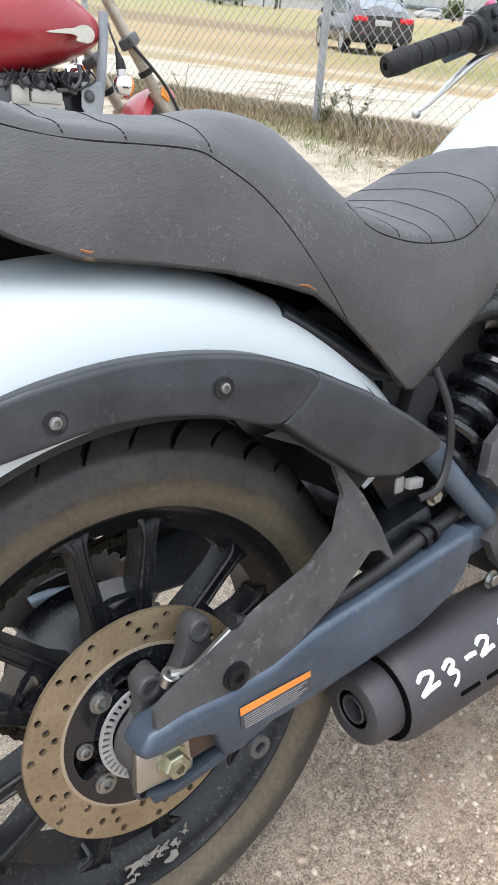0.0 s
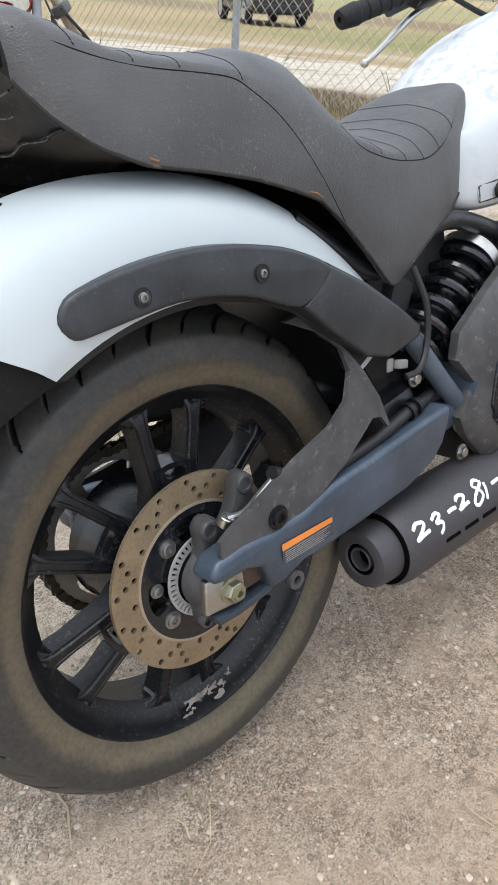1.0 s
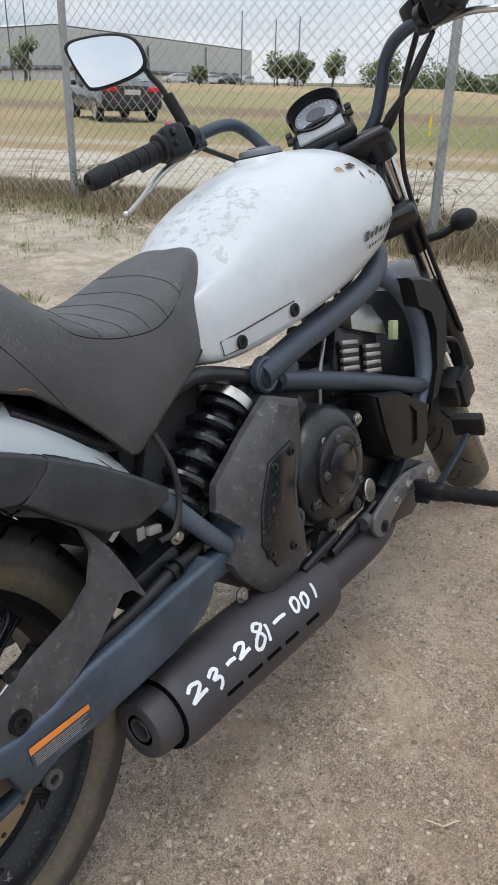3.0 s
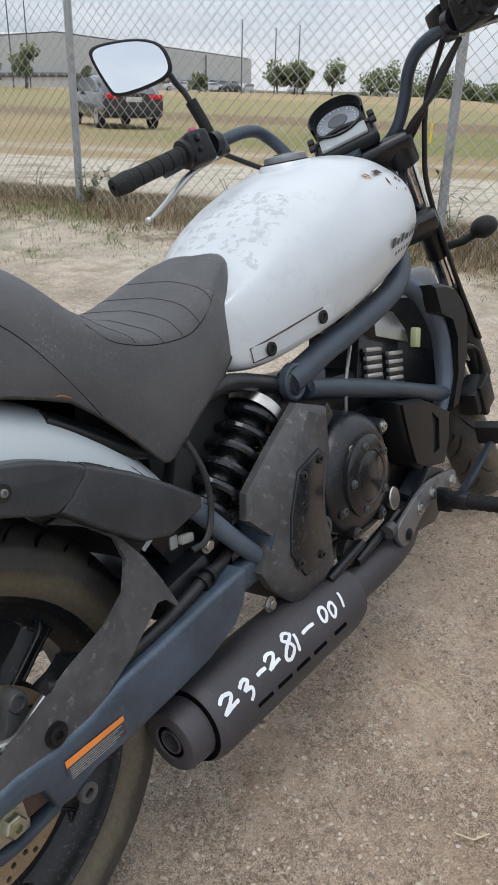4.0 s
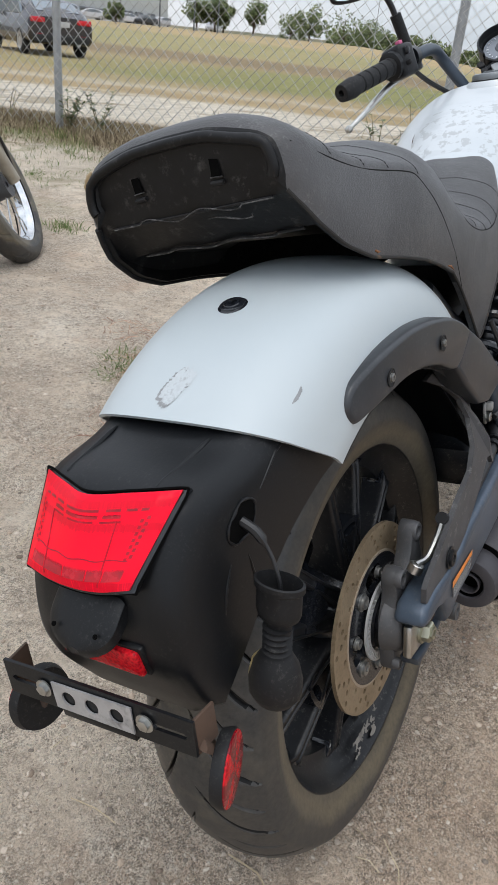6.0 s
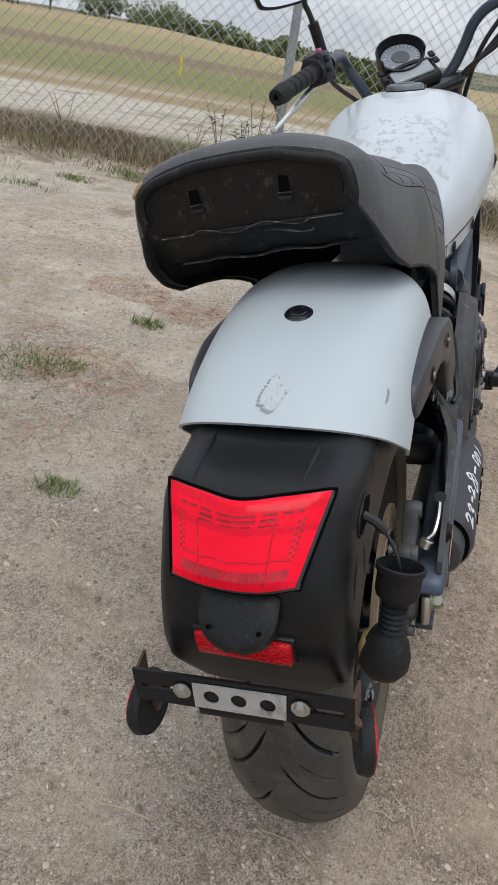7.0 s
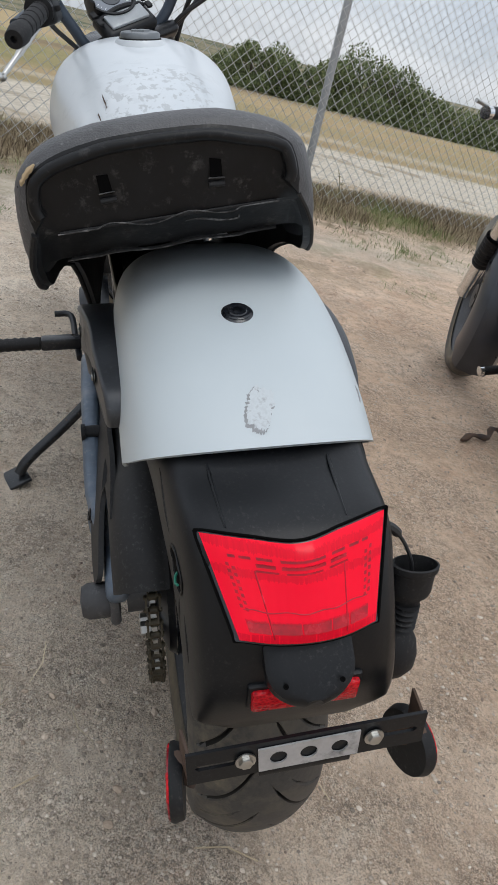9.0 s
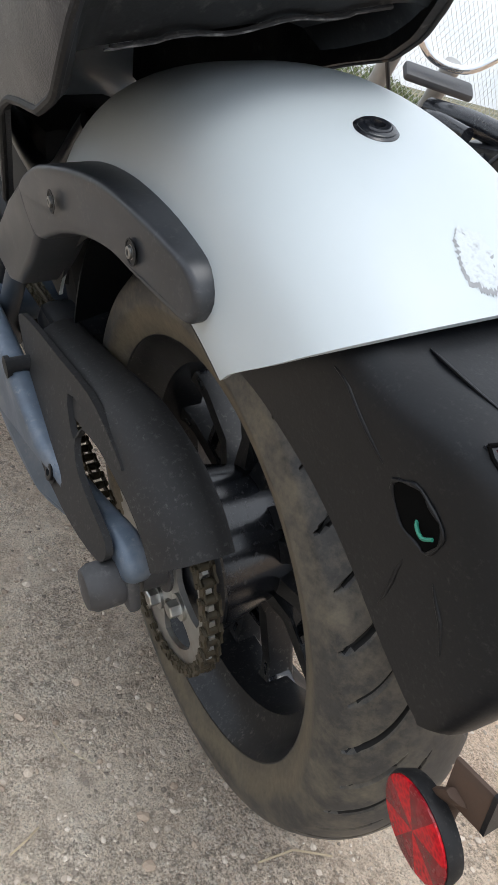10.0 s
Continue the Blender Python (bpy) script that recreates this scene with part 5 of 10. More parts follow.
def lens_point(u, v, lift):
    """A point over the lens: u across from its left, v down from its top."""
    t, b = spline(TOPL, 6), spline(BOTL, 6)
    k = u * (len(t) - 1)
    i = min(len(t) - 2, int(k))
    p = Vector(t[i]).lerp(Vector(t[i + 1]), k - i) * (1 - v) + Vector(b[i]).lerp(Vector(b[i + 1]), k - i) * v
    edge = min(1.0, 9 * v, 9 * (1 - v), 9 * u, 9 * (1 - u))
    return p + Vector((-0.86, 0, 0.5)) * (0.009 * (1 - (2 * u - 1) ** 2 * 0.45) * (0.45 + 0.55 * math.sin(edge * math.pi / 2)) + 0.002 + lift)


def lens_strip(u0, u1, v0, v1, saw=0.0, lift=0.0004):
    """A moulded zone of the lens, its upper edge saw-toothed if asked."""
    rng_ = random.Random(int(v0 * 1000 + u0 * 77))
    rows = [[lens_point(u0 + (u1 - u0) * j / 60, v0 + (v1 - v0) * i / 4 + (saw * (j % 2) * (0.6 + 0.4 * rng_.random()) if i == 0 else 0), lift) for j in range(61)] for i in range(5)]
    return loft(rows, closed=False, caps=False)


M["tail_dark"] = surface("deep_red_lens_zone", (0.42, 0.0, 0.01), grain=300, spots=60, rough=0.25, relief=0.1, spread=0.5)
M["tail_line"] = surface("dark_red_lens_line", (0.3, 0.0, 0.007), grain=300, spots=80, rough=0.3, relief=0.1, spread=0.6)
rim_u = [(u, 0.0) for u in np.linspace(0, 1, 40)] + [(1.0, v) for v in np.linspace(0, 1, 20)] + [(u, 1.0) for u in np.linspace(1, 0, 40)] + [(0.0, v) for v in np.linspace(1, 0, 20)]
part("lens_surround", tube([lens_point(u, v, -0.004) + Vector((0, 0.0035 * (1 - 2 * u) * (u in (0.0, 1.0)), 0.0025 if v == 0 else -0.0025 if v == 1 else 0)) for u, v in rim_u], 0.0011, 8), "pit", lamp, "black rim round the lens")
for u0, u1 in ((0.09, 0.235), (0.25, 0.43), (0.44, 0.63), (0.64, 0.76), (0.77, 0.91)):
    part("dark_zone", lens_strip(u0, u1, 0.775, 0.9, 0.045), "tail_dark", lamp, "darker toothed band of the lens")
for k, (v0, tall, spans) in enumerate(((0.165, 0.03, ((0.11, 0.15), (0.17, 0.23), (0.26, 0.34), (0.38, 0.62), (0.66, 0.74), (0.77, 0.83), (0.85, 0.89))), (0.225, 0.04, ((0.25, 0.35), (0.38, 0.62), (0.65, 0.75))), (0.29, 0.022, ((0.24, 0.36), (0.4, 0.6), (0.64, 0.76))))):
    for u0, u1 in spans:
        part("lens_line", lens_strip(u0, u1, v0, v0 + tall, 0.03 if k else 0.008), "tail_line" if k == 0 else "tail_dark", lamp)
for u0 in (0.085, 0.115, 0.87, 0.9):
    for i in range(7):
        v0 = 0.25 + 0.065 * i + (0.03 if u0 in (0.115, 0.87) else 0)
        part("lens_block", lens_strip(u0, u0 + 0.018, v0, v0 + 0.034), "tail_dark", lamp)
part("lens_line", tube([lens_point(u, 0.69 + 0.01 * math.sin(u * 30), 0.0003) for u in np.linspace(0.1, 0.9, 60)], 0.00035, 5), "tail_line", lamp)
for u0 in (0.23, 0.73):
    part("lens_line", tube([lens_point(u0 + 0.02 * v, v, 0.0002) for v in np.linspace(0.3, 0.95, 20)], 0.0005, 5), "tail_dark", lamp)
lamp_rings = []
for i in range(13):
    f = i / 12
    w = 0.035 * math.sqrt(max(0.04, 1 - max(0.0, (f - 0.35) / 0.65) ** 2.4))
    cx, cz = -0.388 - 0.031 * f, 0.59 - 0.027 * f - 0.009 * f * f
    drop = 0.017 * (1 - 0.45 * f)
    lamp_rings.append([(cx + dx, -0.007 + w * a, cz - drop * b - 0.002 * abs(a) ** 3) for a, b, dx in ((-1, 1, 0.004), (-1, 0.25, 0), (-0.9, 0.04, 0), (-0.6, 0, 0), (-0.2, -0.06, 0), (0.2, -0.06, 0), (0.6, 0, 0), (0.9, 0.04, 0), (1, 0.25, 0), (1, 1, 0.004), (0.5, 1, 0.004), (-0.5, 1, 0.004))])
number_lamp = part("number_plate_lamp", loft(lamp_rings), "dark_plastic", moto, "dusty black plastic number plate lamp hood")
for sy in (-1, 1):
    part("hood_screw", turned([(0, 0), (0, 0.0022), (0.001, 0.002), (0.001, 0.001), (0.0004, 0.0009), (0.0004, 0)], (-0.413, -0.007 + sy * 0.022, 0.5665), (-0.75, 0, 0.65), 12), "pit", number_lamp)
refl = part("rear_reflector", box((0.008, 0.088, 0.027), (-0.392, -0.007, 0.531), (0, -12, 0), 0.003), "reflector", moto, "red rectangular rear reflector")
part("backing", box((0.008, 0.094, 0.033), (-0.387, -0.007, 0.532), (0, -12, 0), 0.003), "dark_plastic", refl)

# number plate bracket
TURN_B = pose(-0.411, -0.0075, 0.4905, 0, 0, 2.0)


def flat_plate(outline, thick, holes=()):
    """A plate facing backwards: outline in (across, up)."""
    bm = plate([(-a, b) for a, b in outline], -thick / 2, thick / 2, [[(-a, b) for a, b in h] for h in holes])
    bm.transform(Matrix.Rotation(radians(-90), 4, "Z"))
    return bm


slot = lambda a, b: [(a, -0.003), (b, -0.003), (b + 0.003, 0), (b, 0.003), (a, 0.003), (a - 0.003, 0)]  # noqa: E731
bar = flat_plate([(-0.099, -0.018), (0.099, -0.018), (0.1, 0.017), (0.05, 0.0175), (-0.05, 0.0175), (-0.1, 0.017)], 0.003, [slot(-0.09, -0.062), slot(0.062, 0.09)])
bracket2 = part("plate_bracket", bar, "dark_plastic", moto, "bent black steel number plate bracket with a bare metal strip", m=TURN_B)
part("bare_strip", flat_plate([(-0.041, -0.0145), (0.042, -0.0145), (0.043, 0.012), (-0.042, 0.013)], 0.0015, [ring_pts(0.0072, 16, (q, -0.001)) for q in (-0.025, 0.001, 0.026)]), surface("scratched_bare_steel", (0.5, 0.5, 0.51), grain=160, spots=50, rough=0.5, metal=0.6, wear=(0.12, 0.12, 0.12), amount=0.35), bracket2, "scratched bare metal strip with three holes", m=TURN_B @ pose(-0.003, 0, 0))
part("lower_lip", box((0.014, 0.078, 0.004), (0.008, 0.002, -0.026), (0, 0, 0), 0.001), "dark_plastic", bracket2, m=TURN_B)
part("lip_edge", box((0.003, 0.078, 0.01), (0.0015, 0.002, -0.0215), (0, 0, 0), 0.001), "dark_plastic", bracket2, m=TURN_B)
for q in (-0.054, 0.053):
    part("plate_bolt", bolt((-0.003, q, 0.002), (-1, 0, 0), 0.0056, 0.005, False), "bare", bracket2, m=TURN_B)
for sy in (-1, 1):
    part("end_tab", box((0.028, 0.003, 0.034), (0.013, sy * 0.0985, -0.002), (0, 0, sy * 6), 0.001), "rust", bracket2, "rusty bent end", m=TURN_B)
    cx, cy, cz = (-0.382, -0.109, 0.438) if sy < 0 else (-0.386, 0.097, 0.438)
    way = (0.32, -1, -0.1) if sy < 0 else (0.12, 1, -0.03)
    rd = part("side_reflector", turned([(-0.005, 0.0), (-0.005, 0.03), (0.003, 0.0325), (0.006, 0.0315), (0.006, 0.0)], (cx, cy, cz), way, 36), "rubber", bracket2, "round red side reflector in a black cup")
    disc_ob = part("reflector_lens", turned([(0.0, 0.0), (0.0, 0.0305), (0.0075, 0.0305), (0.0085, 0.0285), (0.0085, 0.015), (0.0085, 0)], (cx, cy, cz), way, 48), "reflector", bracket2, "round red reflector lens")
    axis_r = Vector(way).normalized()
    er = axis_r.orthogonal().normalized()
    es = axis_r.cross(er)
    disc_ob.data.materials.append(M["reflector_dark"])
    for fc in disc_ob.data.polygons:
        d = fc.center - Vector((cx, cy, cz))
        if int((math.atan2(d.dot(es), d.dot(er)) + math.pi) / (math.pi / 4) + 0.5) % 2:
            fc.material_index = 1
    part("reflector_foot", tube(spline([(cx + 0.0, cy - sy * 0.004, cz), (cx + 0.002, cy - sy * 0.01, cz + 0.016), (-0.4, sy * 0.097 - 0.006, 0.482)], 4), 0.012, 10, squash=0.35), "rust", bracket2)

# indicator hanging from its wire on the right side
IND = pose(-0.302, -0.13, 0.567, 6, 4, 0)
indicator = part("hanging_indicator", lathe([(-0.05, 0.0), (-0.05, 0.011), (-0.036, 0.0115), (-0.03, 0.017), (-0.024, 0.0185), (-0.002, 0.0185), (0.0, 0.0205), (0.006, 0.0205), (0.007, 0.0185), (-0.006, 0.0165), (-0.02, 0.015), (-0.022, 0.0)], 24, axis="z"), "rubber", moto, "black indicator hanging by its wire", m=IND @ Matrix.Diagonal((0.72, 1.12, 0.92, 1)))
bellows = []
for i in range(13):
    bellows.append((-0.038 - i * 0.002, 0.0132 if i % 3 == 0 else 0.0102))
part("bellows", lathe([(-0.037, 0.0), *bellows, (-0.066, 0.0)], 20, axis="z"), "rubber", indicator, m=IND)
part("lamp_body", loft([[(0.003 + w * math.cos(a) * 0.9, 0.002 + w * math.sin(a), z) for a in np.linspace(0, 2 * math.pi, 24, endpoint=False)] for z, w in ((-0.062, 0.009), (-0.068, 0.014), (-0.08, 0.021), (-0.095, 0.0245), (-0.108, 0.024), (-0.118, 0.018), (-0.123, 0.008))]), "rubber", indicator, m=IND)
part("lamp_lens", loft([[(0.006 + w * math.cos(a) * 0.88, 0.0062 + w * math.sin(a), z) for a in np.linspace(0, 2 * math.pi, 24, endpoint=False)] for z, w in ((-0.072, 0.012), (-0.082, 0.02), (-0.095, 0.0225), (-0.107, 0.021), (-0.115, 0.014))]), surface("yellowed_cream_plastic", (0.45, 0.36, 0.16), rough=0.4), indicator, "yellowed indicator lens", m=IND)
part("indicator_wire", tube(spline([(-0.292, -0.094, 0.616), (-0.292, -0.108, 0.608), (-0.294, -0.12, 0.592), (-0.298, -0.128, 0.572), (-0.3, -0.13, 0.555)], 5), [0.0045] * 8 + [0.0018] * 13, 8), "hose", moto, "black sheathed wire")


# ---- the loose seat, twisted to the left at its rear end ----
SEAT = [
    (-0.106, 0.855, 0.882, 0.902, 0.108),
    (-0.098, 0.834, 0.884, 0.917, 0.123),
    (-0.078, 0.803, 0.878, 0.923, 0.133),
    (-0.045, 0.776, 0.866, 0.913, 0.137),
    (0.0, 0.757, 0.853, 0.892, 0.141),
    (0.07, 0.746, 0.845, 0.880, 0.142),
    (0.13, 0.734, 0.836, 0.875, 0.141),
    (0.18, 0.719, 0.812, 0.880, 0.139),
    (0.225, 0.702, 0.790, 0.873, 0.137),
    (0.26, 0.674, 0.772, 0.848, 0.134),
    (0.3, 0.634, 0.758, 0.812, 0.131),
    (0.345, 0.583, 0.748, 0.783, 0.128),
    (0.36, 0.58, 0.742, 0.778, 0.127),
    (0.4, 0.603, 0.734, 0.780, 0.124),
    (0.45, 0.63, 0.730, 0.790, 0.118),
    (0.5, 0.652, 0.752, 0.808, 0.108),
    (0.54, 0.668, 0.785, 0.821, 0.092),
    (0.59, 0.7, 0.802, 0.827, 0.07),
    (0.625, 0.75, 0.8, 0.82, 0.045),
]
SX = [q[0] for q in SEAT]


def seat_frame(x):
    f = max(0.0, min(1.0, (0.55 - x) / 0.6))
    return 0.048 * max(0.0, 1 - x / 0.6), radians(-7.0) * f * f


def seat_point(x, u, lift=0.0):
    """A point of the seat's skin: u from -1 (right skirt's hem) over the top to 1."""
    zb, zs, zt, w = (float(np.interp(x, SX, [q[k] for q in SEAT])) for k in (1, 2, 3, 4))
    a = abs(u)
    dish = 0.008 * step(0.27, 0.4, x)
    sh = (1 - 0.45 * step(0.05, -0.06, x) * (u > 0)) * float(np.interp(x, [-0.1, -0.05, 0.0, 0.06, 0.12, 0.18, 0.23, 0.27, 0.31, 0.36, 0.5, 0.56, 0.6], [0.008, 0.016, 0.024, 0.018, 0.014, 0.014, 0.018, 0.024, 0.024, 0.02, 0.02, 0.012, 0.004]))
    z36 = zt - 0.003 - min(sh, 0.75 * (zt - zs))
    knots = [(0.0, 0.0, zt - dish), (0.2, 0.42, zt - dish * 0.6 - 0.22 * sh), (0.36, 0.72, z36), (0.44, 0.87, z36 + 0.32 * (zs - z36)), (0.5, 0.96, z36 + 0.72 * (zs - z36)), (0.54, 1.0, zs), (0.7, 1.03, zs - 0.35 * (zs - zb)), (0.86, 1.04, zs - 0.72 * (zs - zb)), (1.0, 1.01, zb)]
    us = [k[0] for k in knots]
    yy, zz = float(np.interp(a, us, [k[1] for k in knots])), float(np.interp(a, us, [k[2] for k in knots]))
    yc, roll = seat_frame(x)
    y = math.copysign(yy * w, u)
    out = lift
    zz += out * (1 - step(0.4, 0.6, a))
    y += math.copysign(out * step(0.4, 0.6, a), u)
    dz = zz - 0.8
    return Vector((x, yc + y * math.cos(roll) - dz * math.sin(roll), 0.8 + y * math.sin(roll) + dz * math.cos(roll)))


def seat_bm():
    us = [-1, -0.95, -0.86, -0.78, -0.7, -0.62, -0.54, -0.52, -0.5, -0.47, -0.44, -0.4, -0.36, -0.28, -0.2, -0.1, 0]
    us = us + [-q for q in us[-2::-1]]
    xs = sorted(set([round(q, 4) for q in np.concatenate([np.linspace(-0.106, -0.06, 9), np.linspace(-0.05, 0.6, 60), np.linspace(0.605, 0.625, 4)])]))
    bm = loft([[seat_point(x, u) for u in us] for x in xs], closed=False, caps=False)
    bmesh.ops.smooth_vert(bm, verts=[v for v in bm.verts if not v.is_boundary], factor=0.5, use_axis_x=True, use_axis_y=True, use_axis_z=True)
    bmesh.ops.smooth_vert(bm, verts=[v for v in bm.verts if not v.is_boundary], factor=0.5, use_axis_x=True, use_axis_y=True, use_axis_z=True)
    bmesh.ops.recalc_face_normals(bm, faces=bm.faces)
    if sum(f.normal.z for f in bm.faces) < 0:
        bmesh.ops.reverse_faces(bm, faces=bm.faces)
    bmesh.ops.solidify(bm, geom=bm.faces[:], thickness=0.009)
    bmesh.ops.recalc_face_normals(bm, faces=bm.faces)
    for fc in bm.faces:
        c = fc.calc_center_median()
        away = Vector((0, c.y - seat_frame(c.x)[0], c.z - 0.72))
        if fc.normal.dot(away) < 0 or (c.x < -0.1 and abs(fc.normal.x) > 0.75):
            fc.material_index = 1
    return bm


seat = part("seat", seat_bm(), "vinyl", moto, "loose twisted two-up seat in worn grey-black vinyl", 60)
seat.data.materials.append(M["pan"])
# pan under the rear end, slanting forward, with two slots and a ledge
def pan_point(f, v, depth=0.0):
    """f: 0 at the rear edge to 1 further ahead; v: -1 to 1 across."""
    if f < 0:
        return pan_point(0, v, depth).lerp(seat_point(-0.1035, v * 0.55), -f * 0.97) + Vector((0.0025 * -f, 0, 0))
    x = -0.1 + 0.2 * f
    a, b = seat_point(x, -0.97), seat_point(x, 0.97)
    p = (a + b) / 2 + (b - a) / 2 * (v * 0.985)
    return p + Vector((0.62, 0, 0.5)) * depth


def pan_bm():
    rows = [(-1.0, 0.0), (-0.9, 0.003), (-0.5, 0.006), (0.0, 0.006), (0.02, 0.003), (0.05, 0.011), (0.2, 0.013), (0.22, 0.03), (0.3, 0.05), (0.6, 0.055), (1.0, 0.055)]
    rings = []
    for f, d in rows:
        ring = []
        for v in (-1, -0.97, -0.9, -0.8, -0.6, -0.4, -0.2, 0, 0.2, 0.4, 0.6, 0.8, 0.9, 0.97, 1):
            e = step(1.0, 0.86, abs(v))
            ring.append(pan_point(f, v, d * e + 0.002))
        rings.append(ring)
    tops = []
    for k, up in ((0.9, 0.52), (0.5, 0.7)):
        tops.append([pan_point(0, v, 0.003).lerp(seat_point(-0.1, v * up), k) + Vector((0.004 + 0.008 * (1 - k) * step(1, 0.8, abs(v)), 0, 0)) for v in (-1, -0.97, -0.9, -0.8, -0.6, -0.4, -0.2, 0, 0.2, 0.4, 0.6, 0.8, 0.9, 0.97, 1)])
    return loft(rings, closed=False, caps=False)


part("seat_pan", pan_bm(), "pan", seat, "dirty black plastic seat pan")
for v in (-0.38, 0.42):
    for dz, mat, s in ((0.012, "void", 1.0),):
        bm = bmesh.new()
        # slot drawn as a flat face, its inner shade given by near-black colour
        bm.faces.new([bm.verts.new(pan_point(f, v + o, 0.0035)) for f, o in ((-0.62, -0.04), (-0.64, 0.045), (-0.36, 0.05), (-0.34, -0.045))])
        part("pan_slot", bm, "pit", seat)
    bm = join(tube([pan_point(-0.26, v - 0.06, 0.003), pan_point(-0.26, v + 0.06, 0.003)], 0.0025, 8))
    part("slot_lip", bm, "rubber", seat)
part("pan_ledge", tube([pan_point(0.02, v, 0.003) for v in np.linspace(-0.8, 0.8, 24)], 0.0014, 6), "rubber", seat)
part("pan_ledge", tube([pan_point(0.2 + 0.015 * math.sin(v * 11) * (abs(v) < 0.5), v, 0.012) for v in np.linspace(-0.75, 0.75, 40)], 0.0018, 6), "rubber", seat)
M["pan_edge"] = surface("chafed_pan_edge", (0.03, 0.03, 0.031), grain=120, spots=90, rough=0.5, relief=0.3, wear=(0.2, 0.2, 0.2), amount=0.55, spread=0.5)
for f0, dd, v0, v1, r0 in ((0.02, 0.0015, -0.82, 0.82, 0.0012), (0.2, 0.0105, -0.6, 0.78, 0.0016), (0.07, 0.009, -0.5, -0.1, 0.0012), (-0.36, 0.003, -0.44, -0.32, 0.001), (-0.36, 0.003, 0.36, 0.48, 0.001)):
    vs_ = np.linspace(v0, v1, 40)
    part("chafed_edge", tube([pan_point(f0 + 0.012 * math.sin(v * 11 + f0) * (abs(v) < 0.5), v, dd) for v in vs_], [r0 * (0.5 + 0.7 * abs(noise.noise((v * 9, f0 * 5, 1.0)))) for v in vs_], 6), "pan_edge", seat, "chafed edge of the seat pan")
hem = [seat_point(x, -1.0) for x in np.linspace(-0.1, 0.6, 70)]
part("hem", tube(hem, 0.002, 8), surface("frayed_brown_hem", (0.018, 0.016, 0.014), grain=260, spots=30, rough=0.8, relief=0.4, wear=(0.2, 0.12, 0.07), amount=0.15), seat, "frayed hem of the seat cover")
part("hem", tube([seat_point(x, 1.0) for x in np.linspace(-0.1, 0.6, 70)], 0.0035, 8), "rubber", seat)
rear_hem = [seat_point(-0.105, u) for u in np.linspace(-0.98, 0.98, 40)]
part("rear_hem", tube(rear_hem, 0.0055, 10), "pan", seat)
part("torn_piping", tube([seat_point(-0.101, u, 0.004) for u in np.linspace(0.46, 0.56, 9)], [0.001, 0.002, 0.0032, 0.0022, 0.003, 0.0018, 0.0026, 0.0015, 0.001], 6), surface("torn_foam", (0.45, 0.34, 0.2), grain=200, rough=0.9, relief=0.4), seat, "torn cover showing yellow foam")


M["tear"] = surface("torn_brown_cover", (0.25, 0.11, 0.05), grain=200, rough=0.9, relief=0.4)
seat_skin = BVHTree.FromBMesh(seat_bm())


def on_seat(x, u, lift):
    p = seat_point(x, u, 0.01)
    loc, nrm, _, _ = seat_skin.find_nearest(p)
    if nrm.dot(p - loc) < 0:
        nrm = -nrm
    return loc + nrm * lift


def seam(pts, r=0.0008, n=7, dash=0.0):
    """A seam pressed into the cover, or a row of stitches."""
    line = [on_seat(q[0], q[1], -0.0003 if dash == 0 else 0.0001) for q in spline([(x, u, 0) for x, u in pts], n)]
    for _ in range(6 if dash == 0 else 0):
        line = [line[0]] + [(a + b * 2 + c) / 4 for a, b, c in zip(line, line[1:], line[2:])] + [line[-1]]
    if dash == 0:
        return tube(line, r, 6)
    run, total = [0.0], 0.0
    for a, b in zip(line, line[1:]):
        total += (b - a).length
        run.append(total)
    at = lambda d: Vector([float(np.interp(d, run, [q[k] for q in line])) for k in range(3)])  # noqa: E731
    bits = []
    d = 0.0
    while d < total - dash:
        bits.append(tube([at(d), at(d + dash * 0.3), at(d + dash * 0.66)], r, 5))
        d += dash
    return join(*bits)


for s in (-1, 1):
    part("seam", seam([(x, s * u) for x, u in ((-0.095, 0.56), (-0.033, 0.58), (0.055, 0.57), (0.112, 0.56), (0.135, 0.58), (0.165, 0.61), (0.195, 0.7), (0.229, 0.86), (0.263, 1.0))]), "stitch", seat, "stitched side seam")
    part("seam", seam([(x, s * u) for x, u in ((0.285, 0.48), (0.312, 0.555), (0.371, 0.56), (0.432, 0.55), (0.495, 0.55), (0.557, 0.53), (0.592, 0.4), (0.605, 0.2), (0.61, 0.0))]), "stitch", seat, "stitched rider seat seam")
for x0 in (-0.045, 0.008, 0.057, 0.131):
    part("quilt_line", seam([(x0 + 0.03 * (0.56 - abs(u)) ** 2, u) for u in (-0.56, -0.48, -0.38, -0.27, -0.1, 0, 0.1, 0.27, 0.38, 0.48, 0.56)], 0.0006, 14, 0.005), "stitch", seat)
for x0 in (0.345, 0.393, 0.433, 0.473, 0.515):
    part("quilt_line", seam([(x0 - 0.026 * math.sin(math.pi / 2 * (0.55 - abs(u)) / 0.55), u) for u in (-0.55, -0.47, -0.33, -0.2, -0.1, 0, 0.1, 0.2, 0.33, 0.47, 0.55)], 0.0006, 14, 0.005), "stitch", seat)
part("cover_tear", tube([on_seat(x, -0.978 + 0.004 * math.sin(x * 500), 0.0) for x in np.linspace(0.002, 0.013, 7)], [0.0006, 0.0014, 0.001, 0.0018, 0.0012, 0.001, 0.0005], 6), M["tear"], seat, "small brown tear")
part("cover_tear", tube([on_seat(x, -0.982 + 0.004 * math.sin(x * 300), 0.0) for x in np.linspace(0.205, 0.226, 7)], [0.0005, 0.0014, 0.001, 0.0016, 0.0012, 0.001, 0.0005], 6), M["tear"], seat, "small brown tear")

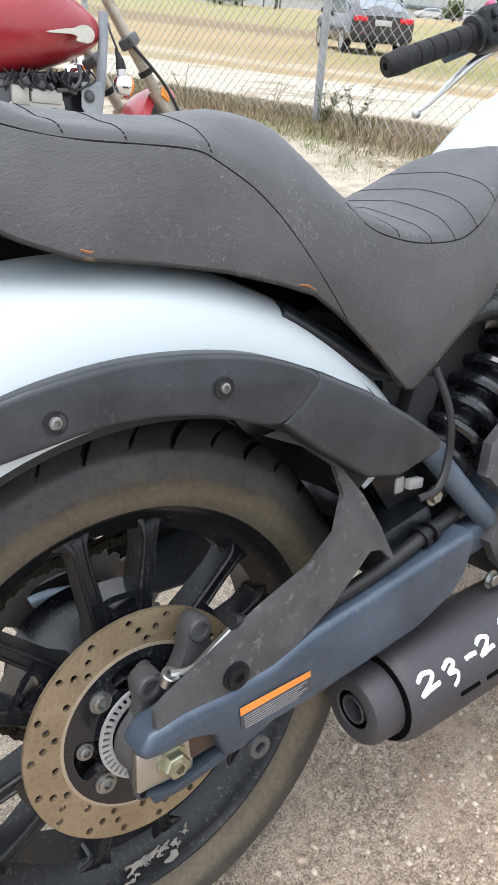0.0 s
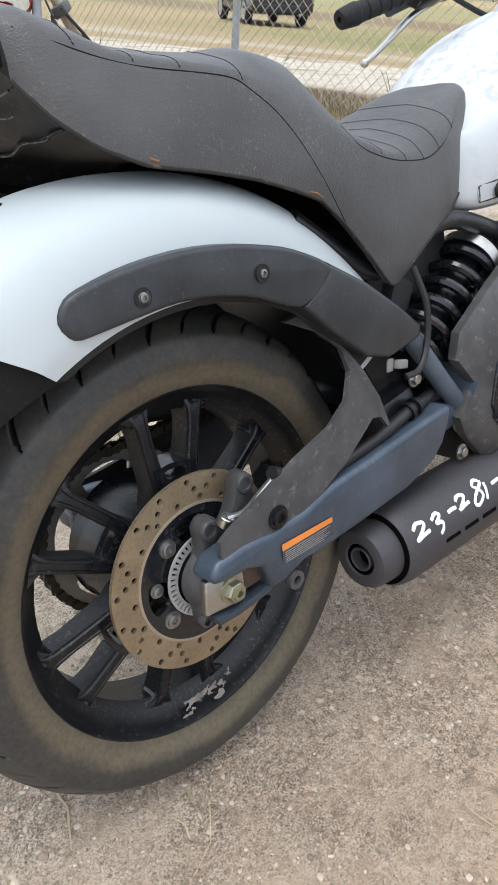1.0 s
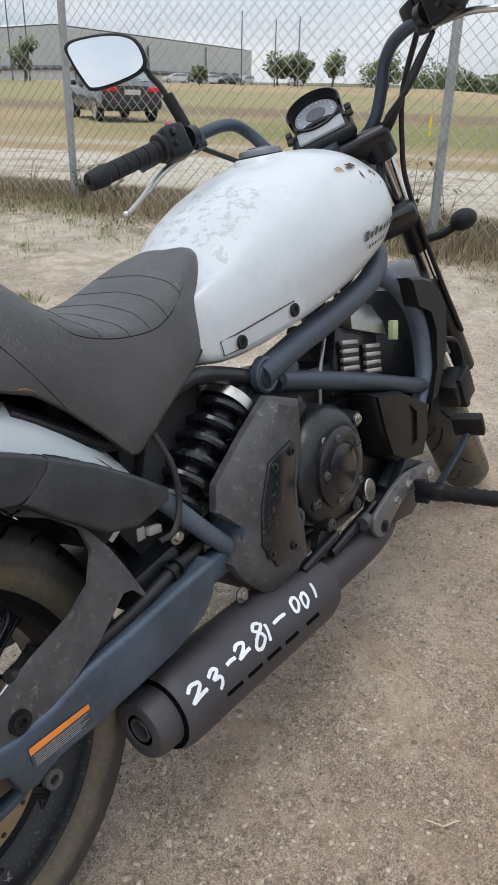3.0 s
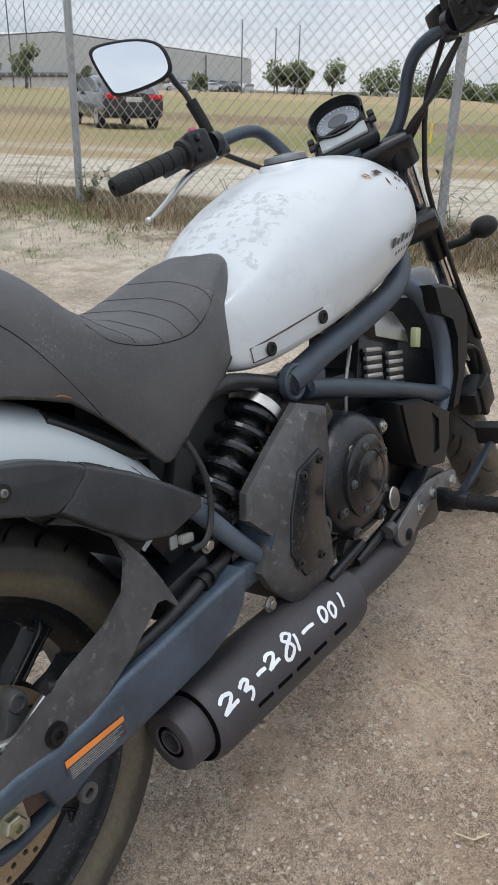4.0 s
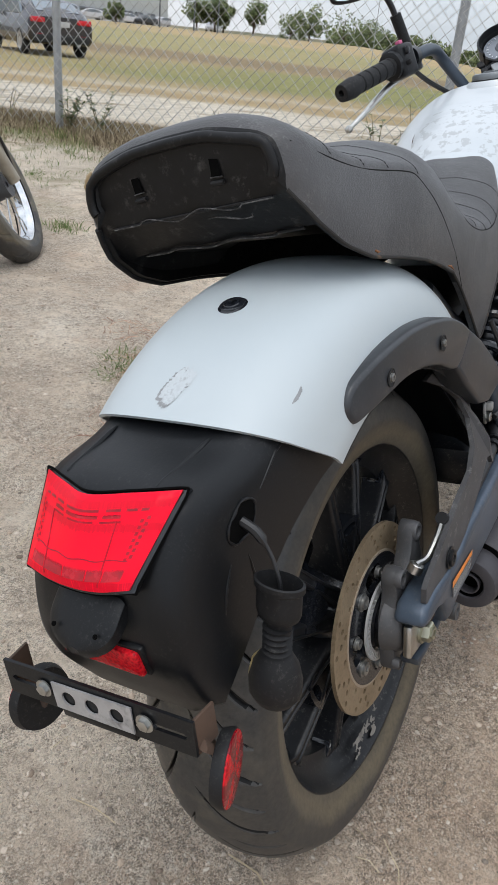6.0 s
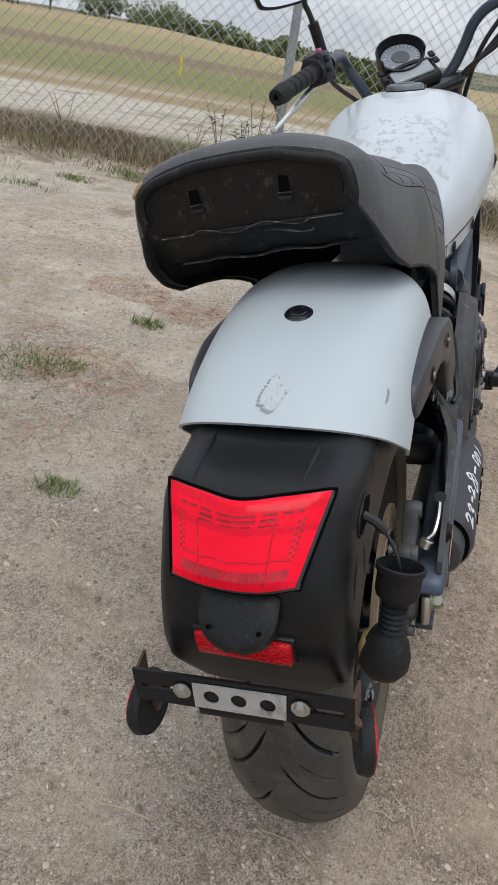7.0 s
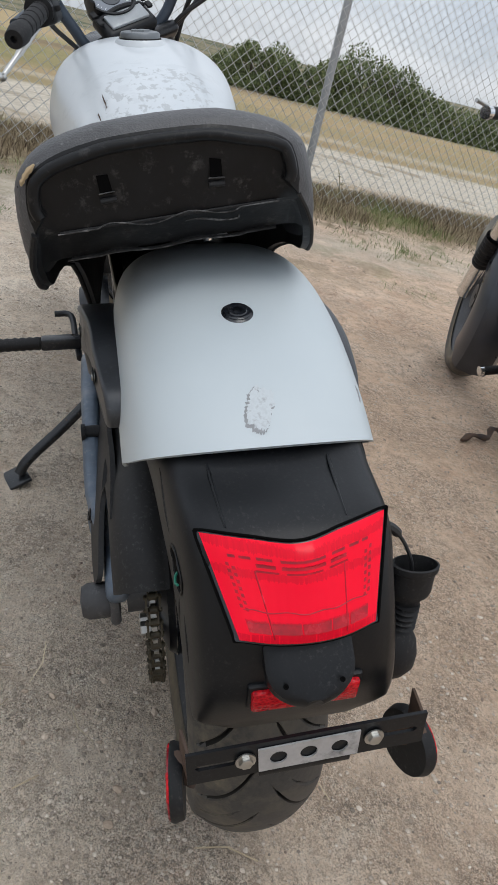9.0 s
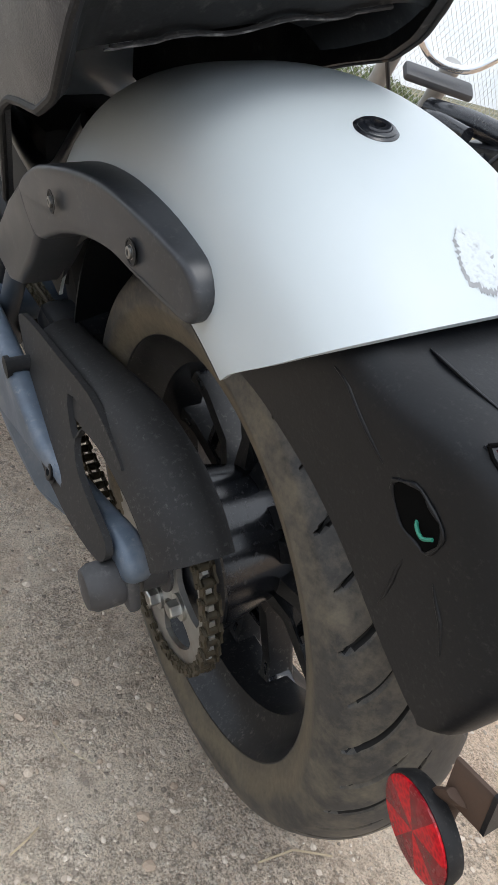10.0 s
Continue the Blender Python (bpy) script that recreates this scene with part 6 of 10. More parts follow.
# ---- muffler ----
MA, MB = Vector((0.272, -0.131, 0.226)), Vector((0.665, -0.137, 0.212))


def along(profile, a, b, n=40):
    return turned(profile, a, b - a, n)


ml = (MB - MA).length
muffler = part("muffler", along([(0.0, 0.0), (0.0, 0.054), (0.006, 0.0595), (0.02, 0.062), (ml - 0.03, 0.061), (ml - 0.005, 0.056), (ml, 0.05), (ml, 0.0)], MA, MB, 56), "muffler", moto, "matt black muffler with handwritten white marker figures")
part("end_cap", along([(-0.02, 0.0), (-0.02, 0.0235), (-0.039, 0.0235), (-0.041, 0.0255), (-0.0415, 0.036), (-0.0395, 0.0415), (-0.034, 0.0448), (-0.02, 0.046), (0.006, 0.047), (0.006, 0.0)], MA, MB, 48), "muffler", muffler, "stepped black end cap")
part("outlet", along([(-0.01, 0.0), (-0.012, 0.0145), (-0.039, 0.0148), (-0.04, 0.016), (-0.039, 0.0178), (-0.03, 0.0178)], MA, MB, 32), "muffler", muffler, "black outlet pipe")
part("bore_ring", along([(-0.021, 0.0), (-0.021, 0.0233), (-0.0385, 0.0233), (-0.0385, 0.0229), (-0.023, 0.0225), (-0.023, 0)], MA, MB, 32), "pit", muffler)
# near-black disc paints the shadow in the gap behind the end cap
part("end_gap_shade", along([(-0.0015, 0.0), (-0.0015, 0.0545), (0.001, 0.0545), (0.001, 0)], MA, MB, 40), "pit", muffler)
part("exhaust_pipe", tube(spline([(0.655, -0.137, 0.213), (0.72, -0.14, 0.211), (0.83, -0.142, 0.212), (0.93, -0.12, 0.205), (1.02, -0.08, 0.2), (1.12, -0.05, 0.22), (1.2, -0.04, 0.3)], 5), 0.036, 20), "muffler", muffler, "black exhaust pipe")
# slots as strips laid on the shield; near-black colour stands for their shade
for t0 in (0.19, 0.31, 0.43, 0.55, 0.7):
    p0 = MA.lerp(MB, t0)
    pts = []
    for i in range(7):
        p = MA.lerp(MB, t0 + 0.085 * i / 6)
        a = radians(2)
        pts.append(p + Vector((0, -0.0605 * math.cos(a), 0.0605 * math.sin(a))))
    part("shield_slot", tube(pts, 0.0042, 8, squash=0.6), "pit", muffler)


# strokes of the hand-written figures, in a unit square (across, up)
STROKES = {
    "2": [(0.0, 0.72), (0.3, 1.0), (0.72, 0.86), (0.6, 0.5), (0.12, 0.04), (0.14, 0.02), (0.6, 0.14), (1.0, 0.2)],
    "3": [(0.06, 0.8), (0.5, 1.0), (0.8, 0.84), (0.36, 0.58), (0.4, 0.56), (0.86, 0.5), (0.88, 0.24), (0.6, 0.0)],
    "8": [(0.85, 0.9), (0.45, 1.0), (0.25, 0.8), (0.7, 0.55), (0.95, 0.25), (0.55, 0.0), (0.15, 0.15), (0.35, 0.45), (0.85, 0.72), (0.9, 0.9)],
    "1": [(0.5, 1.0), (0.62, 0.6), (0.5, 0.0)],
    "0": [(0.6, 1.0), (0.1, 0.75), (0.15, 0.2), (0.55, 0.05), (0.95, 0.4), (0.85, 0.85), (0.5, 0.98)],
    "-": [(0.0, 0.5), (0.5, 0.56), (1.0, 0.52)],
}
axis_dir = (MB - MA).normalized()


def brushed(fig, s0, wid, a0, tall, slant, half=0.0029):
    """One figure painted on the muffler: s0 along it, from angle a0 up, in degrees."""
    line = [(s0 + wid * p[0] + slant * p[1], 0.0625 * radians(a0 + tall * p[1])) for p in spline([(u, v, 0) for u, v in STROKES[fig]], 7)]
    rows = []
    for i, (s, q) in enumerate(line):
        ds, dq = line[min(i + 1, len(line) - 1)][0] - line[max(i - 1, 0)][0], line[min(i + 1, len(line) - 1)][1] - line[max(i - 1, 0)][1]
        ln = max(1e-6, math.hypot(ds, dq))
        row = []
        for k in (-1, -0.4, 0.4, 1):
            h = half * (1.0 + 0.3 * noise.noise((s * 300, k * 2.0, a0))) * (0.75 if i in (0, len(line) - 1) else 1.0)
            ss, a = s - dq / ln * h * k, (q + ds / ln * h * k) / 0.0625
            row.append(MA + axis_dir * ss + Vector((0, -0.0625 * math.cos(a), 0.0625 * math.sin(a))))
        rows.append(row)
    return loft(rows, closed=False, caps=False)


writing = [("2", 0.012, 0.034, 24, 20, 0.004), ("3", 0.05, 0.026, 15, 28, 0.006), ("-", 0.094, 0.021, 26, 18, 0), ("2", 0.117, 0.029, 29, 18, 0.003), ("8", 0.15, 0.028, 21, 33, 0.016), ("1", 0.183, 0.008, 21, 24, 0.008), ("-", 0.209, 0.032, 28, 18, 0), ("0", 0.257, 0.018, 27, 22, 0.006), ("0", 0.281, 0.016, 23, 22, 0.006), ("1", 0.313, 0.008, 25, 23, 0.008)]
part("marker_writing", join(*[brushed(*q) for q in writing]), "paint_white", muffler, "white marker figures reading 23-281-001")


# ---- middle: frame, shock absorber, engine, tank ----
def y_mid(x):
    """The motorcycle's middle drifts a little to the left towards the front."""
    return 0.018 * max(0.0, x - 0.2) / 0.75


def mirror(pts):
    return [(x, 2 * y_mid(x) - y, z) for x, y, z in pts]


frame_part = part("frame", tube(spline([(0.64, -0.112, 0.602), (0.75, -0.116, 0.627), (0.83, -0.118, 0.64), (0.95, -0.118, 0.662), (1.03, -0.112, 0.682), (1.09, -0.095, 0.715), (1.13, -0.05, 0.77), (1.15, -0.02, 0.82)], 6), 0.0225, 18), "frame_steel", moto, "blue-grey tubular steel frame")
upper = [(0.64, -0.112, 0.602), (0.75, -0.116, 0.627), (0.83, -0.118, 0.64), (0.95, -0.118, 0.662), (1.03, -0.112, 0.682), (1.09, -0.095, 0.715), (1.13, -0.05, 0.77), (1.15, -0.02, 0.82)]
lower = [(0.68, -0.118, 0.582), (0.78, -0.12, 0.552), (0.95, -0.121, 0.496), (1.1, -0.12, 0.443), (1.19, -0.118, 0.412)]
down = [(1.1, -0.085, 0.68), (1.16, -0.105, 0.63), (1.205, -0.113, 0.55), (1.212, -0.115, 0.47), (1.195, -0.117, 0.41), (1.13, -0.11, 0.32), (1.0, -0.1, 0.24)]
rear_tube = [(0.355, -0.12, 0.527), (0.385, -0.122, 0.492), (0.435, -0.124, 0.43), (0.49, -0.123, 0.366), (0.52, -0.11, 0.32)]
for name, line, r in (("lower_tube", lower, 0.0175), ("down_tube", down, 0.02), ("rear_tube", rear_tube, 0.0145)):
    part(name, tube(spline(line, 6), r, 16), "tube_blue" if name != "lower_tube" else "frame_steel", frame_part)
    part(name, tube(spline(mirror(line), 6), r, 16), "frame_steel", frame_part)
part("upper_tube", tube(spline(mirror(upper), 6), 0.0205, 16), "frame_steel", frame_part)
part("head_tube", tube([(1.215, y_mid(1.2), 0.8), (1.135, y_mid(1.15), 0.935)], 0.03, 20), "frame_steel", frame_part)
part("seat_rail", tube(spline([(0.64, -0.1, 0.6), (0.5, -0.09, 0.64), (0.35, -0.085, 0.6), (0.2, -0.08, 0.69)], 5), 0.014, 12), "engine", frame_part)
part("seat_rail", tube(spline([(0.64, 0.12, 0.6), (0.5, 0.105, 0.64), (0.35, 0.095, 0.6), (0.2, 0.085, 0.69)], 5), 0.014, 12), "engine", frame_part)
part("cross_gusset", plate([(0.33, 0.54), (0.42, 0.5), (0.48, 0.43), (0.46, 0.36), (0.39, 0.37), (0.34, 0.43), (0.3, 0.5)], -0.088, -0.07, bevel=0.004), "engine", frame_part)
part("pivot_boss", turned([(0, 0), (0, 0.031), (0.012, 0.03), (0.014, 0.026), (0.012, 0.022), (0.014, 0.02), (0.014, 0.0)], (0.648, -0.11, 0.602), (0, -1, 0), 32), "frame_steel", frame_part)
part("pivot_slot", tube([(0.648 + 0.018 * math.cos(a), -0.1245, 0.602 + 0.018 * math.sin(a)) for a in np.linspace(2.0, 4.6, 16)], 0.0016, 6), "void", frame_part)
part("clamp_lug", join(tube([(0.69, -0.1, 0.592), (0.69, -0.128, 0.592)], 0.02, 18), box((0.05, 0.03, 0.035), (0.71, -0.11, 0.59), (0, 12, 0), 0.008)), "frame_steel", frame_part)
for at in ((0.391, -0.112, 0.441), (0.463, -0.1, 0.448), (0.469, -0.12, 0.365), (0.475, -0.135, 0.3)):
    part("frame_bolt", bolt(at, (0, -1, 0), 0.0085, 0.009, False), "bare", frame_part)
part("cable_loop", tube(spline([(0.385, -0.12, 0.6), (0.392, -0.135, 0.55), (0.385, -0.14, 0.5), (0.36, -0.145, 0.47), (0.335, -0.14, 0.465)], 6), 0.0045, 8), "hose", moto, "black cable by the shock absorber")
part("cable_plug", join(box((0.026, 0.01, 0.012), (0.335, -0.133, 0.482), (0, 15, 10), 0.002), box((0.016, 0.004, 0.018), (0.314, -0.131, 0.486), (0, 10, 10), 0.002)), surface("dirty_grey_plug", (0.24, 0.24, 0.23), grain=200, rough=0.6, wear=(0.15, 0.14, 0.12), amount=0.4), moto, "dirty grey connector tab")

# shock absorber
SA, SB = Vector((0.625, -0.075, 0.588)), Vector((0.395, -0.078, 0.452))
sdir = (SB - SA).normalized()
sl = (SB - SA).length
shock = part("shock_absorber", turned([(0.0, 0.0), (0.0, 0.028), (0.03, 0.03), (0.032, 0.047), (0.046, 0.048), (0.046, 0.026), (sl - 0.02, 0.024), (sl - 0.02, 0.044), (sl, 0.044), (sl, 0)], SA, sdir, 32), "engine", moto, "black coil-over shock absorber")
e1 = sdir.orthogonal().normalized()
e2 = sdir.cross(e1)
coil = []
turns = 5.6
for i in range(int(turns * 22) + 1):
    a = 2 * math.pi * i / 22
    f = i / (turns * 22)
    coil.append(SA + sdir * (0.05 + (sl - 0.075) * f) + 0.041 * (math.cos(a) * e1 + math.sin(a) * e2))
part("spring", tube(coil, 0.0078, 8), "black_paint", shock, "black coil spring")
part("preload_collar", turned([(0.032, 0.0475), (0.032, 0.0495), (0.05, 0.0495), (0.05, 0.0475)], SA, sdir, 36), "bare", shock, "bare metal preload collar")

# side cover with its bolted panel
sc_out = [(0.612, 0.58), (0.688, 0.55), (0.672, 0.488), (0.628, 0.427), (0.624, 0.388), (0.634, 0.355), (0.638, 0.285), (0.61, 0.264), (0.54, 0.257), (0.477, 0.326), (0.459, 0.363), (0.494, 0.408), (0.449, 0.455), (0.459, 0.493), (0.545, 0.545)]
sc_in = [(0.608, 0.568), (0.655, 0.547), (0.65, 0.49), (0.62, 0.427), (0.615, 0.388), (0.622, 0.352), (0.62, 0.3), (0.6, 0.296), (0.536, 0.31), (0.5, 0.345), (0.492, 0.366), (0.514, 0.408), (0.512, 0.45), (0.548, 0.5), (0.572, 0.53)]
cover = part("side_cover", loft([[(x, y, z) for x, z in ring] for y, ring in ((-0.13, sc_out), (-0.143, sc_out), (-0.146, [(x * 0.98 + 0.57 * 0.02, z * 0.98 + 0.42 * 0.02) for x, z in sc_out]), (-0.165, sc_in))]), "scuffed", moto, "scuffed black plastic side cover")
part("cover_panel", plate([(0.62, 0.505), (0.632, 0.492), (0.612, 0.434), (0.604, 0.39), (0.598, 0.325), (0.535, 0.323), (0.508, 0.372), (0.522, 0.43), (0.557, 0.492)], -0.17, -0.15, bevel=0.003), "black_paint", cover, "smooth black bolted panel")
for bx, bz in ((0.565, 0.48), (0.614, 0.489), (0.523, 0.352), (0.582, 0.337)):
    part("panel_bolt", bolt((bx, -0.168, bz), (0, -1, 0), 0.0075, 0.005), "engine", cover)
part("panel_boss", turned([(0, 0.0), (0, 0.021), (0.006, 0.019), (0.006, 0.012), (0.0, 0.011), (0, 0)], (0.612, -0.158, 0.368), (0, -1, 0), 24), "scuffed", cover)

# engine
engine = part("engine", join(box((0.5, 0.2, 0.24), (0.86, 0.01, 0.36), (0, 8, 0), 0.03), box((0.34, 0.17, 0.13), (0.79, 0.01, 0.5), (0, 8, 0), 0.02), box((0.4, 0.16, 0.1), (0.8, 0.01, 0.25), (0, 0, 0), 0.03)), "engine", moto, "black twin-cylinder engine")
CC = (0.742, -0.1, 0.408)
part("clutch_cover", turned([(0, 0), (0, 0.11), (0.04, 0.108), (0.058, 0.1), (0.068, 0.085), (0.07, 0.074), (0.07, 0.0)], CC, (0, -1, 0), 56), "engine", engine, "round black clutch cover")
part("clutch_cap", turned([(0.066, 0.0), (0.066, 0.072), (0.076, 0.0715), (0.08, 0.066), (0.082, 0.05), (0.0825, 0.046), (0.08, 0.044), (0.083, 0.04), (0.083, 0.0)], CC, (0, -1, 0), 56), surface("gloss_black_cap", (0.012, 0.012, 0.014), rough=0.2, relief=0.02, grain=100), engine, "glossy black clutch cap with five bolts")
for k in range(5):
    a = radians(100 + 72 * k)
    part("cap_bolt", bolt((CC[0] + 0.058 * math.cos(a), -0.181, CC[2] + 0.058 * math.sin(a)), (0, -1, 0), 0.006, 0.005), "alloy", engine)
for bx, bz in ((0.828, 0.466), (0.708, 0.468), (0.668, 0.372), (0.7, 0.318), (0.79, 0.315)):
    part("boss", turned([(0, 0), (0, 0.017), (0.03, 0.014), (0.03, 0)], (bx, -0.135, bz), (0, -1, 0), 18), "engine", engine)
    part("cover_bolt", bolt((bx, -0.165, bz), (0, -1, 0), 0.0075, 0.006), "alloy" if bz < 0.4 else "bare", engine)
part("filler_cap", turned([(0, 0), (0, 0.02), (0.008, 0.022), (0.01, 0.02), (0.01, 0)], (0.835, -0.16, 0.322), (0.1, -1, 0.1), 24), "bare", engine, "silver oil filler cap")
part("drain_cap", turned([(0, 0), (0, 0.026), (0.014, 0.026), (0.014, 0)], (0.69, -0.14, 0.285), (0, -1, 0), 24), "engine", engine)
fin_mat = surface("bright_machined_fin", (0.55, 0.54, 0.52), rough=0.4, metal=0.8, grain=140)
part("cylinder", box((0.17, 0.12, 0.14), (0.99, -0.02, 0.52), (0, 20, 0), 0.012), "engine", engine)
for k in range(5):
    for sx in (-0.5, 0.5):
        part("cooling_fin", box((0.06, 0.01, 0.0085), (1.0 + sx * 0.085 - 0.002 * k, -0.088, 0.558 - k * 0.0165 - sx * 0.03), (0, 12, 0), 0.002), fin_mat, engine, "bright fin edge")
        part("fin", box((0.066, 0.03, 0.008), (1.0 + sx * 0.085, -0.075, 0.5497 - k * 0.0165 - sx * 0.03), (0, 12, 0), 0.002), "engine", engine)
part("cylinder_head", loft([[(1.035 + a * s, -0.06 + b * s, z - 0.012 - 0.35 * a * s) for a, b in ((-0.07, -0.035), (0.06, -0.035), (0.075, 0.05), (-0.07, 0.05))] for z, s in ((0.585, 1.0), (0.61, 0.95), (0.645, 0.6))]), "bare", engine, "dull silver head cover")
part("green_plug", box((0.022, 0.014, 0.04), (1.1, -0.11, 0.56), (0, 15, 0), 0.003), surface("pale_green_plug", (0.4, 0.45, 0.25), grain=100, rough=0.5), engine, "pale green connector")
part("cable", tube(spline([(0.76, -0.118, 0.44), (0.775, -0.125, 0.5), (0.79, -0.125, 0.56), (0.83, -0.12, 0.62)], 5), 0.0035, 8), "bolt", engine, "bare throttle cable end")
part("bracket", join(box((0.05, 0.012, 0.03), (0.68, -0.14, 0.53), (0, -30, 0), 0.003), box((0.03, 0.02, 0.02), (0.67, -0.13, 0.5), (0, 20, 0), 0.003)), "engine", engine)
for k, (x, z) in enumerate(((0.66, 0.275), (0.75, 0.262), (0.8, 0.27))):
    part("linkage", tube([(x - 0.05, -0.155, z - 0.004), (x + 0.06, -0.158, z + 0.012)], 0.009, 10), "engine", engine)
part("linkage_clamp", turned([(0, 0), (0, 0.014), (0.02, 0.014), (0.02, 0)], (0.79, -0.17, 0.274), (1, 0, 0.1), 16), "alloy", engine)
rs = [(0.915, 0.482), (1.03, 0.452), (1.13, 0.395), (1.122, 0.34), (1.085, 0.29), (1.0, 0.312), (0.952, 0.342), (0.932, 0.404)]
shroud_bm = join(loft([[(1.03 + (x - 1.03) * k, y, 0.375 + (z - 0.375) * k) for x, z in rs] for y, k in ((-0.1, 1.0), (-0.142, 1.0), (-0.152, 0.93))], caps=True), plate([(1.03 + (x - 1.03) * 0.93, 0.375 + (z - 0.375) * 0.93) for x, z in rs], -0.158, -0.1515, [[(1.044, 0.42), (1.074, 0.395), (1.064, 0.334), (1.035, 0.332)]]))
part("radiator_side", shroud_bm, "dark_plastic", moto, "black plastic cover with a tall slot")
SHROUD = [(1.128, 0.66), (1.18, 0.652), (1.228, 0.636), (1.262, 0.606), (1.285, 0.565), (1.272, 0.49), (1.235, 0.425), (1.2, 0.38), (1.168, 0.378), (1.212, 0.45), (1.224, 0.53), (1.205, 0.575), (1.15, 0.6)]
rad = part("radiator_shroud", loft([[(1.2 + (x - 1.2) * k, y, 0.52 + (z - 0.52) * k) for x, z in SHROUD] for y, k in ((-0.115, 1.0), (-0.14, 1.0), (-0.148, 0.95))]), "dark_plastic", moto, "black radiator shroud")
part("side_reflector", box((0.03, 0.008, 0.04), (1.3, -0.128, 0.545), (0, 10, 0), 0.004), surface("amber_side_reflector", (0.7, 0.22, 0.02), rough=0.3), moto, "amber side reflector")
part("radiator", box((0.035, 0.24, 0.26), (1.27, 0.02, 0.48), (0, 14, 0), 0.006), "engine", moto, "black radiator core")
part("radiator_shroud", loft([[(1.2 + (x - 1.2) * k, y, 0.52 + (z - 0.52) * k) for x, z in SHROUD] for y, k in ((0.155, 1.0), (0.18, 1.0), (0.188, 0.95))]), "dark_plastic", moto, "black radiator shroud")

# foot controls
step_plate = part("footpeg_bracket", plate(smooth2([(0.812, 0.27), (0.82, 0.235), (0.85, 0.226), (0.9, 0.248), (0.95, 0.262), (1.0, 0.254), (1.055, 0.25), (1.076, 0.262), (1.072, 0.286), (1.0, 0.3), (0.94, 0.306), (0.87, 0.292)], 3), -0.182, -0.172, bevel=0.002), "peg_plate", moto, "grey alloy footpeg bracket")
part("bracket_back", plate([(0.87, 0.26), (0.92, 0.215), (0.99, 0.2), (1.05, 0.22), (1.06, 0.29), (1.0, 0.32)], -0.168, -0.15, bevel=0.004), "engine", step_plate)
for bx, bz in ((0.849, 0.243), (0.905, 0.272), (0.961, 0.281), (1.055, 0.268)):
    part("bracket_bolt", bolt((bx, -0.182, bz), (0, -1, 0), 0.0085, 0.007, False), "bare" if bx > 0.88 else "engine", step_plate)


def peg_bm(x, y0, y1, z):
    prof = []
    n = 14
    for i in range(n + 1):
        prof.append((abs(y1 - y0) * i / n, 0.0165 if i % 2 else 0.0145))
    bm = turned([(0, 0), *prof, (abs(y1 - y0) + 0.002, 0)], (x, y0, z), (0, 1 if y1 > y0 else -1, 0), 16)
    return bm


rp = part("right_footpeg", peg_bm(0.99, -0.24, -0.37, 0.257), "rubber", moto, "ribbed rubber rider footpeg")
part("peg_hinge", join(box((0.03, 0.05, 0.03), (0.99, -0.222, 0.257), (0, 0, 0), 0.005), box((0.014, 0.03, 0.05), (0.99, -0.194, 0.255), (0, 0, 0), 0.003), tube([(0.972, -0.205, 0.262), (1.008, -0.205, 0.262)], 0.006, 8)), "engine", rp)
lp = part("left_footpeg", peg_bm(0.95, 0.29, 0.41, 0.283), "rubber", moto, "ribbed rubber rider footpeg")
part("peg_hinge", box((0.035, 0.1, 0.03), (0.95, 0.24, 0.283), (0, 0, 0), 0.006), "engine", lp)
pedal = part("brake_pedal", tube(spline([(1.02, -0.2, 0.235), (1.035, -0.225, 0.275), (1.06, -0.248, 0.32), (1.078, -0.262, 0.352)], 5), 0.009, 10, squash=0.7), "frame_steel", moto, "brake pedal with a black rubber pad")
part("pedal_pad", box((0.05, 0.06, 0.02), (1.075, -0.266, 0.372), (0, 62, 10), 0.004), "rubber", pedal)
part("gear_lever", tube(spline([(0.9, 0.2, 0.26), (1.0, 0.21, 0.27), (1.08, 0.22, 0.3), (1.085, 0.26, 0.305)], 5), 0.008, 10), "engine", moto, "black gear lever")

# side stand on the left
stand = part("side_stand", tube(spline([(0.74, 0.15, 0.26), (0.7, 0.24, 0.19), (0.665, 0.32, 0.135), (0.655, 0.345, 0.105)], 5), 0.012, 12), "engine", moto, "black side stand on the gravel")
part("stand_foot", box((0.07, 0.05, 0.008), (0.66, 0.352, 0.092), (-14, 0, 20), 0.003), "engine", stand)
part("stand_spring", tube([(0.72, 0.19, 0.215), (0.7, 0.235, 0.2)], 0.007, 8), "rust", stand)
part("left_engine_cover", turned([(0, 0), (0, 0.105), (0.04, 0.1), (0.06, 0.08), (0.065, 0.0)], (0.75, 0.12, 0.4), (0, 1, 0), 40), "engine", engine)
part("front_sprocket_cover", box((0.16, 0.05, 0.16), (0.58, 0.13, 0.39), (0, 0, 0), 0.02), "engine", engine)
part("dark_box", box((0.2, 0.15, 0.2), (0.47, 0.02, 0.55), (0, 0, 0), 0.02), "void", moto, "black plastic tray under the seat")
part("rear_inner_guard", box((0.05, 0.15, 0.16), (0.4, 0.0, 0.5), (0, 25, 0), 0.01), "void", moto, "black plastic inner guard")

